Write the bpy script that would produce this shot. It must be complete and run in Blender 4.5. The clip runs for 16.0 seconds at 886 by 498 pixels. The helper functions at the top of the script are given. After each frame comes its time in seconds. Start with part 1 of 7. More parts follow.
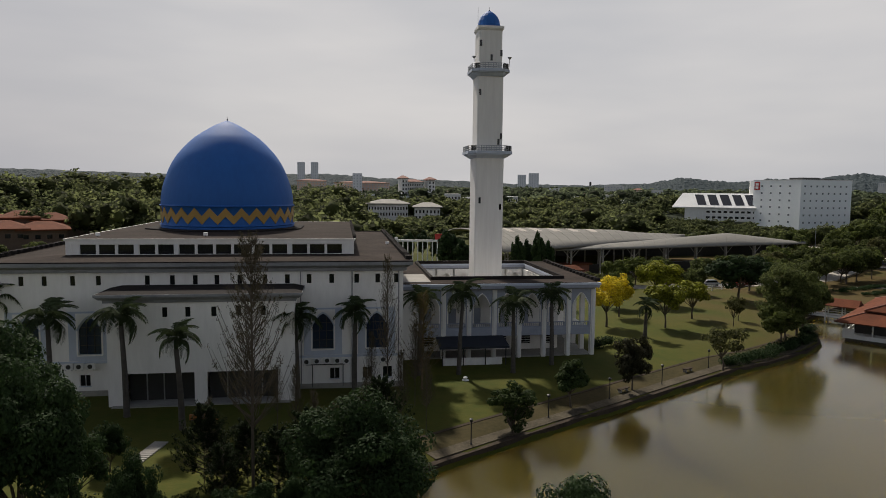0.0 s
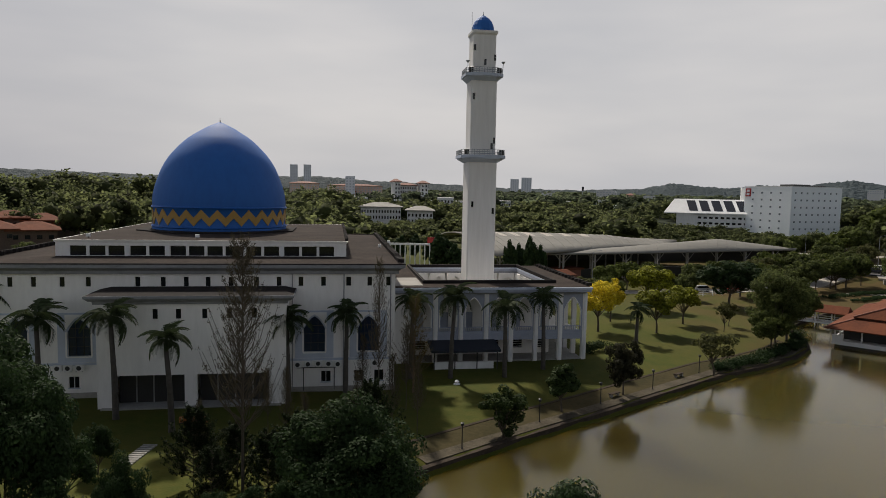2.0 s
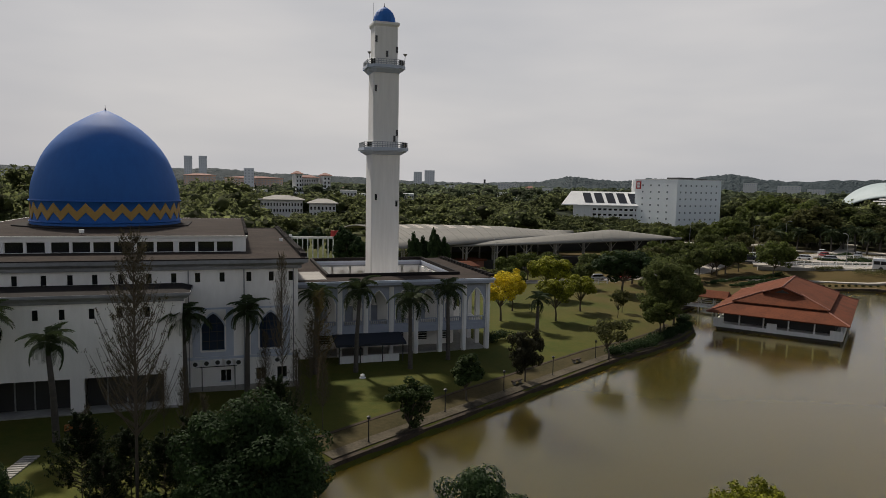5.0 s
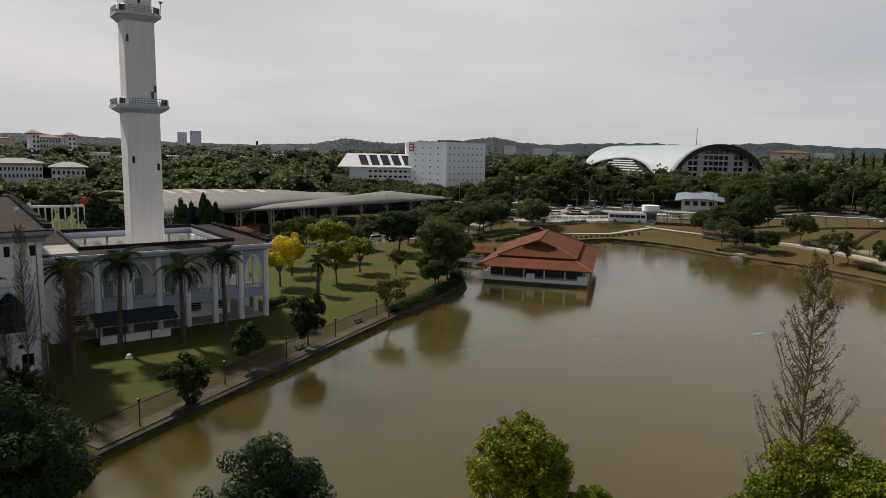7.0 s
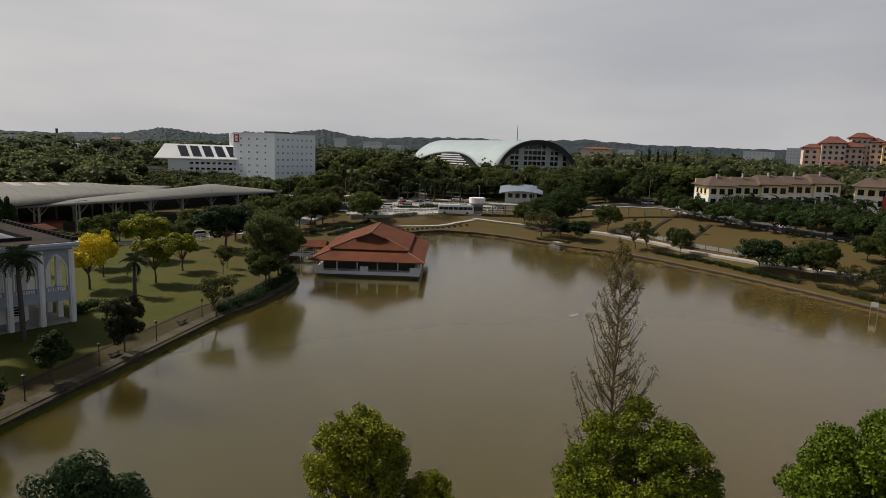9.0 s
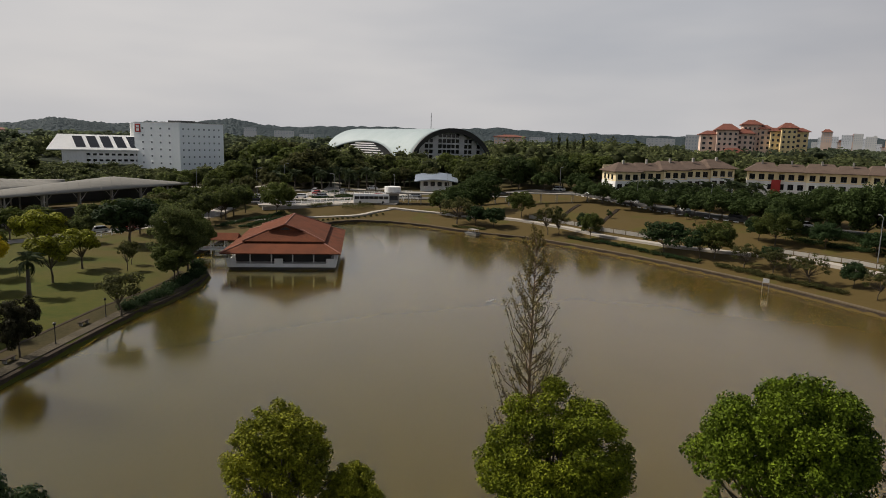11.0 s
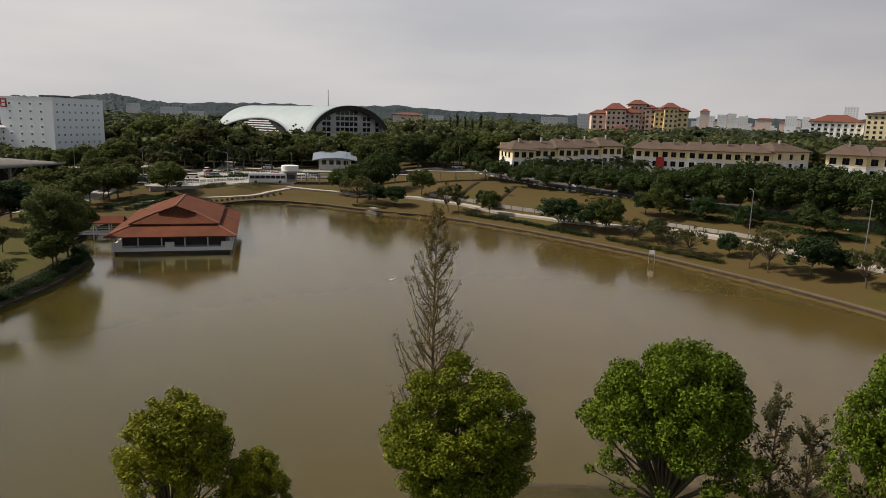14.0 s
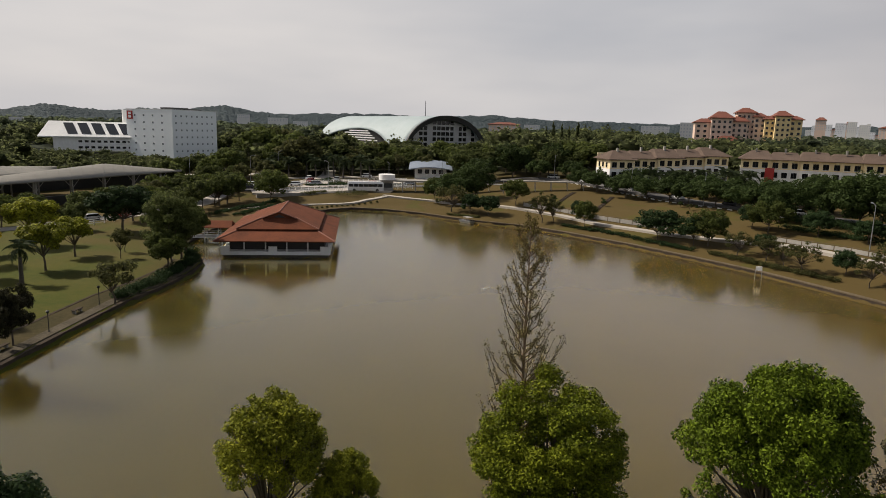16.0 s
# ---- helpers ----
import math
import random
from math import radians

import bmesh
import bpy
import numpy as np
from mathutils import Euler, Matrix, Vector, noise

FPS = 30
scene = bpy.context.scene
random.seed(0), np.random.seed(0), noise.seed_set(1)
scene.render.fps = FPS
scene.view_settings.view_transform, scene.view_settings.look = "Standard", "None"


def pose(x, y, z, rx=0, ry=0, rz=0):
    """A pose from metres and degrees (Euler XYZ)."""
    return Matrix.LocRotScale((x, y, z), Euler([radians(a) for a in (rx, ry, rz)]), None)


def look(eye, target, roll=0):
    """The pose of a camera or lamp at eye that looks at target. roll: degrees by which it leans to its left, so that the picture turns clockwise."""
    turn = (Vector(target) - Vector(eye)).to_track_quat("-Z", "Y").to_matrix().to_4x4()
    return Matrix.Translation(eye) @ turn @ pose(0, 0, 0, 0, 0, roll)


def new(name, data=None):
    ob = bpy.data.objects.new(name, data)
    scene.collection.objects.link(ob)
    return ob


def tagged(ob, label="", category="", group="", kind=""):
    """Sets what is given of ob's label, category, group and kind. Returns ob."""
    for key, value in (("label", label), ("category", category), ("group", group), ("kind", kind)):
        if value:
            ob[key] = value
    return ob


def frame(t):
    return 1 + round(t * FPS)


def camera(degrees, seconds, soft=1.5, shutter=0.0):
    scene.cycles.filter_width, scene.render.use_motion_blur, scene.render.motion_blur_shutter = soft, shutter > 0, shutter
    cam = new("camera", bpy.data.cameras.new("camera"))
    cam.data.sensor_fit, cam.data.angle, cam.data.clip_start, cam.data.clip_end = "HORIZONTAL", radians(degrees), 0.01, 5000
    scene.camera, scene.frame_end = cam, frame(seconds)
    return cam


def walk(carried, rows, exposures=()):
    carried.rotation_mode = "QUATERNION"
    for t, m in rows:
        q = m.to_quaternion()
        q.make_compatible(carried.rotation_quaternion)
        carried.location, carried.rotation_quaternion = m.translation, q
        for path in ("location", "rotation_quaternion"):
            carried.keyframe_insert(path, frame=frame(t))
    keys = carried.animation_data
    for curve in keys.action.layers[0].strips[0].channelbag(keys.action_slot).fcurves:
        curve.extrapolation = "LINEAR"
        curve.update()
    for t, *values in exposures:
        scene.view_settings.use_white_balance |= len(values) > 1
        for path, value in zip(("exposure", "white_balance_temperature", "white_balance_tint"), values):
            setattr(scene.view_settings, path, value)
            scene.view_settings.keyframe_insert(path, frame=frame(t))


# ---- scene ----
cam = camera(67.08, 16.0, 0.6)
PATH = [
    (0.0, pose(0, 0, 22, 84.80, -0.60, -0.07)),
    (0.5, pose(0, 0, 22, 84.68, -0.79, -0.10)),
    (1.0, pose(0, 0, 22, 85.17, -0.76, -0.01)),
    (1.5, pose(0, 0, 22, 84.94, -0.95, -0.00)),
    (2.0, pose(0, 0, 22, 85.12, -1.10, -0.68)),
    (2.5, pose(0, 0, 22, 84.55, -1.44, -1.72)),
    (3.0, pose(0, 0, 22, 84.30, -1.13, -2.16)),
    (3.2, pose(0, 0, 22, 84.49, -0.90, -2.23)),
    (5.3, pose(0, 0, 22, 84.64, -1.39, -11.15)),
    (5.5, pose(0, 0, 22, 84.54, -1.61, -12.80)),
    (6.0, pose(0, 0, 22, 83.90, -1.91, -17.17)),
    (6.5, pose(0, 0, 22, 82.41, -1.50, -23.14)),
    (7.0, pose(0, 0, 22, 81.82, -1.17, -27.83)),
    (7.5, pose(0, 0, 22, 82.60, -0.97, -31.40)),
    (8.0, pose(0, 0, 22, 82.23, -0.89, -33.98)),
    (8.5, pose(0, 0, 22, 81.68, -1.13, -37.57)),
    (9.0, pose(0, 0, 22, 81.61, -1.91, -42.13)),
    (9.2, pose(0, 0, 22, 81.56, -2.11, -43.83)),
    (11.3, pose(0, 0, 22, 80.54, -1.79, -51.18)),
    (11.5, pose(0, 0, 22, 80.35, -2.07, -52.70)),
    (12.0, pose(0, 0, 22, 80.49, -1.92, -54.43)),
    (12.5, pose(0, 0, 22, 80.45, -1.38, -55.53)),
    (13.0, pose(0, 0, 22, 79.76, -1.61, -57.07)),
    (13.5, pose(0, 0, 22, 79.64, -1.67, -58.37)),
    (14.0, pose(0, 0, 22, 79.27, -1.74, -57.92)),
    (14.5, pose(0, 0, 22, 79.53, -1.91, -58.60)),
    (15.0, pose(0, 0, 22, 79.76, -1.87, -58.70)),
    (15.5, pose(0, 0, 22, 79.20, -2.12, -55.81)),
    (16.0, pose(0, 0, 22, 79.84, -1.61, -49.86)),
]
EXPOSURES = [(0.0, -0.05, 6500, 10), (3.0, -0.05, 6500, 10), (5.5, -0.12, 6500, 10), (6.0, -0.12, 6500, 10), (6.5, 0.02, 6500, 10), (7.0, 0.06, 6500, 10),
             (8.0, -0.02, 6500, 10), (9.0, -0.12, 6550, 10), (11.5, 0.03, 6620, 10), (12.5, 0.11, 6660, 10), (14.5, 0.08, 6720, 11), (16.0, 0.12, 6720, 11)]
walk(cam, PATH, EXPOSURES)

# ---- light ----
SUN_AZ, SUN_EL = -20.0, 46.0      # degrees, clockwise from +y; above the horizon
world = bpy.data.worlds.new("sky")
scene.world = world
world.use_nodes = True
wn, wl = world.node_tree.nodes, world.node_tree.links
wn.clear()
w_out = wn.new("ShaderNodeOutputWorld")
w_bg = wn.new("ShaderNodeBackground")
w_sky = wn.new("ShaderNodeTexSky")
w_sky.sky_type, w_sky.sun_disc = "NISHITA", False
w_sky.sun_elevation, w_sky.sun_rotation = radians(SUN_EL), radians(SUN_AZ)
w_sky.air_density, w_sky.dust_density, w_sky.ozone_density = 1.2, 4.0, 1.0
w_co = wn.new("ShaderNodeTexCoord")
w_map = wn.new("ShaderNodeMapping")
w_map.inputs["Scale"].default_value = (1.0, 1.0, 4.5)
w_noise = wn.new("ShaderNodeTexNoise")
w_noise.inputs["Scale"].default_value, w_noise.inputs["Detail"].default_value = 1.5, 4.0
w_ramp = wn.new("ShaderNodeValToRGB")
w_ramp.color_ramp.elements[0].position, w_ramp.color_ramp.elements[0].color = 0.30, (7.75, 7.98, 8.6, 1)
w_ramp.color_ramp.elements[1].position, w_ramp.color_ramp.elements[1].color = 0.72, (11.35, 11.05, 11.0, 1)
w_mix = wn.new("ShaderNodeMix")
w_mix.data_type = "RGBA"
w_sep = wn.new("ShaderNodeSeparateXYZ")
w_low = wn.new("ShaderNodeMapRange")      # the haze veil thins out above the horizon band
w_low.inputs["From Min"].default_value, w_low.inputs["From Max"].default_value = 0.26, 0.64
w_low.interpolation_type = "SMOOTHSTEP"
w_low.inputs["To Min"].default_value, w_low.inputs["To Max"].default_value = 0.92, 0.06
wl.new(w_co.outputs["Generated"], w_sep.inputs["Vector"])
wl.new(w_sep.outputs["Z"], w_low.inputs["Value"])
w_back = wn.new("ShaderNodeMapRange")     # and on the side away from the sun
w_back.inputs["From Min"].default_value, w_back.inputs["From Max"].default_value = -0.5, 0.1
w_back.inputs["To Min"].default_value, w_back.inputs["To Max"].default_value = 0.85, 1.0
wl.new(w_sep.outputs["Y"], w_back.inputs["Value"])
w_fac = wn.new("ShaderNodeMath")
w_fac.operation = "MULTIPLY"
wl.new(w_low.outputs["Result"], w_fac.inputs[0])
wl.new(w_back.outputs["Result"], w_fac.inputs[1])
wl.new(w_fac.outputs[0], w_mix.inputs[0])
wl.new(w_co.outputs["Generated"], w_map.inputs["Vector"])
wl.new(w_map.outputs["Vector"], w_noise.inputs["Vector"])
wl.new(w_noise.outputs["Fac"], w_ramp.inputs["Fac"])
wl.new(w_sky.outputs["Color"], w_mix.inputs[6])
wl.new(w_ramp.outputs["Color"], w_mix.inputs[7])
w_side = w_mix.outputs[2]
for side_az, side_from, side_to in ((98.0, 0.88, 0.76), (-48.0, 0.86, 0.84)):      # dimmed far round to either side, partly in place of lens fall-off
    w_dot, w_rng, w_dim = wn.new("ShaderNodeVectorMath"), wn.new("ShaderNodeMapRange"), wn.new("ShaderNodeMix")
    w_dot.operation, w_dim.data_type, w_dim.blend_type = "DOT_PRODUCT", "RGBA", "MULTIPLY"
    w_dot.inputs[1].default_value = (math.sin(radians(side_az)), math.cos(radians(side_az)), 0.0)
    w_rng.inputs["From Min"].default_value, w_rng.inputs["From Max"].default_value = side_from, 1.0
    w_dim.inputs[7].default_value = (side_to, side_to, side_to * 1.03, 1)
    wl.new(w_co.outputs["Generated"], w_dot.inputs[0])
    wl.new(w_dot.outputs["Value"], w_rng.inputs["Value"])
    wl.new(w_rng.outputs["Result"], w_dim.inputs[0])
    wl.new(w_side, w_dim.inputs[6])
    w_side = w_dim.outputs[2]
wl.new(w_side, w_bg.inputs["Color"])
w_bg.inputs["Strength"].default_value = 0.06
wl.new(w_bg.outputs["Background"], w_out.inputs["Surface"])

sun_data = bpy.data.lights.new("sun", "SUN")
sun_data.energy, sun_data.angle, sun_data.color = 4.0, radians(3.0), (1.0, 0.93, 0.82)
sun = new("sun", sun_data)
sa, se = radians(SUN_AZ), radians(SUN_EL)
sun_dir = Vector((math.sin(sa) * math.cos(se), math.cos(sa) * math.cos(se), math.sin(se)))
sun.matrix_world = look(sun_dir * 300, (0, 0, 0))

# ---- materials ----


def mat(name, color, rough=0.7, metal=0.0, scale=1.0, amount=0.25, other=None, bump=0.0, bump_scale=30.0,
        stretch=(1, 1, 1), coords="Object", vary=0.0, island=0.0, spec=0.5):
    """A node material: colour broken by noise at two scales, wear and fine relief."""
    m = bpy.data.materials.new(name)
    m.use_nodes = True
    n, l = m.node_tree.nodes, m.node_tree.links
    bsdf = n["Principled BSDF"]
    bsdf.inputs["Roughness"].default_value, bsdf.inputs["Metallic"].default_value = rough, metal
    bsdf.inputs["Specular IOR Level"].default_value = spec
    if coords == "Position":
        co = n.new("ShaderNodeNewGeometry").outputs["Position"]
    else:
        co = n.new("ShaderNodeTexCoord").outputs["Object"]
    mp = n.new("ShaderNodeMapping")
    mp.inputs["Scale"].default_value = stretch
    l.new(co, mp.inputs["Vector"])
    big, fine = n.new("ShaderNodeTexNoise"), n.new("ShaderNodeTexNoise")
    big.inputs["Scale"].default_value, big.inputs["Detail"].default_value = scale * 0.35, 4
    fine.inputs["Scale"].default_value, fine.inputs["Detail"].default_value = scale * 3.1, 6
    fine.inputs["Roughness"].default_value = 0.65
    l.new(mp.outputs["Vector"], big.inputs["Vector"])
    l.new(mp.outputs["Vector"], fine.inputs["Vector"])
    add = n.new("ShaderNodeMath")
    add.operation = "ADD"
    l.new(big.outputs["Fac"], add.inputs[0])
    l.new(fine.outputs["Fac"], add.inputs[1])
    ramp = n.new("ShaderNodeMapRange")
    ramp.inputs["From Min"].default_value, ramp.inputs["From Max"].default_value = 0.62, 1.38
    l.new(add.outputs[0], ramp.inputs["Value"])
    mix = n.new("ShaderNodeMix")
    mix.data_type = "RGBA"
    other = other or tuple(c * (1 - amount) for c in color)
    mix.inputs[6].default_value, mix.inputs[7].default_value = (*other, 1), (*color, 1)
    l.new(ramp.outputs["Result"], mix.inputs[0])
    out = mix.outputs[2]
    if vary or island:
        hsv = n.new("ShaderNodeHueSaturation")
        src = n.new("ShaderNodeObjectInfo").outputs["Random"] if vary else n.new("ShaderNodeNewGeometry").outputs["Random Per Island"]
        rng = n.new("ShaderNodeMapRange")
        k = vary or island
        rng.inputs["To Min"].default_value, rng.inputs["To Max"].default_value = 1 - k, 1 + k
        l.new(src, rng.inputs["Value"])
        l.new(rng.outputs["Result"], hsv.inputs["Value"])
        l.new(out, hsv.inputs["Color"])
        out = hsv.outputs["Color"]
        if vary and island:
            hsv2, rng2 = n.new("ShaderNodeHueSaturation"), n.new("ShaderNodeMapRange")
            rng2.inputs["To Min"].default_value, rng2.inputs["To Max"].default_value = 1 - island, 1 + island
            l.new(n.new("ShaderNodeNewGeometry").outputs["Random Per Island"], rng2.inputs["Value"])
            l.new(rng2.outputs["Result"], hsv2.inputs["Value"])
            l.new(out, hsv2.inputs["Color"])
            out = hsv2.outputs["Color"]
    l.new(out, bsdf.inputs["Base Color"])
    if bump:
        tex, bp = n.new("ShaderNodeTexNoise"), n.new("ShaderNodeBump")
        tex.inputs["Scale"].default_value, tex.inputs["Detail"].default_value = bump_scale, 5
        bp.inputs["Strength"].default_value, bp.inputs["Distance"].default_value = bump, 0.03
        l.new(mp.outputs["Vector"], tex.inputs["Vector"])
        l.new(tex.outputs["Fac"], bp.inputs["Height"])
        l.new(bp.outputs["Normal"], bsdf.inputs["Normal"])
    return m


def leaf_mat(name, color, other, vary=0.15, island=0.35, scale=0.9, relief=0.0, glow=0.3, rough=0.75, spec=0.12):
    m = mat(name, color, rough=rough, scale=scale, other=other, vary=vary, island=island, spec=spec)
    n, l = m.node_tree.nodes, m.node_tree.links
    bsdf, out = n["Principled BSDF"], n["Material Output"]
    tr, mx = n.new("ShaderNodeBsdfTranslucent"), n.new("ShaderNodeMixShader")
    l.new(bsdf.inputs["Base Color"].links[0].from_socket, tr.inputs["Color"])
    mx.inputs[0].default_value = glow
    if relief:
        tex, bp = n.new("ShaderNodeTexNoise"), n.new("ShaderNodeBump")
        tex.inputs["Scale"].default_value, tex.inputs["Detail"].default_value = 1.1 / relief, 4
        bp.inputs["Strength"].default_value, bp.inputs["Distance"].default_value = 1.0, 1.3 * relief
        l.new(n.new("ShaderNodeNewGeometry").outputs["Position"], tex.inputs["Vector"])
        l.new(tex.outputs["Fac"], bp.inputs["Height"])
        l.new(bp.outputs["Normal"], bsdf.inputs["Normal"])
        l.new(bp.outputs["Normal"], tr.inputs["Normal"])
    l.new(bsdf.outputs[0], mx.inputs[1])
    l.new(tr.outputs[0], mx.inputs[2])
    l.new(mx.outputs[0], out.inputs["Surface"])
    return m


M_SPAN = mat("grey_blue_panel", (0.36, 0.39, 0.47), 0.85, scale=0.8, other=(0.28, 0.31, 0.38))
M_OFFICE = mat("bluish_white_cladding", (0.90, 0.93, 0.93), 0.7, scale=0.2, other=(0.82, 0.86, 0.87))
M_WALL = mat("white_render", (0.88, 0.86, 0.83), 0.9, scale=0.6, other=(0.73, 0.71, 0.68), bump=0.15, bump_scale=12, stretch=(1, 1, 0.25))
M_TRIM = mat("pale_blue_trim", (0.52, 0.57, 0.66), 0.8, scale=0.8, other=(0.42, 0.46, 0.54), stretch=(1, 1, 0.4))
M_MINARET = mat("minaret_paint", (0.84, 0.82, 0.79), 0.85, scale=0.9, other=(0.66, 0.64, 0.61), stretch=(.7, .7, 0.06), bump=0.1)
# Grey eave paint, darkened further for the shadow on the porch eaves.
M_EAVE = mat("grey_eave", (0.31, 0.315, 0.33), 0.9, spec=.2, scale=0.8, other=(0.17, 0.172, 0.18), stretch=(0.6, 0.6, 1))
M_ROOF = mat("weathered_roof", (0.060, 0.046, 0.039), 0.95, spec=.08, scale=0.7, other=(0.019, 0.015, 0.013), bump=0.3, bump_scale=8)
M_DARKROOF = mat("dark_roof_edge", (0.03, 0.026, 0.025), 0.9, spec=.1, scale=1.0, amount=0.4)
M_DOME = mat("blue_dome_metal", (0.016, 0.125, 0.43), 0.7, scale=0.5, other=(0.011, 0.095, 0.34), stretch=(1, 1, 0.3))
M_GOLD = mat("mustard_paint", (0.45, 0.27, 0.06), 0.6, scale=1.0, amount=0.25)
M_GLASS = mat("dark_glass", (0.012, 0.014, 0.018), 0.12, scale=0.5, amount=0.3)
M_BLUEGLASS = mat("blue_window_glass", (0.02, 0.035, 0.07), 0.15, scale=0.5, amount=0.3)
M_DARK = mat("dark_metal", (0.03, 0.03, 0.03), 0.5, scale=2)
M_STEEL = mat("grey_steel", (0.35, 0.36, 0.37), 0.45, 0.6, scale=2)
M_TILE = mat("terracotta_tiles", (0.185, 0.060, 0.030), 0.9, spec=.12, scale=1.0, other=(0.082, 0.032, 0.019), bump=0.4, bump_scale=14)
M_RIDGE = mat("ridge_tiles", (0.27, 0.11, 0.075), 0.75, scale=2, amount=0.3)
M_WHITE = mat("white_paint", (0.84, 0.84, 0.83), 0.7, scale=0.5, other=(0.66, 0.66, 0.65), stretch=(1, 1, 0.3))
M_CONC = mat("concrete", (0.36, 0.34, 0.31), 0.9, scale=1.0, other=(0.22, 0.21, 0.19), bump=0.3, bump_scale=10)
M_METALROOF = mat("pale_metal_roof", (0.24, 0.23, 0.205), 0.8, 0.0, spec=.2, scale=0.4, other=(0.16, 0.155, 0.14), stretch=(.2, 1.5, 1))
M_ARCHROOF = mat("pale_green_metal_roof", (0.38, 0.44, 0.46), 0.65, 0.0, scale=0.2, other=(0.28, 0.35, 0.36))
M_CREAM = mat("cream_paint", (0.84, 0.71, 0.44), 0.8, scale=0.4, other=(0.74, 0.62, 0.38))
M_YELLOW = mat("yellow_paint", (0.84, 0.65, 0.34), 0.8, scale=0.4, amount=0.15)
M_PINK = mat("pinkish_paint", (0.76, 0.57, 0.46), 0.8, scale=0.4, amount=0.15)
M_RED = mat("red_paint", (0.42, 0.03, 0.025), 0.6, scale=1, amount=0.2)
M_BROWNROOF = mat("brown_roof_tiles", (0.15, 0.11, 0.088), 0.95, spec=.1, scale=0.8, other=(0.085, 0.062, 0.05), bump=0.3, bump_scale=10)
M_ORANGEROOF = mat("orange_roof_tiles", (0.19, 0.060, 0.036), 0.8, scale=0.8, amount=0.3)
M_BARK = mat("bark", (0.12, 0.095, 0.07), 0.9, scale=3, other=(0.06, 0.048, 0.035), bump=0.5, stretch=(1, 1, 0.3))
M_PALMBARK = mat("palm_bark", (0.105, 0.092, 0.078), 0.9, scale=3, other=(0.05, 0.044, 0.038), bump=0.4, stretch=(1, 1, 3))
M_ASPHALT = mat("asphalt", (0.11, 0.105, 0.10), 0.9, scale=0.6, other=(0.075, 0.072, 0.07), coords="Position")
M_PALE = mat("pale_paving", (0.44, 0.40, 0.35), 0.9, scale=0.6, other=(0.33, 0.30, 0.26), coords="Position")
M_BRICKPATH = mat("worn_brick_paving", (0.078, 0.060, 0.028), 0.95, spec=.1, scale=0.7, other=(0.032, 0.031, 0.012), bump=0.3, coords="Position")
M_EDGE = mat("dark_lake_edging", (0.085, 0.066, 0.05), 0.95, spec=.05, scale=1.5, other=(0.035, 0.029, 0.024), coords="Position")
M_STONEEDGE = mat("pale_worn_edge_stones", (0.135, 0.115, 0.082), 0.95, spec=.1, scale=1.3, other=(0.035, 0.029, 0.021), bump=0.4, bump_scale=6, coords="Position")
M_SANDEDGE = mat("tan_concrete_kerb", (0.165, 0.130, 0.085), 0.95, spec=.1, scale=1.2, other=(0.085, 0.066, 0.045), coords="Position")
L_DARK = leaf_mat("dark_leaves", (0.035, 0.06, 0.02), (0.02, 0.038, 0.013))
L_MID = leaf_mat("green_leaves", (0.112, 0.134, 0.034), (0.056, 0.074, 0.020), glow=.55)
L_BRIGHT = leaf_mat("sunny_leaves", (0.25, 0.25, 0.018), (0.07, 0.085, 0.010), island=0.6, glow=.16, rough=.7, spec=.1)
L_FRESH = leaf_mat("fresh_green_leaves", (0.150, 0.205, 0.013), (0.034, 0.060, 0.007), island=0.6, glow=.16, rough=.7, spec=.1)
L_LIME = leaf_mat("lime_leaves", (0.23, 0.255, 0.014), (0.052, 0.080, 0.008), island=0.6, glow=.16, rough=.7, spec=.1)
L_MAROON = leaf_mat("dark_bronze_leaves", (0.042, 0.040, 0.020), (0.023, 0.023, 0.012))
# Far tree leaves lightened and made more translucent in place of distance haze.
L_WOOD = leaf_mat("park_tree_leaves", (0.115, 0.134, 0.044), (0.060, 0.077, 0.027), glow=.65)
# Far-bank leaves darkened: the shade there is put into the base colour.
L_DEEP = leaf_mat("darkened_green_leaves", (0.050, 0.074, 0.020), (0.026, 0.042, 0.012))
# Near-black leaf colour: the shade before the mosque is put into it.
L_SHADE = leaf_mat("shade_dark_leaves", (0.022, 0.034, 0.010), (0.012, 0.02, 0.007))
L_YELLOW = leaf_mat("yellow_blossom", (0.72, 0.55, 0.03), (0.42, 0.36, 0.03))
L_OLIVE = leaf_mat("olive_leaves", (0.108, 0.110, 0.040), (0.060, 0.064, 0.024), glow=.55)
L_BROWN = leaf_mat("brownish_needles", (0.140, 0.114, 0.032), (0.078, 0.064, 0.020), glow=.35)
L_DUN = leaf_mat("dun_twig_leaves", (0.075, 0.062, 0.034), (0.045, 0.04, 0.022))
M_TWIG = mat("pale_brown_bark", (0.23, 0.15, 0.085), 0.9, scale=3, other=(0.09, 0.065, 0.045))
L_PALM = leaf_mat("palm_leaves", (0.055, 0.074, 0.032), (0.030, 0.042, 0.018), glow=.2)
# Woods' leaves lightened, with extra translucency, making up for haze over the distance.
L_FOREST = leaf_mat("forest_leaves", (0.165, 0.180, 0.072), (0.056, 0.072, 0.035), vary=0, island=0.5, scale=.25, glow=.7)
L_SOFT = leaf_mat("soft_green_leaves", (0.145, 0.170, 0.058), (0.068, 0.085, 0.030), glow=.6)
# Greyer and bluer than nearer woods: distance haze is put into the colour.
L_HAZY = leaf_mat("haze_tinted_leaves", (0.135, 0.158, 0.085), (0.056, 0.074, 0.048), vary=0, island=0.4, scale=.16, glow=.7)

# ---- mesh tools ----


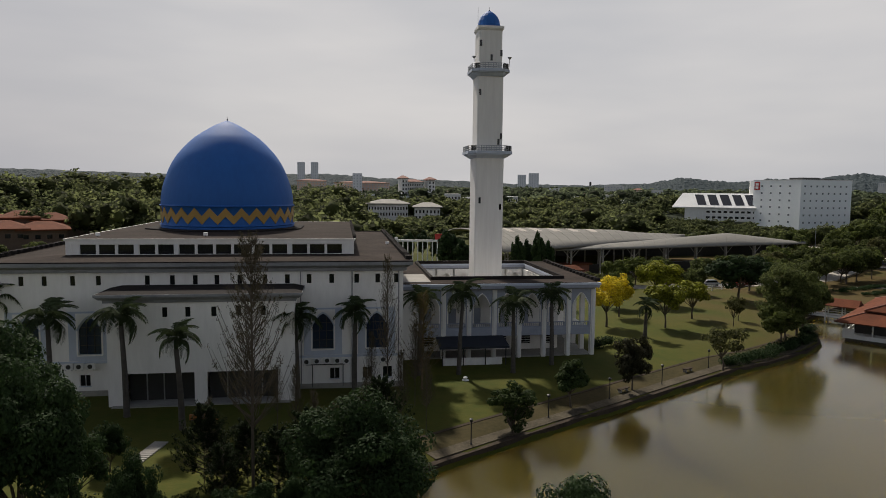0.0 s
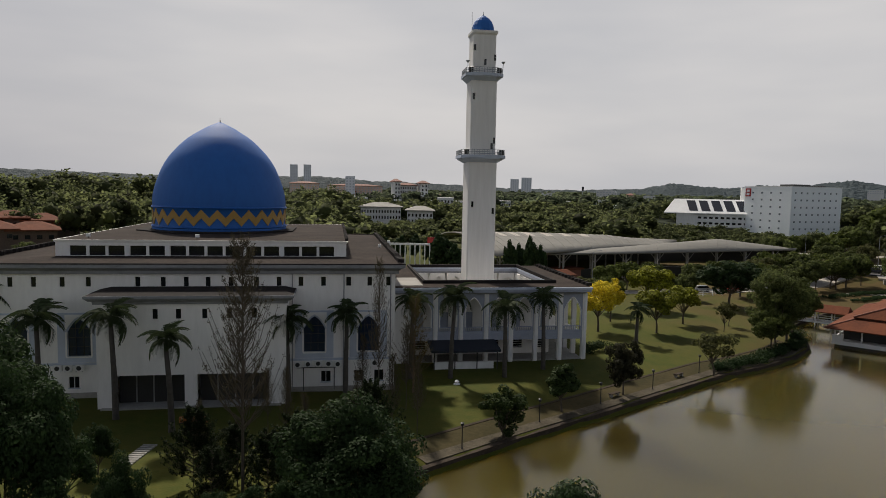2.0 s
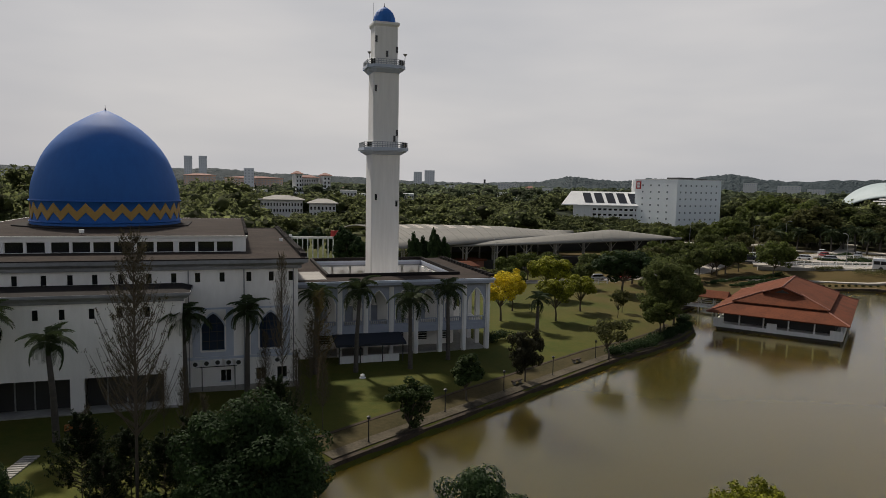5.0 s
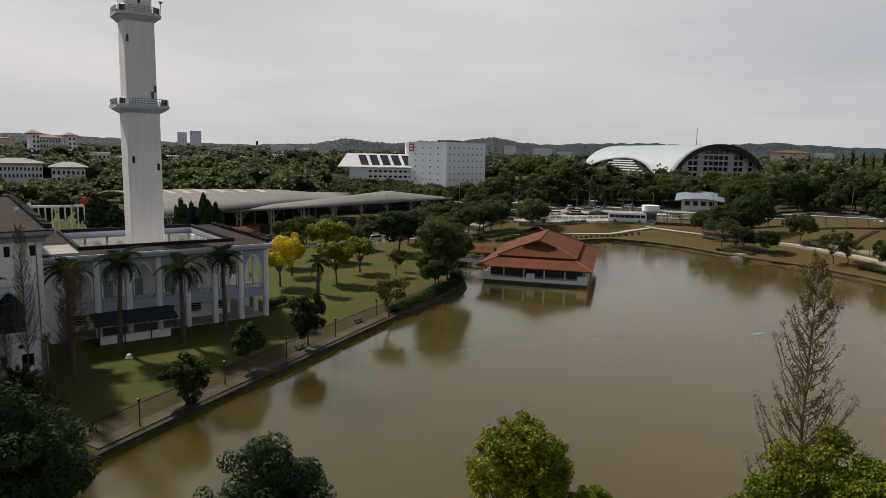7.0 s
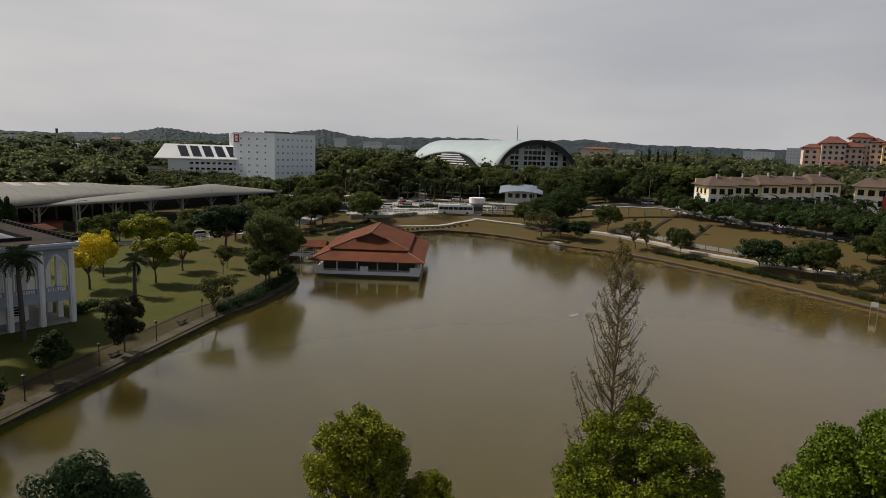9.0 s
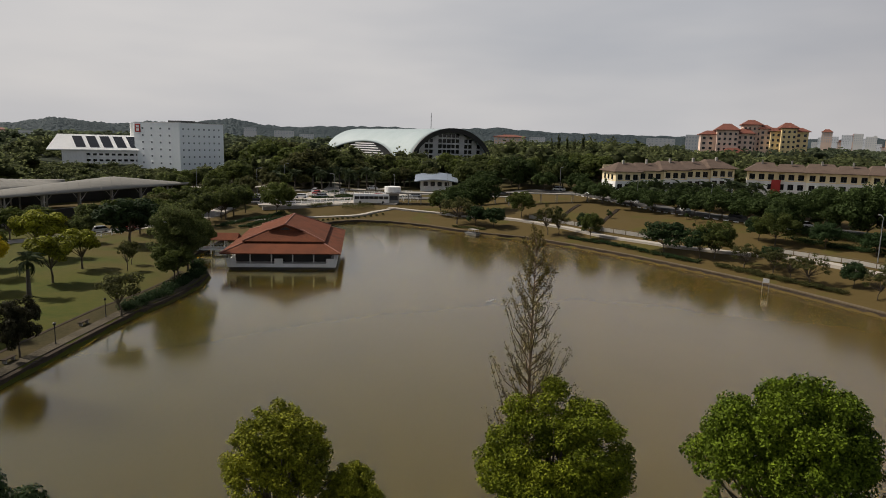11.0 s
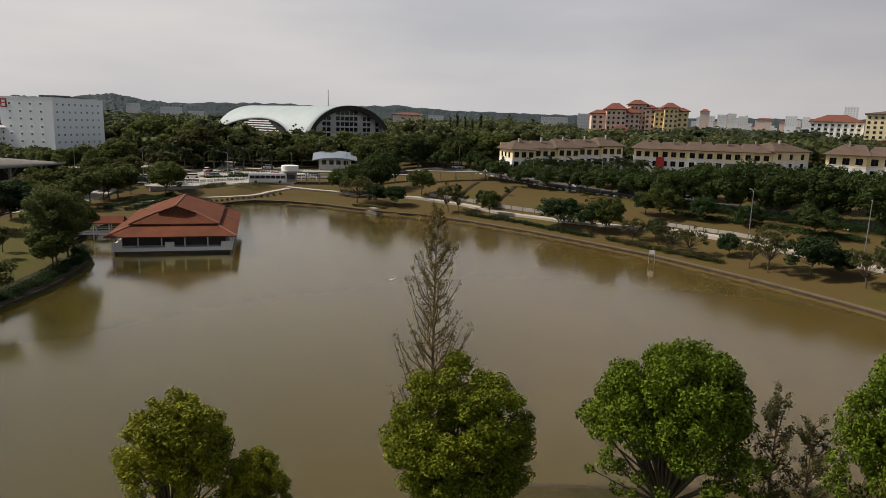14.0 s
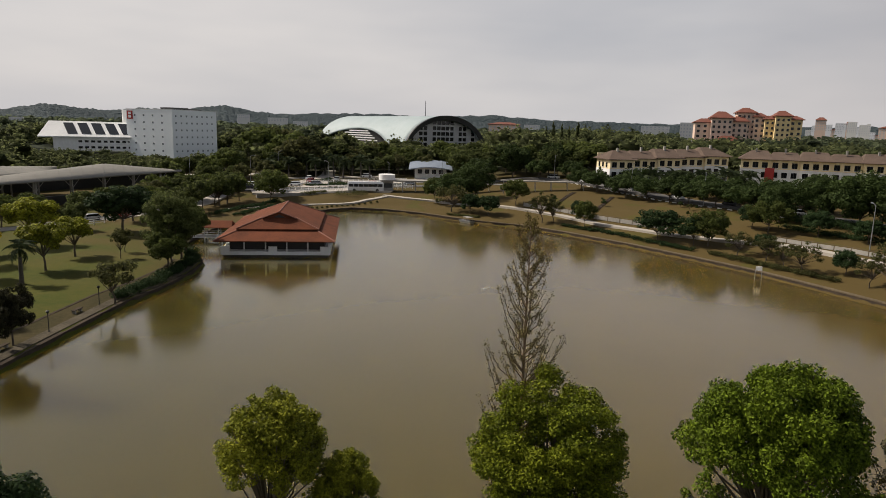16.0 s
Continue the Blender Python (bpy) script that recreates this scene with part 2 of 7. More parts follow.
class Shape:
    """Vertices and faces of one mesh, gathered piece by piece."""

    def __init__(self):
        self.v, self.f = [], []

    def add(self, verts, faces):
        k = len(self.v)
        self.v.extend(tuple(p) for p in verts)
        self.f.extend(tuple(i + k for i in q) for q in faces)
        return self

    def box(self, x0, x1, y0, y1, z0, z1):
        p = [(x, y, z) for z in (z0, z1) for x, y in ((x0, y0), (x1, y0), (x1, y1), (x0, y1))]
        return self.add(p, [(3, 2, 1, 0), (4, 5, 6, 7), (0, 1, 5, 4), (1, 2, 6, 5), (2, 3, 7, 6), (3, 0, 4, 7)])

    def prism(self, pts, z0, z1, top=None):
        """A column on a polygon (counter-clockwise); top: another polygon for its upper end."""
        n = len(pts)
        p = [(x, y, z0) for x, y in pts] + [(x, y, z1) for x, y in (top or pts)]
        q = [(i, (i + 1) % n, n + (i + 1) % n, n + i) for i in range(n)]
        return self.add(p, q + [tuple(range(n - 1, -1, -1)), tuple(range(n, 2 * n))])

    def frustum(self, a, b, z0, z1):
        """A block whose rectangle a = (x0, x1, y0, y1) at z0 becomes b at z1."""
        r = lambda c: [(c[0], c[2]), (c[1], c[2]), (c[1], c[3]), (c[0], c[3])]
        return self.prism(r(a), z0, z1, r(b))

    def lathe(self, profile, n=32, cx=0, cy=0, rib=0.0, a0=0.0):
        p, q = [], []
        for r, z in profile:
            for i in range(n):
                k = r * (1 + (rib if i % 2 else 0))
                a = a0 + 2 * math.pi * i / n
                p.append((cx + k * math.cos(a), cy + k * math.sin(a), z))
        for j in range(len(profile) - 1):
            for i in range(n):
                q.append((j * n + i, j * n + (i + 1) % n, (j + 1) * n + (i + 1) % n, (j + 1) * n + i))
        q.append(tuple(range(n - 1, -1, -1)))
        q.append(tuple((len(profile) - 1) * n + i for i in range(n)))
        return self.add(p, q)

    def tube(self, path, radii, n=6):
        p, q = [], []
        path = [Vector(c) for c in path]
        for j, c in enumerate(path):
            d = (path[min(j + 1, len(path) - 1)] - path[max(j - 1, 0)]).normalized()
            s = d.cross(Vector((0.3, 0.95, 0.1)) if abs(d.z) > 0.7 else Vector((0, 0, 1))).normalized()
            t = d.cross(s)
            for i in range(n):
                a = 2 * math.pi * i / n
                p.append(c + (s * math.cos(a) + t * math.sin(a)) * radii[j])
        for j in range(len(path) - 1):
            for i in range(n):
                q.append((j * n + i, (j + 1) * n + i, (j + 1) * n + (i + 1) % n, j * n + (i + 1) % n))
        q.append(tuple(range(n)))
        q.append(tuple((len(path) - 1) * n + i for i in range(n - 1, -1, -1)))
        return self.add(p, q)

    def wall(self, x0, x1, y0, y1, z0, z1, holes=()):
        """A wall along x with rectangular openings (x0, x1, z0, z1) going through it."""
        xs = sorted({x0, x1, *[c for h in holes for c in h[:2] if x0 < c < x1]})
        zs = sorted({z0, z1, *[c for h in holes for c in h[2:] if z0 < c < z1]})
        nx, nz = len(xs), len(zs)
        full = [[not any(h[0] < (xs[i] + xs[i + 1]) / 2 < h[1] and h[2] < (zs[k] + zs[k + 1]) / 2 < h[3] for h in holes) for k in range(nz - 1)] for i in range(nx - 1)]
        at = lambda i, k: 0 <= i < nx - 1 and 0 <= k < nz - 1 and full[i][k]
        v = [(x, y, z) for y in (y0, y1) for x in xs for z in zs]
        n, q = nx * nz, []
        for i in range(nx - 1):
            for k in range(nz - 1):
                if not full[i][k]:
                    continue
                a, b, c, d = i * nz + k, (i + 1) * nz + k, (i + 1) * nz + k + 1, i * nz + k + 1
                q += [(a, b, c, d), (n + d, n + c, n + b, n + a)]
                if not at(i - 1, k):
                    q.append((a, d, n + d, n + a))
                if not at(i + 1, k):
                    q.append((b, n + b, n + c, c))
                if not at(i, k - 1):
                    q.append((a, n + a, n + b, b))
                if not at(i, k + 1):
                    q.append((d, c, n + c, n + d))
        used = sorted({i for f in q for i in f})
        pos = {i: j for j, i in enumerate(used)}
        return self.add([v[i] for i in used], [tuple(pos[i] for i in f) for f in q])

    def arch(self, x0, x1, y0, y1, spring, apex, top, n=10, flip=False):
        """The wall over a pointed arch: from the arch's curve up to top."""
        c, h = (x0 + x1) / 2, (x1 - x0) / 2
        rise = lambda x: spring + (apex - spring) * max(0.0, 1 - (abs(x - c) / h) ** 1.45) ** 0.85
        xs = [c - h * math.cos(math.pi * i / n) for i in range(n + 1)]
        for a, b in zip(xs, xs[1:]):
            za, zb = rise(a), rise(b)
            p = [(a, y0, za), (b, y0, zb), (b, y0, top), (a, y0, top), (a, y1, za), (b, y1, zb), (b, y1, top), (a, y1, top)]
            self.add(p, [(0, 1, 2, 3), (7, 6, 5, 4), (4, 5, 1, 0), (3, 2, 6, 7)])
        return self

    def mesh(self, name, material, smooth=False):
        me = bpy.data.meshes.new(name)
        me.from_pydata(self.v, [], self.f)
        me.materials.append(material)
        if smooth:
            me.polygons.foreach_set("use_smooth", [True] * len(me.polygons))
        me.update()
        return me


def thing(name, m, label, category, group="", kind=""):
    """An Empty at the base of a thing, to parent its parts."""
    ob = new(name)
    ob.matrix_basis = m
    ob.empty_display_size = 0.3
    return tagged(ob, label, category, group, kind)


def part(name, shape, material, parent, label="", smooth=False):
    ob = new(name, shape if isinstance(shape, bpy.types.Mesh) else shape.mesh(name, material, smooth))
    ob.parent = parent
    return tagged(ob, label)


def single(name, shape, material, m, label, category, group="", kind="", smooth=False):
    ob = new(name, shape if isinstance(shape, bpy.types.Mesh) else shape.mesh(name, material, smooth))
    ob.matrix_basis = m
    return tagged(ob, label, category, group, kind)


def polar(az, d):
    a = radians(az)
    return d * math.sin(a), d * math.cos(a)


# ---- ground and lake ----
WATER = -1.5
LAKE = np.array([(0, 54), (6, 59), (12.1, 63.9), (19, 69.3), (27.7, 76.4), (37.6, 84.3), (45, 88.8), (53, 95), (58, 100.5), (61, 107), (64.5, 118),
                 (78, 131), (92, 136.5), (108, 141), (121, 143), (129, 142), (134, 133), (136, 122), (135.5, 110), (136, 100), (138, 90), (136.4, 77), (132, 58), (127.5, 44),
                 (123, 31.5), (117.6, 21), (112.6, 11.7), (105, -0.5), (95, -14), (80, -24), (64, -22), (52, -6), (43, 6), (36.3, 16.4),
                 (30, 22), (22, 28), (12, 33), (3, 39), (-3, 45), (-4, 50)], float)


def shore(x, y):
    """Distance to the lake's edge: positive on land, negative in the lake."""
    x, y = np.asarray(x, float), np.asarray(y, float)
    best, inside = np.full(x.shape, 1e9), np.zeros(x.shape, bool)
    for (ax, ay), (bx, by) in zip(LAKE, np.roll(LAKE, -1, 0)):
        dx, dy = bx - ax, by - ay
        t = np.clip(((x - ax) * dx + (y - ay) * dy) / (dx * dx + dy * dy), 0, 1)
        best = np.minimum(best, np.hypot(x - ax - t * dx, y - ay - t * dy))
        if ay != by:
            inside ^= ((ay > y) != (by > y)) & (x < ax + (y - ay) / (by - ay) * dx)
    return np.where(inside, -best, best)


def height(x, y):
    """The land's height: lawns by the lake, a rising bank beyond it, higher ground far off."""
    x, y = np.asarray(x, float), np.asarray(y, float)
    s = shore(x, y)
    r, az = np.hypot(x, y), np.degrees(np.arctan2(x, y))
    east = np.clip((az - 47) / 12, 0, 1) * (r > 60)
    east = east * east * (3 - 2 * east)
    north = np.interp(r, [0, 195, 206, 300, 400, 800, 1600, 2600, 4500], [0, 0, 1.8, 4.5, 7, 8, 9, 20, 40])
    bank = np.interp(s, [0, 3, 12, 22, 32, 70, 250, 700, 2000, 4500], [-0.8, -0.5, 1.0, 3.0, 4.0, 7.0, 9, 10, 15, 40])
    land = north * (1 - east) + bank * east
    low = np.clip(s / 9, 0, 1)
    land = land * (1 - (1 - low) * (1 - east)) - 0.8 * (1 - low) * (1 - east)
    land = land + 0.12 * np.sin(x * 0.21) * np.cos(y * 0.17) * np.clip(s / 10, 0, 1)
    return np.where(s < 0, np.maximum(-1.0 + s * 1.2, -4.0), land)


def ground_at(x, y):
    return float(height(np.array([x]), np.array([y]))[0])


def strip_coords(lo, hi, step, far):
    a = np.arange(lo, hi + 0.01, step)
    g, k, s = [], hi, step
    while k < far:
        s *= 1.22
        k += s
        g.append(k)
    h, k, s = [], lo, step
    while k > -far:
        s *= 1.22
        k -= s
        h.append(k)
    return np.array(h[::-1] + list(a) + g)


gx, gy = strip_coords(-60, 215, 1.25, 4300), strip_coords(-30, 230, 1.25, 4300)
GX, GY = np.meshgrid(gx, gy)
GZ = height(GX.ravel(), GY.ravel())
nx = len(gx)
idx = np.arange(len(gx) * len(gy)).reshape(len(gy), nx)
quads = np.stack([idx[:-1, :-1], idx[:-1, 1:], idx[1:, 1:], idx[1:, :-1]], -1).reshape(-1, 4)
me = bpy.data.meshes.new("ground")
me.from_pydata(np.stack([GX.ravel(), GY.ravel(), GZ], -1).tolist(), [], quads.tolist())
me.polygons.foreach_set("use_smooth", [True] * len(me.polygons))
M_GRASS = mat("lawn_grass", (0.034, 0.058, 0.006), 0.95, scale=0.3, other=(0.084, 0.080, 0.011), bump=0.9, bump_scale=4, coords="Position", spec=0.15)
gn, gl = M_GRASS.node_tree.nodes, M_GRASS.node_tree.links
g_pos, g_len, g_rng, g_mix = gn.new("ShaderNodeNewGeometry"), gn.new("ShaderNodeVectorMath"), gn.new("ShaderNodeMapRange"), gn.new("ShaderNodeMix")
g_len.operation, g_mix.data_type = "LENGTH", "RGBA"
g_rng.inputs["From Min"].default_value, g_rng.inputs["From Max"].default_value = 225, 300   # woodland floor beyond the park
g_mix.inputs[7].default_value = (0.02, 0.028, 0.014, 1)
g_bsdf = gn["Principled BSDF"]
gl.new(g_pos.outputs["Position"], g_len.inputs[0])
gl.new(g_len.outputs["Value"], g_rng.inputs["Value"])
gl.new(g_rng.outputs["Result"], g_mix.inputs[0])
g_xyz, g_dry, g_dmix = gn.new("ShaderNodeSeparateXYZ"), gn.new("ShaderNodeMapRange"), gn.new("ShaderNodeMix")
g_dmix.data_type = "RGBA"
g_dry.inputs["From Min"].default_value, g_dry.inputs["From Max"].default_value = 32, 112   # the far bank's grass is drier
g_dry.inputs["To Min"].default_value, g_dry.inputs["To Max"].default_value = 0.2, 2.1
g_dmix.inputs[7].default_value = (0.086, 0.061, 0.021, 1)
gl.new(g_pos.outputs["Position"], g_xyz.inputs["Vector"])
gl.new(g_xyz.outputs["X"], g_dry.inputs["Value"])
g_pn, g_pr, g_pm = gn.new("ShaderNodeTexNoise"), gn.new("ShaderNodeMapRange"), gn.new("ShaderNodeMath")
g_pn.inputs["Scale"].default_value, g_pn.inputs["Detail"].default_value = 0.11, 6
g_pr.inputs["From Min"].default_value, g_pr.inputs["From Max"].default_value = 0.38, 0.6
g_pr.inputs["To Min"].default_value = 0.3
g_pm.operation = "MULTIPLY"
gl.new(g_pos.outputs["Position"], g_pn.inputs["Vector"])
gl.new(g_pn.outputs["Fac"], g_pr.inputs["Value"])
gl.new(g_pr.outputs["Result"], g_pm.inputs[0])
gl.new(g_dry.outputs["Result"], g_pm.inputs[1])
gl.new(g_pm.outputs[0], g_dmix.inputs[0])
gl.new(g_bsdf.inputs["Base Color"].links[0].from_socket, g_dmix.inputs[6])
gl.new(g_dmix.outputs[2], g_mix.inputs[6])
gl.new(g_mix.outputs[2], g_bsdf.inputs["Base Color"])
me.materials.append(M_GRASS)
tagged(new("ground", me), "green and dry lawn sloping down to the lake", "ground", kind="structure")

M_WATER = mat("murky_water", (0.080, 0.055, 0.017), 0.14, scale=0.03, other=(0.068, 0.048, 0.016), coords="Position", bump=0.12, bump_scale=0.8)
w_bsdf = M_WATER.node_tree.nodes["Principled BSDF"]
wtn, wtl = M_WATER.node_tree.nodes, M_WATER.node_tree.links
wt_pos, wt_dot, wt_rng, wt_mix = wtn.new("ShaderNodeNewGeometry"), wtn.new("ShaderNodeVectorMath"), wtn.new("ShaderNodeMapRange"), wtn.new("ShaderNodeMix")
wt_dot.operation, wt_mix.data_type = "DOT_PRODUCT", "RGBA"
wt_dot.inputs[1].default_value = (-0.7, 0.7, 0.0)      # darker water towards the mosque bank, standing in for a white balance shift
wt_rng.inputs["From Min"].default_value, wt_rng.inputs["From Max"].default_value = -30, 22
wt_mix.inputs[7].default_value = (0.043, 0.038, 0.012, 1)
wtl.new(wt_pos.outputs["Position"], wt_dot.inputs[0])
wtl.new(wt_dot.outputs["Value"], wt_rng.inputs["Value"])
wtl.new(wt_rng.outputs["Result"], wt_mix.inputs[0])
wtl.new(w_bsdf.inputs["Base Color"].links[0].from_socket, wt_mix.inputs[6])
wtl.new(wt_mix.outputs[2], w_bsdf.inputs["Base Color"])
w_bsdf.inputs["Subsurface Weight"].default_value = 1.0
w_bsdf.inputs["Subsurface Radius"].default_value = (1.0, 0.9, 0.6)
w_bsdf.inputs["Subsurface Scale"].default_value = 25.0
lake_shape = Shape()      # one sheet in tiles, its rim under the banks
wx, wy = np.linspace(-14, 148, 19), np.linspace(-34, 154, 21)
lake_shape.add([(float(x), float(y), z) for z in (WATER, -6.0) for y in wy for x in wx],
               [(j * 19 + i, j * 19 + i + 1, j * 19 + i + 20, j * 19 + i + 19) for j in range(20) for i in range(18)]
               + [(399 + j * 19 + i, 399 + j * 19 + i + 19, 399 + j * 19 + i + 20, 399 + j * 19 + i + 1) for j in range(20) for i in range(18)]
               + [(i, 399 + i, 400 + i, i + 1) for i in range(18)] + [(380 + i, 381 + i, 780 + i, 779 + i) for i in range(18)]
               + [(j * 19, j * 19 + 19, 399 + j * 19 + 19, 399 + j * 19) for j in range(20)] + [(j * 19 + 18, 399 + j * 19 + 18, 399 + j * 19 + 37, j * 19 + 37) for j in range(20)])
tagged(new("water", lake_shape.mesh("water", M_WATER)), "still brown-green murky lake water", "lake", kind="structure")


def ribbon(path, width, lift=0.06, step=1.5, thick=0.12):
    """A paved strip that follows the ground along a line of points."""
    pts = []
    for (ax, ay), (bx, by) in zip(path, path[1:]):
        n = max(1, int(math.hypot(bx - ax, by - ay) / step))
        pts += [(ax + (bx - ax) * i / n, ay + (by - ay) * i / n) for i in range(n)]
    pts.append(path[-1])
    p = np.array(pts, float)
    for _ in range(3):
        p[1:-1] = (p[:-2] + p[1:-1] * 2 + p[2:]) / 4
    d = np.gradient(p, axis=0)
    d /= np.linalg.norm(d, axis=1)[:, None] + 1e-9
    nrm = np.stack([-d[:, 1], d[:, 0]], 1) * width / 2
    s, a, b = Shape(), p + nrm, p - nrm
    za, zb, zc = height(a[:, 0], a[:, 1]), height(b[:, 0], b[:, 1]), height(p[:, 0], p[:, 1])
    z = np.maximum(np.maximum(za, zb), zc) + lift
    v = []
    for i in range(len(p)):
        v += [(*a[i], z[i]), (*b[i], z[i]), (*a[i], z[i] - thick - 0.5), (*b[i], z[i] - thick - 0.5)]
    q = []
    for i in range(len(p) - 1):
        k, m = 4 * i, 4 * i + 4
        q += [(k, k + 1, m + 1, m), (k + 2, k, m, m + 2), (k + 1, k + 3, m + 3, m + 1)]
    return s.add(v, q)


def edging(points, out0, out1, z0, z1):
    """A kerb along the lake's edge, from out0 to out1 metres landward of it."""
    p = np.array(points, float)
    d = np.gradient(p, axis=0)
    d /= np.linalg.norm(d, axis=1)[:, None]
    nrm = np.stack([-d[:, 1], d[:, 0]], 1)
    s, v, q = Shape(), [], []
    za, zb = z1 if isinstance(z1, tuple) else (z1, z1)
    for c, m in zip(p, nrm):
        a, b = c + m * out0, c + m * out1
        v += [(*a, z0), (*a, za), (*b, zb), (*b, z0)]
    for i in range(len(p) - 1):
        k, m = 4 * i, 4 * i + 4
        q += [(k, m, m + 1, k + 1), (k + 1, m + 1, m + 2, k + 2), (k + 2, m + 2, m + 3, k + 3)]
    return s.add(v, q)


def dense(points, step=2.0):
    out = []
    for (ax, ay), (bx, by) in zip(points, points[1:]):
        n = max(1, int(math.hypot(bx - ax, by - ay) / step))
        out += [(ax + (bx - ax) * i / n, ay + (by - ay) * i / n) for i in range(n)]
    return out + [tuple(points[-1])]


ring = [tuple(p) for p in LAKE] + [tuple(LAKE[0])]
tagged(new("lake_edge", edging(dense(ring), -0.15, 0.5, -3.0, -0.8).mesh("lake_edge", M_EDGE)), "dark stained concrete lake edging", "kerb", kind="structure")
tagged(new("lakeside_path", edging(dense(ring[:9]), 0.5, 4.3, -3.0, (-0.72, -0.37)).mesh("lakeside_path", M_BRICKPATH)), "worn brick path along the lake edge", "path", kind="structure")
tagged(new("edge_stones", edging(dense(ring[:9], 1.0), 0.45, 1.7, -1.2, (-0.69, -0.58)).mesh("edge_stones", M_STONEEDGE)), "broken pale stones along the lake path", "kerb", kind="structure")
tagged(new("path_drain", edging(dense(ring[:9]), 4.25, 4.6, -1.2, (-0.33, -0.30)).mesh("path_drain", M_EDGE)), "dark drain channel between lake path and lawn", "drain", kind="structure")
tagged(new("lake_kerb_far", edging(dense(ring[14:31]), -0.2, 0.7, -0.84, -0.66).mesh("lake_kerb_far", M_SANDEDGE)), "pale tan concrete kerb along the far lake edge", "kerb", kind="structure")
tagged(new("near_bank_path", edging(dense(ring[31:40]), 0.45, 3.6, -3.0, (-0.66, -0.3)).mesh("near_bank_path", M_BRICKPATH)), "worn brown brick path along the near lake edge", "path", kind="structure")

# ---- mosque: main hall ----
MOSQUE = pose(-4.2, 73.2, 0, 0, 0, 8.5)
mosque = thing("mosque", MOSQUE, "large white mosque hall with blue dome and dark slit windows", "mosque")
XL, DEEP, EAVE = -42.6, 48.0, 14.1
slits = [-0.75, -2.8, -5.1, -7.8, -10.2, -31.6, -34.1, -36.8, -39.0]
slits_high = [-12.5, -14.85, -17.45, -19.8, -22.0, -24.3, -26.8]
holes = [(x - .25, x + .25, 11.6, 12.6) for x in slits + slits_high]
ARCHES = [-8.75, -2.9, -32.6, -38.6]
holes += [(x - 1.12, x + 1.12, 4.35, 8.4) for x in ARCHES]
LOWS = [-7.5, -3.9, -1.7, -33.2, -39.0]
holes += [(x - .5, x + .5, 1.0, 2.2) for x in LOWS]
part("front_wall", Shape().wall(XL, 0, 0, 0.4, -1.0, 13.0, holes), M_WALL, mosque)
part("side_wall", Shape().box(-0.4, 0, 0.4, DEEP, -1.0, 13.0), M_WALL, mosque)
part("side_wall", Shape().box(XL, XL + 0.4, 0.4, DEEP, -1.0, 13.0), M_WALL, mosque)
part("back_wall", Shape().box(XL + 0.4, -0.4, DEEP - 0.4, DEEP, -1.0, 13.0), M_WALL, mosque)
part("interior_floor", Shape().box(XL + 0.4, -0.4, 0.6, DEEP - 0.4, 3.4, 3.7), M_CONC, mosque)
part("plinth", Shape().box(XL - 0.12, 0.12, -0.12, 0.0, -1.0, 0.5), M_CONC, mosque)
for x in slits + slits_high:
    part("slit_window", Shape().box(x - .25, x + .25, 0.16, 0.22, 11.6, 12.6), M_GLASS, mosque)
for x in LOWS:
    w = part("low_window", Shape().box(x - .5, x + .5, 0.16, 0.22, 1.0, 2.2), M_GLASS, mosque)
    part("mullion", Shape().box(x - .03, x + .03, 0.11, 0.16, 1.0, 2.2), M_WHITE, w)
    part("window_sill", Shape().box(x - .6, x + .6, -0.08, 0.1, 0.92, 1.0), M_TRIM, w)
for x in ARCHES:
    w = part("arched_window", Shape().box(x - 1.12, x + 1.12, 0.2, 0.26, 4.35, 8.4), M_BLUEGLASS, mosque, "blue-tinted pointed arch window in a pale frame")
    part("arch_head", Shape().arch(x - 1.12, x + 1.12, 0.02, 0.2, 6.9, 8.25, 8.4), M_TRIM, w)
    part("arch_moulding", Shape().arch(x - 1.3, x + 1.3, -0.16, -0.1, 6.9, 8.5, 8.72).box(x - 1.3, x - 1.14, -0.16, -0.1, 4.35, 6.9).box(x + 1.14, x + 1.3, -0.16, -0.1, 4.35, 6.9), M_WALL, w)
    part("window_surround", Shape().wall(x - 2.05, x + 2.05, -0.1, 0.0, 3.7, 8.9, [(x - 1.12, x + 1.12, 4.35, 8.4)]), M_TRIM, w)
    part("window_sill", Shape().box(x - 1.25, x + 1.25, -0.2, -0.1, 4.22, 4.35), M_WALL, w)
    for k in (-.38, .38):
        part("mullion", Shape().box(x + k - .03, x + k + .03, 0.14, 0.2, 4.35, 7.9), M_DARK, w)
    for z in (5.3, 6.3, 7.2):
        part("glazing_bar", Shape().box(x - 1.12, x + 1.12, 0.15, 0.19, z - .03, z + .03), M_DARK, w)
part("string_course", Shape().box(XL - .08, .08, -0.08, 0.0, 3.4, 3.65), M_TRIM, mosque)
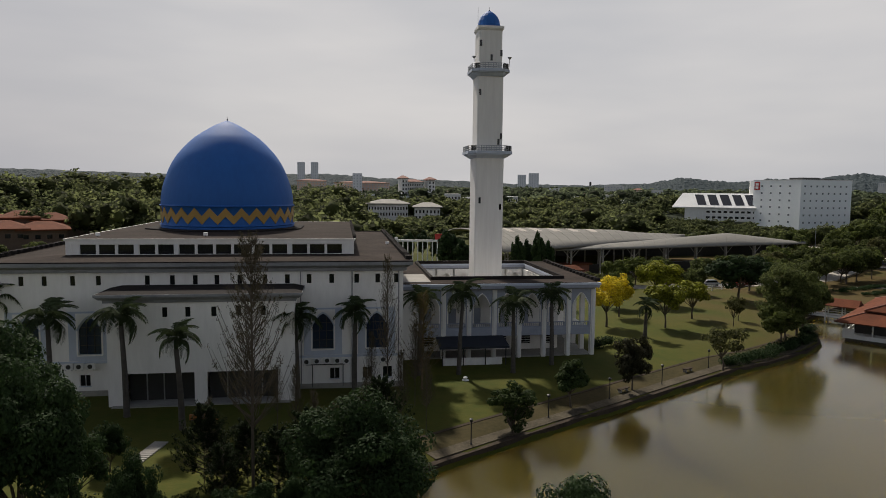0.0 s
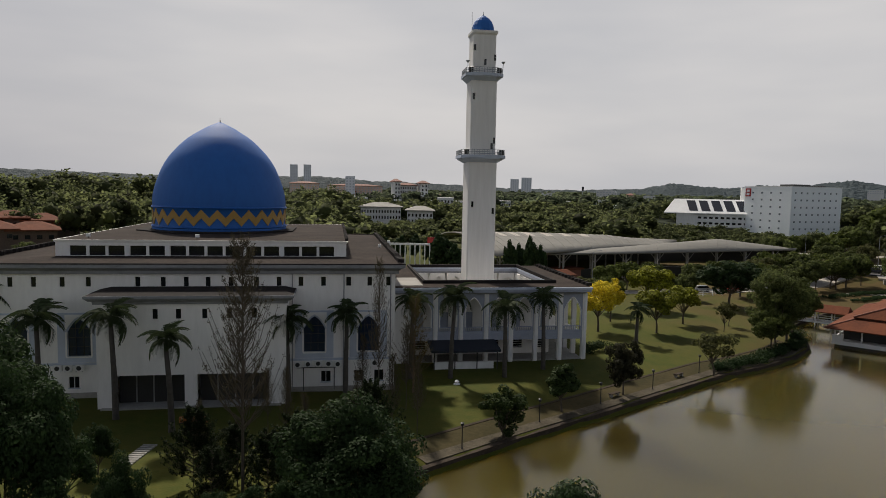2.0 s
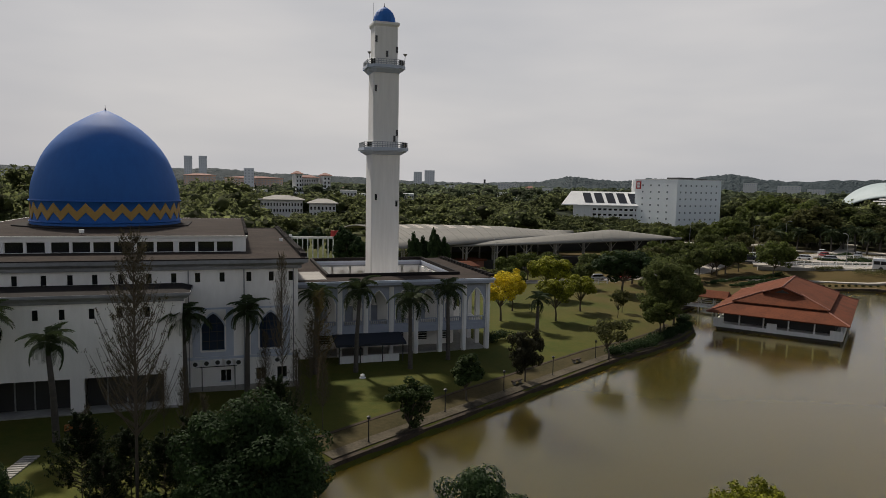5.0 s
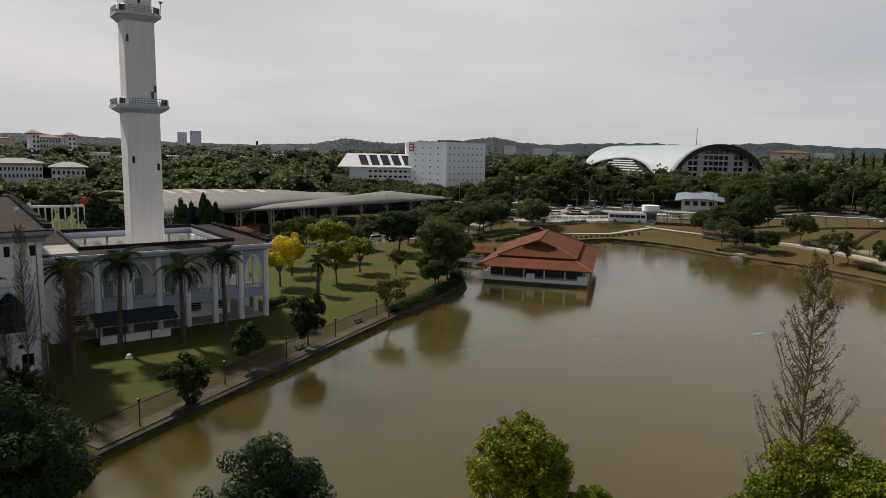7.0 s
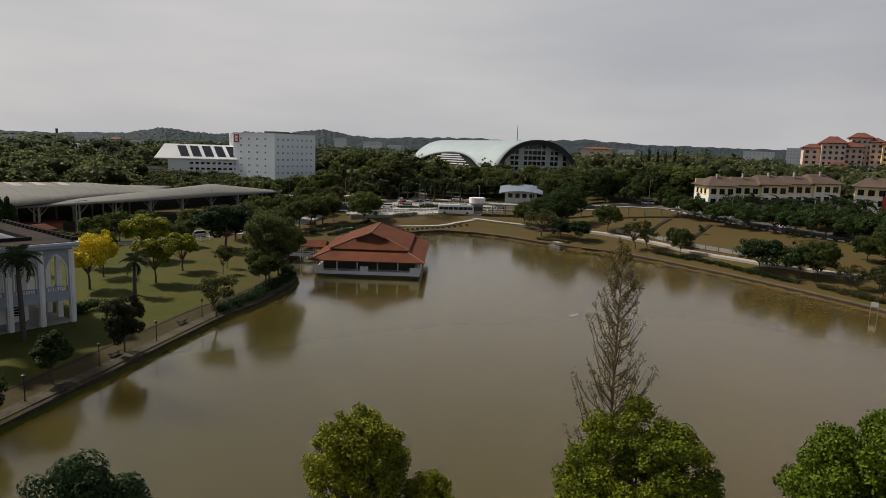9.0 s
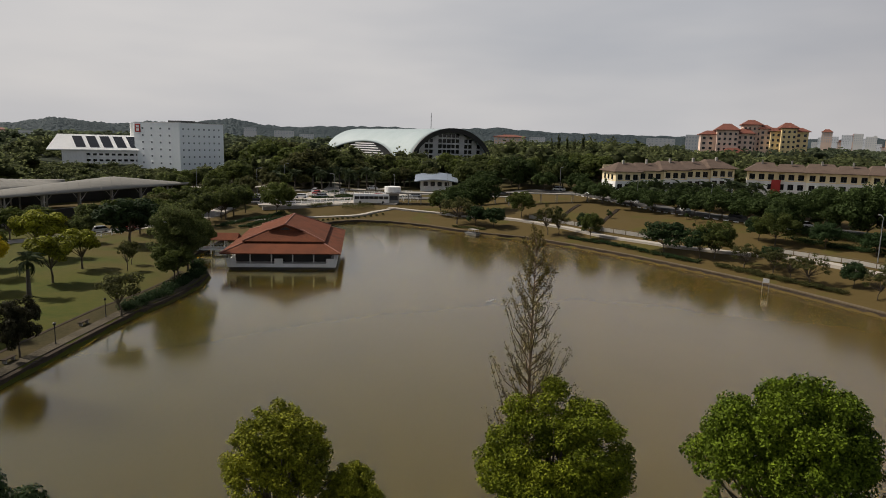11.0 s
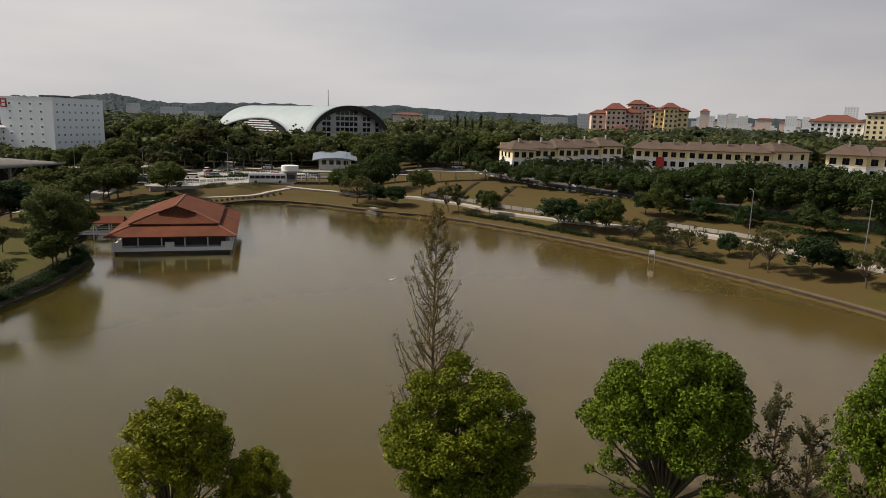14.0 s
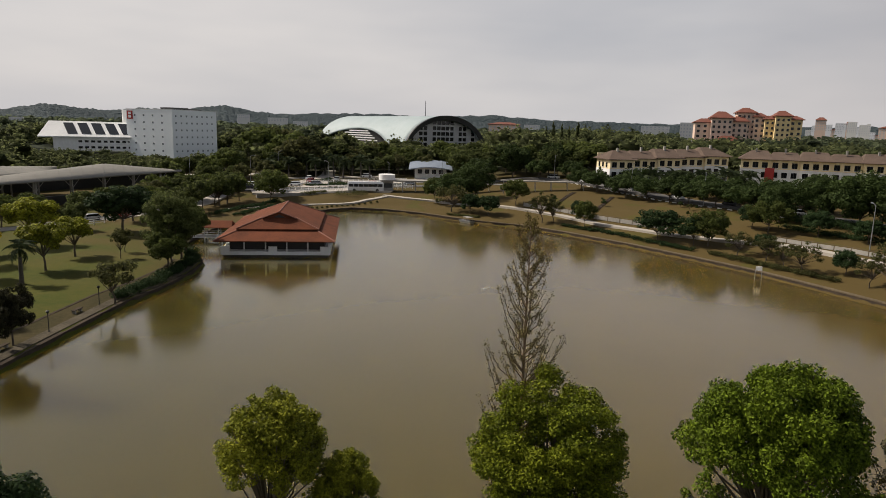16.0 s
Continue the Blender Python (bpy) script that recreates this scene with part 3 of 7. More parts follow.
# stepped eaves with gutter
E1, E2, E3 = (XL - .35, .35, -.35, DEEP + .35), (XL - .8, .8, -.8, DEEP + .8), (XL - 1.0, 1.0, -1.0, DEEP + 1.0)
part("eaves_band", Shape().frustum(E1, E1, 12.95, 13.3), M_EAVE, mosque)
part("eaves_cove", Shape().frustum(E1, E2, 13.3, 13.62), M_EAVE, mosque)
part("eave_board", Shape().frustum(E3, E3, 13.62, 14.0), M_EAVE, mosque)
part("roof", Shape().frustum((XL - .8, .8, -.8, DEEP + .8), (-37.4, -5.2, 4.6, 43.4), 14.0, 14.3), M_ROOF, mosque)
for gx0, gx1, gy0, gy1 in ((XL - 1.02, 1.02, -1.02, -.72), (XL - 1.02, 1.02, DEEP + .72, DEEP + 1.02), (.72, 1.02, -.72, DEEP + .72), (XL - 1.02, XL - .72, -.72, DEEP + .72)):
    part("roof_gutter", Shape().box(gx0, gx1, gy0, gy1, 14.0, 14.12), M_DARKROOF, mosque)
for i in range(33):
    y = 0.5 + i * 1.45
    part("roof_batten", Shape().box(0.3, 1.0, y, y + .62, 14.1, 14.5), M_DARKROOF, mosque)
    part("roof_batten", Shape().box(XL - 1.0, XL - .3, y, y + .62, 14.1, 14.5), M_DARKROOF, mosque)
# clerestory under the dome
C0, C1, CV = -36.5, -5.3, 5.0
part("clerestory_plinth", Shape().box(C0 - .25, C1 + .25, CV - .25, 43.2, 13.95, 14.1), M_DARKROOF, mosque)
cl_holes, cl_piers, cl_x = [], [], C0 + 1.4
for n_, run in enumerate((3, 2, 4, 2, 3)):      # windows in groups between broad piers
    for k in range(run):
        cl_holes.append((cl_x, cl_x + 1.67, 14.34, 15.42))
        cl_x += 1.67 + (.3 if k < run - 1 else .58)
    cl_piers.append(cl_x - .29)
part("clerestory_wall", Shape().wall(C0, C1, CV, CV + .3, 14.1, 15.8, cl_holes), M_WALL, mosque)
part("clerestory_side", Shape().box(C1 - .3, C1, CV + .3, 43, 14.1, 15.8), M_WALL, mosque)
part("clerestory_side", Shape().box(C0, C0 + .3, CV + .3, 43, 14.1, 15.8), M_WALL, mosque)
part("clerestory_back", Shape().box(C0 + .3, C1 - .3, 42.7, 43, 14.1, 15.8), M_WALL, mosque)
for h in cl_holes:
    part("clerestory_pane", Shape().box(h[0], h[1], CV + .18, CV + .22, h[2], h[3]), M_GLASS, mosque)
part("clerestory_frame", Shape().box(C0, C0 + .55, CV - .12, CV, 14.1, 15.8).box(C1 - .55, C1, CV - .12, CV, 14.1, 15.8).box(C0 + .55, C1 - .55, CV - .12, CV, 15.5, 15.8), M_WALL, mosque)
for x in cl_piers[:4]:
    part("clerestory_pier", Shape().box(x - .2, x + .2, CV - .12, CV, 14.1, 15.5), M_WHITE, mosque)
part("clerestory_cornice", Shape().frustum((C0 - .1, C1 + .1, CV - .15, 43.15), (C0 - .2, C1 + .2, CV - .25, 43.3), 15.8, 16.08), M_WALL, mosque)
part("clerestory_roof", Shape().frustum((C0 - .05, C1 + .05, CV - .1, 43.1), (-33, -10, 14, 34), 16.08, 16.2), M_ROOF, mosque)
for i in range(24):
    y = 5.5 + i * 1.55
    part("roof_batten", Shape().box(C1 - .1, C1 + .25, y, y + .7, 16.08, 16.4), M_DARKROOF, mosque)
DX, DY = -22.3, 24.0
part("dome_platform", Shape().lathe([(10.9, 15.9), (10.9, 16.35), (10.5, 16.4)], 8, DX, DY, a0=math.pi / 8), M_DARKROOF, mosque)
dome_curve = []
knots = [(8.78, 19.6), (8.75, 20.5), (8.44, 22.05), (7.62, 24.35), (6.72, 25.95), (5.75, 27.15), (4.72, 28.2), (3.8, 28.95), (2.0, 30.1), (0.9, 30.65), (0.1, 31.0)]
for i in range(len(knots) - 1):
    p0, p1, p2, p3 = knots[max(i - 1, 0)], knots[i], knots[i + 1], knots[min(i + 2, len(knots) - 1)]
    for t in (0, .25, .5, .75):
        dome_curve.append(tuple(.5 * (2 * b + (c - a) * t + (2 * a - 5 * b + 4 * c - d) * t * t + (3 * b - a - 3 * c + d) * t ** 3) for a, b, c, d in zip(p0, p1, p2, p3)))
dome_curve.append((0.1, 31.0))
dome = part("dome", Shape().lathe([(8.85, 16.2), (8.85, 16.7), (8.75, 16.75), (8.75, 19.2), (8.88, 19.25), (8.88, 19.45), (8.78, 19.5)] + dome_curve, 144, DX, DY, rib=-0.009), M_DOME, mosque,
            "ribbed royal-blue metal dome", smooth=True)
for z in (16.8, 19.38):
    part("dome_ring", Shape().lathe([(8.84, z - .1), (9.0, z), (8.84, z + .12)], 64, DX, DY), M_DOME, dome)
teeth, rz, zv = 28, 8.83, []
for i in range(teeth * 2):
    t, z = math.pi * i / teeth, 17.05 if i % 2 == 0 else 18.1
    zv += [(DX + r * math.cos(t), DY + r * math.sin(t), z + h) for r, h in ((rz, 0), (rz, 1.08), (rz - .12, 1.08), (rz - .12, 0))]
n = teeth * 8
zig = Shape().add(zv, [(4 * i + k, (4 * i + 4 + k) % n, (4 * i + 4 + (k + 1) % 4) % n, 4 * i + (k + 1) % 4) for i in range(teeth * 2) for k in range(4)])
part("zigzag_band", zig, M_GOLD, dome, "mustard zigzag band")
part("finial", Shape().lathe([(.12, 30.8), (.16, 30.95), (.05, 31.05), (.1, 31.15), (.03, 31.25), (.01, 31.6)], 10, DX, DY), M_DARK, dome)
# projecting porch
PX0, PX1, PV = -29.6, -11.5, -4.2
p_holes = [(x - .25, x + .25, 8.95, 9.95) for x in (-24.1, -21.9, -19.4, -17.0, -14.6)] + [(-28.0, -21.4, 0.0, 3.3), (-20.2, -13.2, 0.0, 3.3)]
part("porch_wall", Shape().wall(PX0, PX1, PV, PV + .4, -1, 10.6, p_holes), M_WALL, mosque)
part("porch_side", Shape().box(PX0, PX0 + .4, PV + .4, 0, -1, 10.6), M_WALL, mosque)
part("porch_side", Shape().box(PX1 - .4, PX1, PV + .4, 0, -1, 10.6), M_WALL, mosque)
part("porch_floor", Shape().box(PX0 + .4, PX1 - .4, PV - .6, -.01, -1, 0.1), M_CONC, mosque)
part("porch_ceiling", Shape().box(PX0 + .4, PX1 - .4, PV + .4, -.01, 3.5, 3.7), M_WALL, mosque)
for h in p_holes[:5]:
    part("slit_window", Shape().box(h[0], h[1], PV + .16, PV + .22, h[2], h[3]), M_GLASS, mosque)
for h in p_holes[5:]:
    s = part("shutter_panel", Shape().box(h[0], h[1], PV + 1.6, PV + 1.7, 0.1, 3.3), M_DARK, mosque)
    for k in range(1, 4):
        x = h[0] + (h[1] - h[0]) * k / 4
        part("shutter_post", Shape().box(x - .06, x + .06, PV + 1.5, PV + 1.6, 0.1, 3.3), M_STEEL, s)
part("eaves_band", Shape().frustum((PX0 - .2, PX1 + .2, PV - .2, 0), (PX0 - .25, PX1 + .25, PV - .25, 0), 10.45, 10.8), M_EAVE, mosque)
part("eaves_cove", Shape().frustum((PX0 - .5, PX1 + .5, PV - .5, 0), (PX0 - .8, PX1 + .8, PV - .8, 0), 10.8, 11.1), M_EAVE, mosque)
part("porch_eaves", Shape().frustum((PX0 - .85, PX1 + .85, PV - .85, 0), (PX0 - .85, PX1 + .85, PV - .85, 0), 11.1, 11.36), M_EAVE, mosque)
part("porch_roof", Shape().frustum((PX0 - .8, PX1 + .8, PV - .8, 0), (PX0 + .3, PX1 - .3, -2.6, 0), 11.36, 11.6), M_DARKROOF, mosque)

# ---- minaret in the courtyard ----
minaret = thing("minaret", MOSQUE @ pose(14.12, 22.6, 0), "tall white square minaret with two balconies and a small blue dome", "minaret")


def chamfered(h, c):
    return [(-h + c, -h), (h - c, -h), (h, -h + c), (h, h - c), (h - c, h), (-h + c, h), (-h, h - c), (-h, -h + c)]


for h, z0, z1, name in ((2.05, -.5, 26.6, "lower_shaft"), (1.84, 26.6, 38.2, "middle_shaft"), (1.64, 38.2, 44.3, "upper_shaft")):
    part(name, Shape().prism(chamfered(h, .18), z0, z1), M_MINARET, minaret)
for z, h, s in ((26.3, 3.2, 2.05), (37.75, 2.72, 1.84)):
    b = part("balcony", Shape().prism(chamfered(s + .1, .3), z, z + .45, chamfered(h - .25, .9)).prism(chamfered(h - .2, .9), z + .45, z + .6)
             .prism(chamfered(h, .95), z + .6, z + 1.0), M_TRIM, minaret, "grey-blue corbelled balcony")
    rail = chamfered(h - .12, .9)
    for i in range(8):
        p, q = Vector((*rail[i], 0)), Vector((*rail[(i + 1) % 8], 0))
        n = max(2, int((q - p).length / .35))
        sh = Shape()
        for z1 in (z + 1.2, z + 1.45, z + 1.75):
            sh.tube([(p.x, p.y, z1), (q.x, q.y, z1)], [.035, .035], 4)
        for k in range(n):
            c = p.lerp(q, k / n)
            sh.box(c.x - .025, c.x + .025, c.y - .025, c.y + .025, z + 1.0, z + 1.75)
        part("railing", sh, M_STEEL, b)
    for x, y in ((h - .7, -h + .7), (-h + .7, -h + .7), (h - .7, h - .7), (-h + .7, h - .7)):
        part("loudspeaker", Shape().box(x - .3, x + .3, y - .3, y + .3, z + 1.05, z + 1.75), M_DARK, minaret, "dark loudspeaker box")
part("cornice", Shape().prism(chamfered(1.64, .2), 44.1, 44.4, chamfered(1.86, .25)).prism(chamfered(1.86, .25), 44.4, 44.72), M_MINARET, minaret)
md = part("small_dome", Shape().lathe([(1.56, 44.72), (1.6, 45.1), (1.5, 45.65), (1.22, 46.25), (.85, 46.68), (.4, 47.0), (.08, 47.15)], 32, rib=-.02), M_DOME, minaret, "small blue dome")
part("finial", Shape().lathe([(.08, 47.05), (.12, 47.2), (.04, 47.3), (.01, 47.7)], 8), M_DARK, md)
part("lightning_rod", Shape().tube([(-1.8, -1.0, 44.4), (-1.8, -1.0, 47.3)], [.03, .02], 4), M_STEEL, minaret)
for x, z in ((-1.45, 41.9), (.1, 39.95), (1.5, 40.6), (-1.5, 35.1), (1.6, 29.0), (1.25, 28.2), (-1.4, 19.9), (1.6, 19.0)):
    h = 2.05 if z < 26 else 1.84 if z < 38 else 1.64
    part("slit_window", Shape().box(x - .16, x + .16, -h - .02, -h + .1, z, z + .85), M_GLASS, minaret)
for x, y in ((-2.5, -2.4), (2.4, -2.5)):
    part("horn_speaker", Shape().tube([(x, y, 38.7), (x * 1.03, y * 1.03, 40.0)], [.04, .04], 4).lathe([(.08, 40.0), (.3, 40.3)], 8, x * 1.03, y * 1.03), M_STEEL, minaret)

# ---- arcaded annex with an open court ----
annex = thing("mosque_annex", MOSQUE, "white two-storey arcade wing with pointed arches and pale blue trim", "building")
AV, AR, AD = 10.7, 26.3, 34.0
cols = [2.85 + 3.35 * i for i in range(8)]
for k, x in enumerate(cols):
    h = .3
    c = part("column", Shape().box(x - h, x + h, AV, AV + .6, -.8, 9.0), M_WALL, annex)
    part("pilaster", Shape().box(x - .16, x + .16, AV - .12, AV, -.8, 9.0), M_WHITE, c)
for x0, x1 in zip(cols, cols[1:]):
    a, b = x0 + .3, x1 - .3
    part("arch_panel", Shape().arch(a + .25, b - .25, AV + .12, AV + .42, 6.75, 8.45, 9.0), M_SPAN, annex)
    for jx in (a, b - .25):
        part("jamb", Shape().box(jx, jx + .25, AV + .12, AV + .42, 3.7, 9.0), M_SPAN, annex)
    mc, mh = (a + b) / 2, (b - a) / 2 - .25
    rim = [(mc - mh, AV + .1, 4.6)] + [(mc - mh * math.cos(math.pi * i / 14), AV + .1, 6.75 + 1.7 * max(0.0, 1 - abs(math.cos(math.pi * i / 14)) ** 1.45) ** .85) for i in range(15)] + [(mc + mh, AV + .1, 4.6)]
    part("arch_moulding", Shape().tube(rim, [.085] * len(rim), 5), M_WALL, annex)
    part("balustrade", Shape().box(a + .25, b - .25, AV + .15, AV + .3, 3.7, 4.05).box(a + .25, b - .25, AV + .15, AV + .3, 4.5, 4.62), M_SPAN, annex)
    for i in range(9):
        x = a + .35 + (b - a - .7) * i / 8
        part("baluster", Shape().box(x - .03, x + .03, AV + .2, AV + .26, 4.05, 4.5), M_SPAN, annex)
    part("floor_beam", Shape().box(a, b, AV + .1, AV + .5, 2.85, 3.7), M_SPAN, annex)
cols_r = [AV + 3.35 * i for i in range(8)]
for y in cols_r[1:]:
    part("column", Shape().box(AR - .6, AR, y - .3, y + .3, -.8, 9.0), M_WALL, annex)
part("annex_floor", Shape().box(2.4, AR - .05, AV + .1, AD, -.8, .15), M_CONC, annex)
part("upper_floor", Shape().box(2.6, AR - .1, AV + .5, 14.5, 3.2, 3.7).box(22.9, AR - .1, 14.5, AD, 3.2, 3.7), M_WALL, annex)
for x in cols[:6]:
    w = part("grille_window", Shape().box(x + .7, x + 2.6, 14.6, 14.66, .9, 2.3), M_GLASS, annex)
    for k in range(4):
        part("slat", Shape().box(x + .7, x + 2.6, 14.5, 14.56, 1.05 + k * .34, 1.13 + k * .34), M_WHITE, w)
part("link_wall", Shape().box(0.0, 2.55, AV, AV + .4, -.8, 9.0), M_WALL, annex)
part("inner_wall", Shape().wall(2.6, 22.5, 14.5, 14.8, .15, 9.0, [(x + .7, x + 2.6, .9, 2.3) for x in cols[:6]] + [(x + 1.1, x + 2.3, 3.75, 5.9) for x in cols[:6]]), M_WALL, annex)
part("inner_wall", Shape().wall(0, 19, 0, .3, .15, 9.0, [(1 + 3 * i, 2.8 + 3 * i, 3.75, 5.9) for i in range(6)]), M_WALL, annex).matrix_basis = pose(22.8, 14.8, 0, 0, 0, 90)
# Opaque panes added in the openings to keep sun off the upper floor.
for x in cols[:6]:
    part("light_blocking_pane", Shape().box(x + 1.1, x + 2.3, 14.68, 14.74, 3.75, 5.9), M_SPAN, annex)
# Strip added to stop sun slipping over the inner wall onto the awning.
part("soffit", Shape().box(2.6, 22.5, 13.7, 14.85, 9.004, 9.1), M_WALL, annex)
part("back_wall", Shape().box(2.4, AR, AD - .3, AD, -.8, 9.0), M_WALL, annex)
# ring of roof round the court: eaves outside, kerb inside
O, I = (0.5, AR + .5, AV - .9, AD + .8), (5.2, 22.8, 13.9, 32.6)


def ring_slab(sh, o, i, z0, z1):
    r = lambda c, z: [(c[0], c[2], z), (c[1], c[2], z), (c[1], c[3], z), (c[0], c[3], z)]
    v, q = r(o, z0) + r(i, z0) + r(o, z1) + r(i, z1), []
    for k in range(4):
        m = (k + 1) % 4
        q += [(k, m, 8 + m, 8 + k), (4 + k, 12 + k, 12 + m, 4 + m), (8 + k, 8 + m, 12 + m, 12 + k), (k, 4 + k, 4 + m, m)]
    return sh.add(v, q)


part("soffit", ring_slab(Shape(), (O[0] + .5, O[1] - .5, O[2] + .5, O[3] - .5), I, 9.0, 9.25), M_EAVE, annex)
part("eave_board", ring_slab(Shape(), O, I, 9.25, 9.6), M_SPAN, annex)
part("fascia", ring_slab(Shape(), (O[0] - .12, O[1] + .12, O[2] - .12, O[3] + .12), I, 9.6, 9.88), M_TRIM, annex)
part("annex_roof", ring_slab(Shape(), (O[0] + .15, O[1] - .15, O[2] + .15, O[3] - .15), I, 9.88, 9.95), M_ROOF, annex)
part("court_kerb", ring_slab(Shape(), (I[0] - .35, I[1] + .35, I[2] - .35, I[3] + .35), I, 9.95, 10.35), M_DARKROOF, annex)
for i in range(17):
    y = AV + i * 1.4
    part("roof_batten", Shape().box(AR + .1, AR + .85, y, y + .6, 9.95, 10.35), M_DARKROOF, annex)
for y in (16.5, 19.5, 22.5, 25.5, 28.5):
    part("court_arch", Shape().arch(-1.2, 1.2, 0, .25, 7.2, 8.5, 9.0), M_TRIM, annex).matrix_basis = pose(22.75, y, 0, 0, 0, 90)
cw = Shape()
for i in range(6):
    a = 5.6 + i * 2.85
    cw.arch(a + .3, a + 2.5, 32.3, 32.6, 7.0, 8.5, 9.0).box(a - .05, a + .3, 32.3, 32.6, 0, 9.0)
part("court_arcade", cw, M_WALL, annex)
part("roof_patch", Shape().box(1.0, 4.6, 11.2, 19.0, 9.95, 10.02), M_CONC, annex, "pale weathered roof patch")
for x in (-11.1, -5.6, -.5):
    part("downpipe", Shape().tube([(x, -.12, 0), (x, -.12, 2.6), (x, -.12, 12.9)], [.06, .06, .06], 6), M_EAVE, mosque)
for x0, x1, z in ((-10.6, -6.4, 2.62), (-9.9, -9.9, 2.6), (-6.6, -6.6, 2.6)):
    part("pipe_run", Shape().tube([(x0, -.1, z if x0 != x1 else .1), (x1, -.1, z)], [.05, .05], 5), M_DARK, mosque)
# low awning in front of the arcade
awn = thing("awning", MOSQUE @ pose(9.6, 8.6, 0), "dark sloping awning over a white counter before the arcade", "awning")
part("canopy", Shape().add([(-4.4, -1.7, 2.45), (4.4, -1.7, 2.45), (4.4, 2.0, 3.0), (-4.4, 2.0, 3.0), (-4.4, -1.7, 2.2), (4.4, -1.7, 2.2), (4.4, 2.0, 2.8), (-4.4, 2.0, 2.8)],
                            [(0, 1, 2, 3), (7, 6, 5, 4), (4, 5, 1, 0), (5, 6, 2, 1), (6, 7, 3, 2), (7, 4, 0, 3)]), mat("navy_awning", (.02, .026, .04), .8), awn)
for x in (-4, -1.4, 1.4, 4):
    part("post", Shape().box(x - .06, x + .06, -1.5, -1.38, -.3, 2.3), M_DARK, awn)
part("counter", Shape().box(-3.9, 3.6, -1.2, -.9, -.3, .9), M_WHITE, awn)
part("bench", Shape().box(-3.5, 3.2, -.2, .3, -.3, .5), M_CONC, awn)

# ---- lake pavilion ----
PAV = pose(63.9, 104.6, 0, 0, 0, -42.7)
pav = thing("lake_pavilion", PAV, "open-sided lake pavilion on white deck with two-tier terracotta hip roof", "pavilion")
PW, PD, PE = 19.2, 28.5, 1.75
part("deck", Shape().box(0, PW, 0, PD, -1.0, -.35), M_WHITE, pav)
# Near-black block added below the deck for its dark underside.
part("under_deck_block", Shape().box(.35, PW - .35, .35, PD - .35, -2.6, -1.0), M_DARK, pav)
for i in range(5):
    y = .3 + i * (PD - .6) / 5
    for x in (0, PW - .2):
        part("parapet", Shape().box(x, x + .2, y + .1, y + (PD - .6) / 5 - .1, -.35, .05), M_WHITE, pav)
for a, b in ((0, 1.6), (8.3, 9.8), (PW - 1.8, PW)):
    part("parapet", Shape().box(a, b, 0, .25, -.35, .55), M_WHITE, pav)
for i in range(6):
    x = .3 + i * (PW - .6) / 5
    for y in (.5, PD - .5):
        part("column", Shape().box(x - .11, x + .11, y - .11, y + .11, -.35, PE), M_WHITE, pav)
for i in range(1, 7):
    y = .5 + i * (PD - 1) / 7
    for x in (.3, PW - .3):
        part("column", Shape().box(x - .11, x + .11, y - .11, y + .11, -.35, PE), M_WHITE, pav)
# Solid dark block added inside the open pavilion in place of interior shade.
part("interior_shade_block", Shape().box(1.2, PW - 1.2, 2.2, PD - 2.2, -.35, PE + .3), M_DARK, pav)


def hip(sh, r0, r1, z0, z1, t=.16):
    sh.frustum(r0, r1, z0, z1)
    return sh.box(r0[0], r0[1], r0[2], r0[3], z0 - t, z0)


O0, O1 = (-.9, PW + .9, -1.5, PD + 1.8), (2.7, PW - 2.5, 2.9, PD - 1.8)
part("lower_roof", hip(Shape(), O0, O1, PE, 3.05), M_TILE, pav)
part("roof_step", Shape().box(O1[0], O1[1], O1[2], O1[3], 3.0, 3.32), M_DARK, pav)
UC = (O1[0] + O1[1]) / 2
U0, U1 = (O1[0] - .35, O1[1] + .35, O1[2] - .35, O1[3] + .35), (UC - .1, UC + .1, 7.6, 22.5)
part("upper_roof", hip(Shape(), U0, U1, 3.32, 6.2), M_TILE, pav)
for r0, r1, z0, z1 in ((O0, O1, PE, 3.05), (U0, U1, 3.32, 6.2)):
    for sx in (0, 1):
        for sy in (2, 3):
            k = .62 if z1 > 6 and sy == 2 else 1
            part("hip_ridge", Shape().tube([(r0[sx], r0[sy], z0 + .03), (r0[sx] + (r1[sx] - r0[sx]) * k, r0[sy] + (r1[sy] - r0[sy]) * k, z0 + (z1 - z0) * k + .03)], [.12, .12], 6), M_RIDGE, pav)
part("ridge", Shape().tube([(UC, 4.9, 6.24), (UC, 22.6, 6.24)], [.13, .13], 6), M_RIDGE, pav)
gz = Shape()
gz.add([(UC - 3.1, 4.9, 5.02), (UC + 3.1, 4.9, 5.02), (UC, 4.9, 6.22), (UC - 3.1, 8.5, 5.02), (UC + 3.1, 8.5, 5.02), (UC, 8.5, 6.22)], [(0, 2, 5, 3), (2, 1, 4, 5)])
gz.add([(UC - 3.1, 4.9, 4.92), (UC + 3.1, 4.9, 4.92), (UC, 4.9, 6.1), (UC - 3.1, 8.5, 4.92), (UC + 3.1, 8.5, 4.92), (UC, 8.5, 6.1)], [(3, 5, 2, 0), (5, 4, 1, 2)])
part("gablet_roof", gz, M_TILE, pav)
for sd in (-1, 1):
    part("gablet_ridge", Shape().tube([(UC + sd * 3.1, 4.85, 5.0), (UC, 4.85, 6.2)], [.1, .1], 6), M_RIDGE, pav)
tri = lambda w, z0, z1, y: Shape().add([(UC - w, y, z0), (UC + w, y, z0), (UC, y, z1), (UC - w, y + .3, z0), (UC + w, y + .3, z0), (UC, y + .3, z1)], [(0, 1, 2), (0, 2, 5, 3), (2, 1, 4, 5)])
part("gablet_panel", tri(2.7, 4.85, 6.05, 5.2), M_TILE, pav)
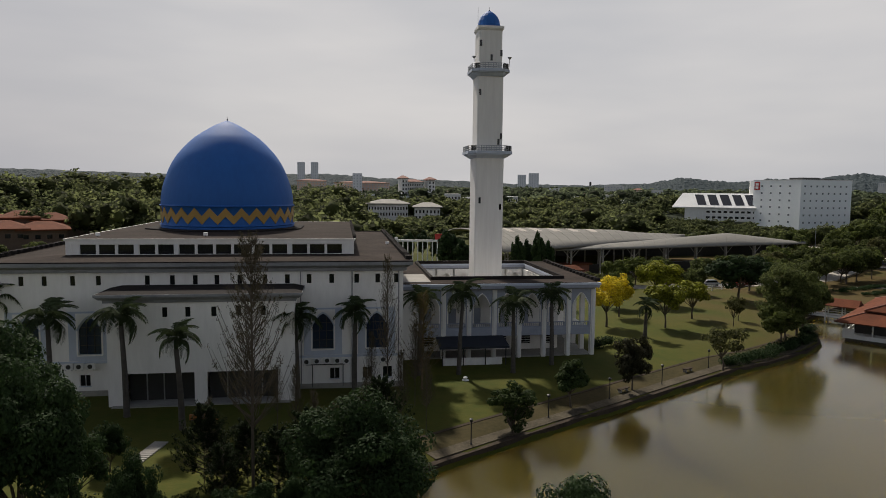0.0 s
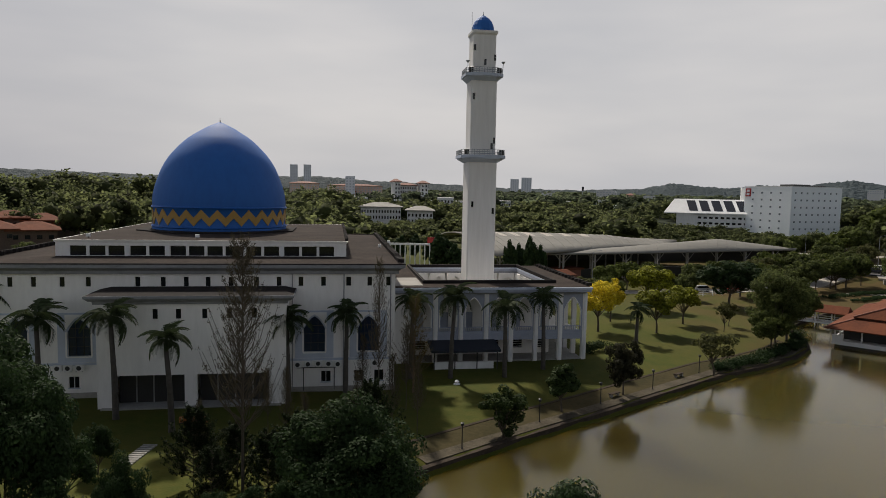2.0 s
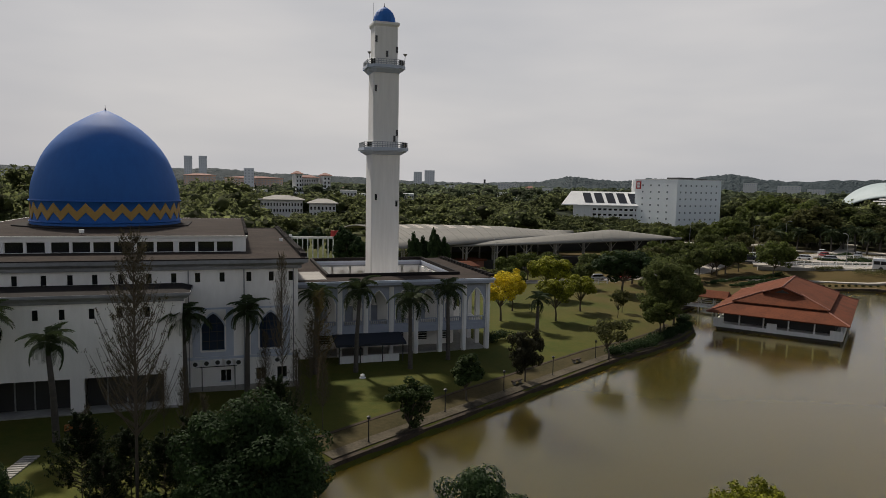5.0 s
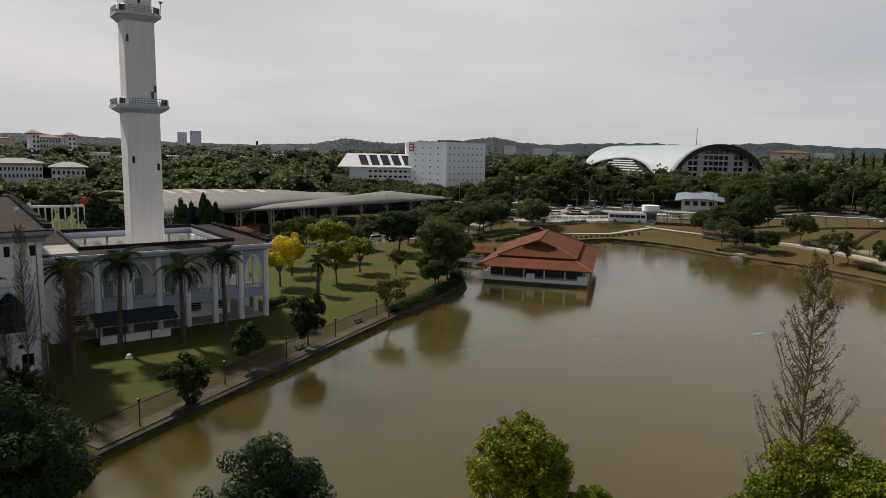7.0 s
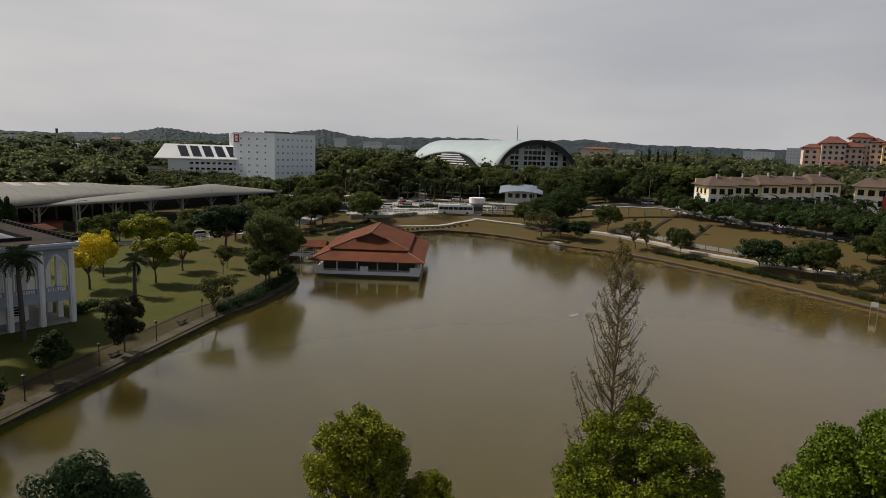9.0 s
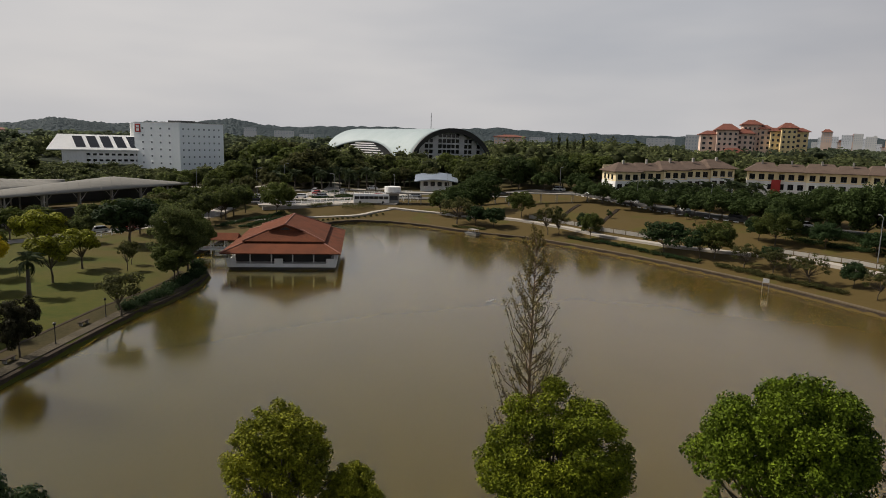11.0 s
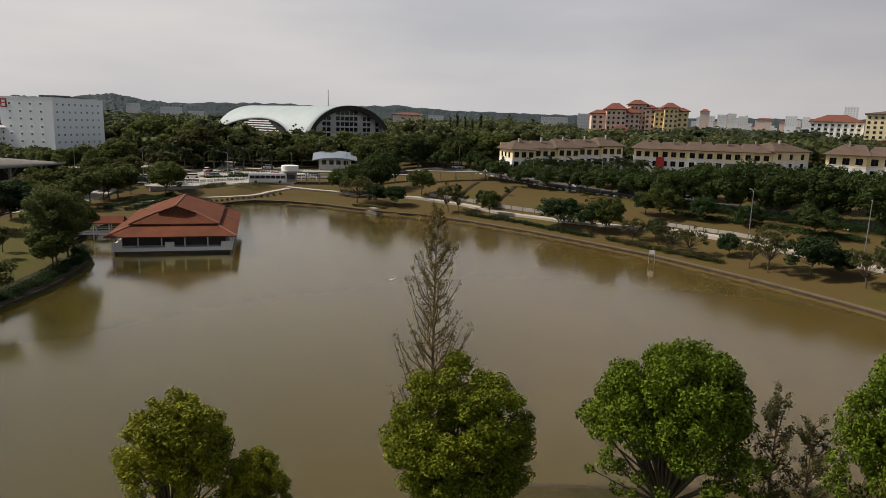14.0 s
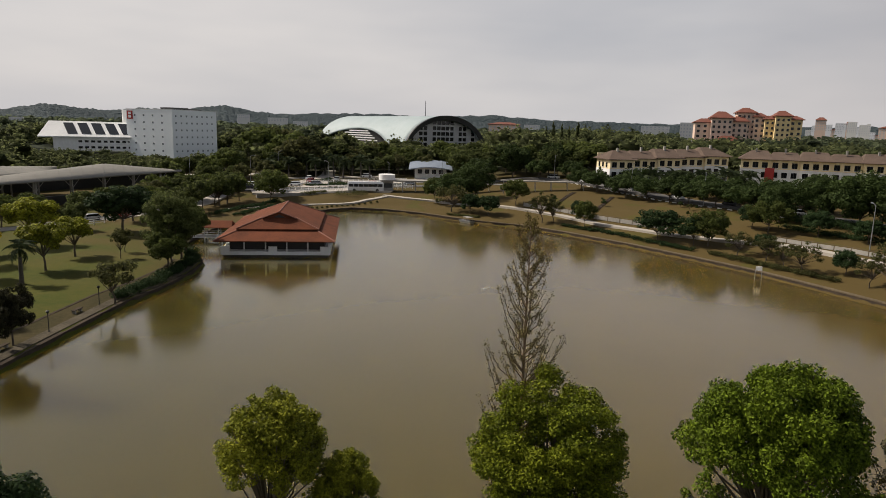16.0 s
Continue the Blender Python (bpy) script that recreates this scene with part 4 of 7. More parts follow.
part("gablet_vent", tri(1.1, 5.1, 5.65, 5.12), M_DARK, pav)
# roofed bridge from the lawn to the pavilion
bridge = thing("covered_bridge", PAV @ pose(-5.0, 17.5, 0), "small terracotta-roofed footbridge leading to the pavilion", "bridge")
part("deck", Shape().box(-7, 5.4, -1.2, 1.2, -.7, -.4), M_WHITE, bridge)
part("roof", hip(Shape(), (-7.2, 4.2, -2.3, 2.3), (-6.2, 4.1, -.1, .1), 1.6, 2.7), M_TILE, bridge)
for i in range(5):
    for y in (-1.1, 1.1):
        x = -6.6 + i * 2.7
        part("post", Shape().box(x - .09, x + .09, y - .09, y + .09, -2.4, 1.6), M_WHITE, bridge)
for y in (-1.15, 1.15):
    part("rail", Shape().box(-7, 5.4, y - .04, y + .04, .35, .45).box(-7, 5.4, y - .03, y + .03, 0, .06), M_WHITE, bridge)

# ---- foliage ----


def leaf_cloud(rng, centres, radii, count, size, flat=0.75, hollow=0.55, wide=0.55, order=0.6):
    """Many small leaves scattered in the outer part of clumps."""
    share = np.asarray(radii, float) ** 2
    k = rng.choice(len(centres), count, p=share / share.sum())
    d = rng.normal(size=(count, 3))
    d /= np.linalg.norm(d, axis=1)[:, None]
    r = radii[k] * (hollow + (1 - hollow) * rng.random(count) ** 0.5)
    c = centres[k] + d * r[:, None] * np.array([1, 1, flat])
    n = d * order + rng.normal(size=(count, 3)) * 0.55 * min(1, .6 / order) ** .6 + np.array([0, 0, 0.45])
    n /= np.linalg.norm(n, axis=1)[:, None]
    a = np.cross(n, rng.normal(size=(count, 3)))
    a /= np.linalg.norm(a, axis=1)[:, None] + 1e-9
    b = np.cross(n, a)
    s = size * (0.6 + 0.8 * rng.random(count))[:, None]
    v = np.stack([c - a * s, c + b * s * wide, c + a * s, c - b * s * wide], 1).reshape(-1, 3)
    return v


def quads_mesh(name, v, material):
    n = len(v) // 4
    me = bpy.data.meshes.new(name)
    me.vertices.add(len(v))
    me.vertices.foreach_set("co", np.ascontiguousarray(v, dtype=np.float32).ravel())
    me.loops.add(len(v))
    me.loops.foreach_set("vertex_index", np.arange(len(v), dtype=np.int32))
    me.polygons.add(n)
    me.polygons.foreach_set("loop_start", np.arange(0, 4 * n, 4, dtype=np.int32))
    me.update(calc_edges=True)
    me.materials.append(material)
    return me


def clumps(rng, n, rx, rz, cz, lump=0.34, low=-0.55, wild=1.0):
    """Centres and sizes of leaf clumps filling an uneven domed crown."""
    c, r = [], []
    ph = rng.random(4) * 6.28
    while len(c) < n:
        p = rng.normal(size=3)
        p /= np.linalg.norm(p)
        if p[2] < low:
            continue
        a = math.atan2(p[1], p[0])
        q = (0.80 - 0.55 * rng.random() ** 2.2) * (1 + wild * (0.10 * math.sin(2 * a + ph[0]) + 0.08 * math.sin(3 * a + 3 * p[2] + ph[1]) + 0.05 * math.sin(5 * a + ph[2])))
        w = 1.0 if p[2] > -.2 else 1.0 - .35 * (-.2 - p[2])
        c.append((p[0] * q * rx * w, p[1] * q * rx * w, cz + p[2] * q * rz))
        r.append(rx * lump * (0.6 + 0.7 * rng.random()))
    return np.array(c), np.array(r)


def limbs(rng, trunk_h, trunk_r, centres, n, spread=0.55, stems=1):
    s = Shape()
    for k in range(stems):
        ox, oy = (rng.normal() * .3, rng.normal() * .3) if stems > 1 else (0, 0)
        top = Vector((ox * 2 + rng.normal() * .15, oy * 2 + rng.normal() * .15, trunk_h))
        s.tube([(ox * .3, oy * .3, -0.4), (ox * .4, oy * .4, 0.25), (ox + .05, oy, trunk_h * .5), top], [trunk_r * 1.35, trunk_r, trunk_r * .85, trunk_r * .7], 8)
        for i in rng.permutation(len(centres))[:max(2, n // stems)]:
            e = Vector(centres[i])
            m = top.lerp(e, .5) + Vector((rng.normal() * .2, rng.normal() * .2, rng.normal() * .1 - .1 * (e - top).length * .3))
            s.tube([top - Vector((0, 0, trunk_h * .12)), m, e], [trunk_r * .5, trunk_r * .28, trunk_r * .08], 5)
    return s


TREES = {}


def tree_template(kind, seed, h, r, rz, leaves, size, material, clear=0.3, nclump=34, trunk_r=None, stems=1, lump=.34, wild=1.0, low=-.55, order=1.1, hollow=.55, under=0, limb_n=14):
    """The two meshes of a tree: trunk with limbs, and crown. h: total height; r, rz: the crown's half width and half height."""
    rng = np.random.default_rng(seed)
    c, rr = clumps(rng, nclump, r, rz, h - rz, lump, low, wild)
    if under:      # loose small sprays on the bare lower limbs
        a, q = rng.random(under) * 6.283, .45 + .6 * rng.random(under)
        c = np.concatenate([c, np.stack([np.cos(a) * q * r, np.sin(a) * q * r, h - rz * (.95 + .7 * rng.random(under))], 1)])
        rr = np.concatenate([rr, r * (.06 + .07 * rng.random(under))])
    v = leaf_cloud(rng, c, rr, leaves, size, order=order, hollow=hollow)
    wood = limbs(rng, h * clear, trunk_r or h * .022, c, limb_n, stems=stems).mesh("trunk", M_BARK)
    TREES[kind] = (wood, quads_mesh("crown", v, material), h)


def plant(kind, x, y, h=None, label="", turn=0.0, wide=1.0, group="", name="tree", z=None, category="tree"):
    wood, crown, h0 = TREES[kind]
    k = (h or h0) / h0
    t = thing(name, pose(x, y, ground_at(x, y) if z is None else z, 0, 0, turn) @ Matrix.Diagonal((k * wide, k * wide, k, 1)), label, category, group)
    part("trunk", wood, M_BARK, t)
    part("crown", crown, None, t)
    return t


tree_template("near_round", 1, 10.3, 4.3, 4.3, 88000, .074, L_FRESH, nclump=280, lump=.135, clear=.3, wild=.5, low=-.02, trunk_r=.2, order=.45, hollow=.3, under=60, limb_n=80)
tree_template("near_bright", 2, 10.3, 4.45, 4.8, 95000, .074, L_LIME, nclump=320, lump=.13, clear=.3, wild=.7, low=-.9, order=.45, hollow=.3, limb_n=40)
tree_template("near_slim", 3, 9.5, 2.9, 3.4, 44000, .068, L_BRIGHT, nclump=260, lump=.14, clear=.3, wild=.3, low=-.35, trunk_r=.16, order=.45, hollow=.3, under=40, limb_n=50)
tree_template("near_dark", 4, 9.6, 4.6, 4.3, 34000, .115, L_DARK, nclump=130, lump=.2, clear=.28, hollow=.7, order=1.0)
tree_template("shade_shrub", 14, 9.6, 4.6, 4.3, 9000, .2, L_DARK, nclump=90, lump=.24, clear=.2)
tree_template("small_green", 5, 5.0, 1.9, 1.9, 3600, .17, L_DEEP, nclump=36, lump=.28)
tree_template("maroon", 16, 8.0, 4.0, 3.6, 12000, .16, L_MAROON, nclump=90, lump=.2, low=-.8, limb_n=12)
tree_template("bushy", 17, 5.0, 2.0, 2.4, 7000, .11, L_DEEP, nclump=70, lump=.22, clear=.1, low=-.98)
tree_template("lawn_round", 6, 8.0, 4.0, 3.0, 7000, .24, L_MID, nclump=60, lump=.25)
tree_template("lawn_dark", 7, 8.0, 4.0, 3.5, 7000, .24, L_DARK, nclump=60, lump=.25)
tree_template("yellow", 8, 8.5, 3.1, 3.4, 5200, .17, L_YELLOW, nclump=50, lump=.26, stems=1)
tree_template("yellow_green", 9, 8.0, 3.4, 3.0, 6000, .22, L_BRIGHT, nclump=50, lump=.26)
tree_template("thin_olive", 10, 6.0, 2.6, 2.0, 1500, .2, L_OLIVE, nclump=20)
tree_template("tall_dark", 11, 12.0, 3.4, 5.0, 6500, .3, L_DARK, nclump=60, lump=.26)
tree_template("tall_hazy", 13, 12.0, 1.35, 5.6, 3000, .3, L_FOREST, nclump=50, lump=.4, clear=.1)
tree_template("broad_olive", 12, 8.0, 4.4, 2.8, 5500, .26, L_OLIVE, nclump=60, lump=.25)


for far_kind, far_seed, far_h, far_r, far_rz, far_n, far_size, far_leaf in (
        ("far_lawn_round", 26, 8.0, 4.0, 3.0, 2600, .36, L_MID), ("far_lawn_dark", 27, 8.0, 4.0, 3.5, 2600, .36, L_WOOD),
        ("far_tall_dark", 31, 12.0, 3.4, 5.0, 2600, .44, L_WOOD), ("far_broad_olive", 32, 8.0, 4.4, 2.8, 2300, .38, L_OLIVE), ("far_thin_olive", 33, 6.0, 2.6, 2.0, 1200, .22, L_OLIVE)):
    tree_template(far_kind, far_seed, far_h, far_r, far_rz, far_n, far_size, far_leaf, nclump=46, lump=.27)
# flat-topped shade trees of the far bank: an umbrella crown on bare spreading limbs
tree_template("rain_tree", 34, 6.5, 5.0, 2.5, 6000, .23, L_DEEP, nclump=80, lump=.2, clear=.3, low=-.7, wild=1.3, limb_n=9, trunk_r=.15)
tree_template("shade_giant", 35, 12.5, 6.8, 5.4, 9500, .28, L_DEEP, nclump=130, lump=.19, clear=.2, low=-.85, wild=1.3, limb_n=10, trunk_r=.24)
tree_template("bank_green", 36, 7.0, 4.2, 2.9, 6000, .2, L_MID, nclump=70, lump=.2, clear=.28, low=-.6, wild=1.2, limb_n=12, trunk_r=.12)
tree_template("bank_dark", 37, 6.5, 4.3, 2.8, 6000, .2, L_DARK, nclump=70, lump=.2, clear=.28, low=-.6, wild=1.2, limb_n=12, trunk_r=.12)
tree_template("bank_leafy", 39, 12.0, 5.4, 5.3, 20000, .165, L_SOFT, nclump=170, lump=.17, clear=.08, low=-.98, wild=1.0, limb_n=16, trunk_r=.2)
tree_template("bank_thin", 38, 6.0, 3.0, 2.2, 1900, .15, L_OLIVE, nclump=46, lump=.17, clear=.3, low=-.5, wild=1.4, limb_n=34, trunk_r=.1)


def near_tree(kind, az, d, h, label, turn=0, wide=1.0, name="tree"):
    x, y = polar(az, d)
    return plant(kind, x, y, h - ground_at(x, y), label, turn, wide, "trees on the near bank", name)


near_tree("near_slim", 35.3, 32, 9.6, "slim broadleaf tree with sunlit yellow-green crown on the near bank", 20)
near_tree("near_bright", 60.3, 33, 10.4, "round broadleaf tree with bright green crown on the near bank", 80)
near_tree("near_round", 78.7, 33, 12.6, "tall round broadleaf tree with forked bare lower limbs", 200, .86)
near_tree("near_round", 97.4, 33, 14.4, "tall leafy broadleaf tree on the near bank", 310, .68)
near_tree("near_dark", 12.8, 31, 8.5, "dense dark green broadleaf tree on the near bank", 60, .85)
near_tree("near_dark", -7.0, 40, 9.5, "broad dark shaded tree beside the lake corner", 140)
near_tree("near_slim", 41.8, 31, 6.6, "low leafy tree beside the slim one", 200, .9)
near_tree("near_dark", -33.5, 44, 12.2, "tall dark tree in deep shade before the mosque", 10, .7)
# Two trees added almost out of view so that they shade this lawn.
near_tree("near_dark", -36.5, 56, 14.5, "tall dark tree added out of view to shade the lawn", 90, .9)
near_tree("near_dark", -34.6, 50, 13.0, "tall dark tree in deep shade before the mosque", 200, .8)
near_tree("near_dark", -25.3, 40, 7.2, "low dark tree in deep shade before the mosque", 250, .55)

# ---- palms ----
frond_s = Shape()
rng = np.random.default_rng(30)
spine = [Vector((t * 3.0 * (1 - .14 * t), 0, .8 * math.sin(min(t * 2.2, 3.0)) * .75 - 1.5 * max(0, t - .35) ** 1.6 * 2)) for t in np.linspace(0, 1, 12)]
frond_s.tube(spine, [.045 * (1 - .8 * i / 11) for i in range(12)], 4)
for i in range(34):
    t = .1 + .9 * i / 34
    k = t * 11
    c = spine[int(k)].lerp(spine[min(int(k) + 1, 11)], k % 1)
    ln = (.75 * math.sin(math.pi * (.12 + .8 * t)) + .15)
    for sd in (-1, 1):
        tip = c + Vector((.28 * ln + .1, sd * ln * (.75 + .3 * rng.random()), -.5 * ln - .3 * ln * rng.random()))
        m = c.lerp(tip, .5) + Vector((0, 0, .08))
        w = Vector((.05, 0, .012))
        frond_s.add([c - w * .5, c + w * .5, m + w, m - w, tip], [(0, 1, 2, 3), (3, 2, 4)])
FROND = frond_s.mesh("frond", L_PALM)


def palm(x, y, h, seed, size=1.0, label="tall palm with drooping feathery fronds on the mosque lawn"):
    r = np.random.default_rng(seed)
    t = thing("palm_tree", pose(x, y, ground_at(x, y)), label, "palm tree", "palms before the mosque")
    lx, ly = r.normal() * .25, r.normal() * .25
    part("trunk", Shape().tube([(0, 0, -.4), (0, 0, .3), (lx * .3, ly * .3, h * .45), (lx, ly, h - 1.2)], [.36, .3, .25, .2], 10), M_PALMBARK, t, smooth=True)
    part("crownshaft", Shape().tube([(lx, ly, h - 1.25), (lx, ly, h - .7), (lx, ly, h)], [.17, .2, .09], 8), L_PALM, t, "green crownshaft", smooth=True)
    n = 17
    for i in range(n):
        a = 360 * i / n * 2.4 + r.random() * 25
        lift = -58 + 112 * (i / n) ** .8 + r.normal() * 9
        f = part("frond", FROND, None, t)
        k = size * (.8 + .25 * r.random())
        f.matrix_basis = pose(lx, ly, h - .1, 0, -lift, a) @ Matrix.Diagonal((k, k, k, 1))
    return t


for i, (x, y, h) in enumerate([(-23.4, 59.1, 9.0), (-29.8, 62.0, 10.3), (-37.8, 63.5, 9.6), (-9.1, 69.4, 9.4), (2.2, 77.6, 10.2), (8.7, 78.3, 9.0), (14.0, 82.5, 9.3), (-14.9, 68.3, 9.0), (-45.5, 67, 11.0), (-2.5, 77.5, 9.4)]):
    palm(x, y, h - .3, 40 + i, .92 + .09 * (i % 3))


# ---- sparse feathery trees ----


def feathery(seed, h, r, branches, tufts, size, material, bare=.15, steep=1.0, bark=M_TWIG):
    """A slim open tree: straight stem, rising twigs, loose tufts of needles."""
    g = np.random.default_rng(seed)
    wood, pts = Shape(), []
    wood.tube([(0, 0, -.4), (.05, 0, h * .4), (.12, .05, h * .75), (.1, 0, h)], [h * .008, h * .006, h * .0035, .012], 7)
    for i in range(branches):
        t = bare + (1 - bare) * (i + g.random()) / branches
        a, ln = g.random() * 6.28, r * (1.15 - t) * (.5 + .7 * g.random()) + .25
        b = Vector((.1 * t, 0, h * t))
        e = b + Vector((math.cos(a) * ln, math.sin(a) * ln, ln * steep * (.75 + .7 * g.random())))
        m = b.lerp(e, .5) + Vector((math.cos(a) * .12 * ln, math.sin(a) * .12 * ln, -.1 * ln))
        wood.tube([b, m, e], [.035, .024, .01], 4)
        for k in range(tufts):
            u = .25 + .8 * g.random()
            pts.append(b.lerp(m, u * 2) if u < .5 else m.lerp(e, u * 2 - 1))
    c = np.array([tuple(p) for p in pts])
    v = leaf_cloud(g, c, np.full(len(c), .2), len(c) * 7, size, flat=1.0, hollow=.1)
    return wood.mesh("trunk", bark), quads_mesh("crown", v, material), h


TREES["feather_brown"] = feathery(60, 17, 2.4, 130, 15, .05, L_BROWN, .15, 1.4)
TREES["feather_bare"] = feathery(61, 17, 3.2, 210, 6, .055, L_DUN, .3, 1.2, M_BARK)
TREES["twiggy_bush"] = feathery(63, 6, 2.6, 110, 16, .085, L_SHADE, .08, .8, M_BARK)
TREES["feather_small"] = feathery(62, 10, 1.3, 70, 12, .06, L_OLIVE)
near_tree("feather_brown", 57.6, 35.5, 16.9, "tall slender feathery tree with sparse brown-green needles", 0)
near_tree("feather_small", 89.4, 33, 8.9, "small thin-crowned feathery tree between larger ones", 10, 1.2)
near_tree("feather_small", 86.9, 33, 10.0, "small feathery sparse brownish tree", 90)
near_tree("feather_bare", -16.1, 46, 18.2, "tall nearly bare tree with fine upright twigs", 40, .85)
near_tree("feather_bare", -4.6, 64, 15.0, "slender nearly bare tree before the mosque corner", 160, .5)
near_tree("feather_brown", -1.6, 72, 10.4, "bushy brown-leaved tree beside the arcade", 0, 1.5)
near_tree("feather_bare", -11.0, 52, 6.0, "low twiggy bare shrub in the shade", 80, .9)

for az, d, h, w in ((-9.2, 50, 5.5, .9), (-6.5, 56, 6.5, .8), (-3.4, 58, 7.5, .8), (-1.2, 60, 6.5, .8), (-12.5, 56, 7.0, .7), (-14, 60, 6, .8), (-2.2, 66, 8.5, .7), (-6.0, 66, 7.5, .7), (-19.5, 52, 6, .8)):
    near_tree("feather_bare", az, d, h, "thin twiggy bare sapling in the shade before the mosque", az * 40 % 360, w)
for az, d, h, w in ((-29.5, 50, 6.0, .8), (-30.5, 40, 6.5, .6), (-18.5, 43, 3.0, .8), (-12.5, 43.5, 3.2, .8), (-9, 52, 2.8, .8), (-27, 56, 4.0, .7), (-3.0, 50.5, 3.0, .8)):
    near_tree("shade_shrub", az, d, h, "low dark shrub in deep shade before the mosque", az * 70 % 360, w, "shrub")

# Bushes and shrubs added to hide sunlit lawn, in place of deeper shade.
for az, d, h, w in ((-18.5, 47, 4.0, 1.0), (-16.5, 50, 4.5, 1.1), (-14.0, 47, 4.8, 1.0), (-12.0, 49, 5.2, 1.0), (-20.0, 51, 5.5, .9), (-10.2, 46, 4.5, 1.1), (-7.8, 50, 5.5, 1.0), (-5.0, 54, 6.0, .9)):
    near_tree("twiggy_bush", az, d, h, "twiggy dark-leaved bush added to darken the lawn before the mosque", az * 33 % 360, w, "bush")
for az, d, h, w in ((-15.5, 43, 3.0, .9), (-10.5, 42.5, 3.2, .8), (-17.8, 52, 2.4, .9), (-13.5, 53, 2.4, .9)):
    near_tree("shade_shrub", az, d, h, "low dark shrub in deep shade before the mosque", az * 70 % 360, w, "shrub")
# Flat sheet of dark leaves added where the lawn only lies in shade.
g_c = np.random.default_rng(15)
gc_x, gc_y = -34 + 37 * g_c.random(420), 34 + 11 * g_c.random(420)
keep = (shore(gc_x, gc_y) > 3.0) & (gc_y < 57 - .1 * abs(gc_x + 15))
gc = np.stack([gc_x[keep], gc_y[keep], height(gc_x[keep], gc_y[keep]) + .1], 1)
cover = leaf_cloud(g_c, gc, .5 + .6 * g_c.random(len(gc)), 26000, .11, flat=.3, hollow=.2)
tagged(new("groundcover", quads_mesh("groundcover", cover, L_SHADE)), "dark leaf sheet added to darken the lawn before the mosque", "groundcover", kind="stuff")

# ---- lawn between mosque and lake ----
for kind, x, y, h, lab, w in [
        ("yellow", 26.8, 106.5, 8.6, "golden shower tree in full yellow blossom on the lawn", 1.0), ("yellow", 31.0, 114.8, 7.6, "yellow-blossomed tree on the lawn", .9),
        ("yellow_green", 36.0, 105.5, 7.6, "lawn tree with yellow-green blossoming crown", 1.0), ("yellow_green", 43.3, 113.7, 7.0, "spreading yellow-green lawn tree", 1.1),
        ("yellow_green", 42.0, 128, 9.0, "bright yellow-green tree before the canopy", 1.1), ("lawn_round", 33.0, 124, 7.0, "green lawn tree before the canopy", 1.0),
        ("lawn_dark", 59.8, 133.0, 10.0, "large round dark green tree on the lawn", 1.25), ("bank_leafy", 52.6, 100.2, 12.3, "big leafy green tree by the lake bank", .95), ("lawn_round", 50.0, 96.5, 6.0, "low leafy green tree by the lake bank", 1.1), ("lawn_round", 56.0, 103.5, 9.5, "leafy tree leaning over the lake bank", .9),
        ("lawn_round", 58.5, 106.5, 9.0, "leafy green tree by the lake bank", .9), ("maroon", 21.8, 74.1, 6.6, "small tree with dark bronze-green leaves on the lawn", .72),
        ("small_green", 13.6, 67.9, 5.0, "young tree with thin crown by the lake path", 1.1), ("bushy", 6.8, 60.6, 5.0, "dense tall rounded shrub by the lake path", 1.15),
        ("thin_olive", 36.1, 83.5, 6.0, "open-crowned small tree near the hedge", 1.0), ("thin_olive", 48.0, 108, 5.0, "thin small tree on the lawn", .7), ("thin_olive", 51, 113, 4.6, "thin small tree on the lawn", .7)]:
    plant(kind, x, y, h, lab, (x * 37) % 360, w, "trees on the mosque lawn")
palm(30.8, 99.1, 5.0, 70, .85, "short palm on the lawn behind the arcade")

# ---- hedges and planting ----


def hedge(path, width, high, seed, label, material=L_DARK, leaves=260):
    """A clipped leafy hedge along a line on the ground."""
    g = np.random.default_rng(seed)
    pts = dense(path, .8)
    c, r = [], []
    for x, y in pts:
        z = ground_at(x, y)
        for k in range(3):
            c.append((x + g.normal() * width * .22, y + g.normal() * width * .22, z + high * (.3 + .35 * g.random())))
            r.append(width * .38 * (.7 + .5 * g.random()))
    v = leaf_cloud(g, np.array(c), np.array(r), int(leaves * len(pts)), .11, flat=high / width, hollow=.5)
    ob = new("hedge", quads_mesh("hedge", v, material))
    return tagged(ob, label, "hedge")


hedge([(37.2, 85.4), (45.0, 90.6), (52.0, 96.3), (57.0, 102), (60, 108)], 2.2, 1.3, 1, "dark green clipped hedge along the lake bank", leaves=420)
hedge([(21.0, 91.5), (24.5, 92.0)], 2.4, 1.5, 2, "dark green bush beside the arcade", leaves=420)
hedge([(88, 146), (98, 151), (107, 155), (116, 160)], 1.8, 1.0, 3, "clipped hedge on the north lawn")
hedge([(92, 143), (101, 147.5), (109, 151)], 1.6, .8, 4, "low clipped hedge on the north lawn")
hedge([(137.5, 113), (138.5, 104)], 1.5, .6, 5, "low shrubs on the far shore", L_OLIVE)
hedge([(141.5, 80), (140, 70), (136, 58), (132, 46)], 1.6, .9, 6, "dark hedge along the far shore")
hedge([(131, 42), (126, 30), (121, 19)], 1.8, 1.0, 7, "untrimmed shrubs along the far shore", L_OLIVE)
hedge([(161, 37), (158, 28), (154.5, 19), (151, 10), (147.5, 1), (143, -9)], 5.0, 2.2, 11, "dark untrimmed undergrowth below the shade trees", leaves=420)
hedge([(152, 34), (149, 26), (145.5, 17), (141.5, 8), (137, -2)], 3.0, 1.2, 13, "dark low shrubs on the far slope", leaves=300)
hedge([(134, 152.5), (139, 149)], 4.5, 2.0, 8, "rounded shrubs at the end of the wall", L_OLIVE)
hedge([(148, 174), (160, 166)], 1.6, .9, 9, "hedge beside the road")

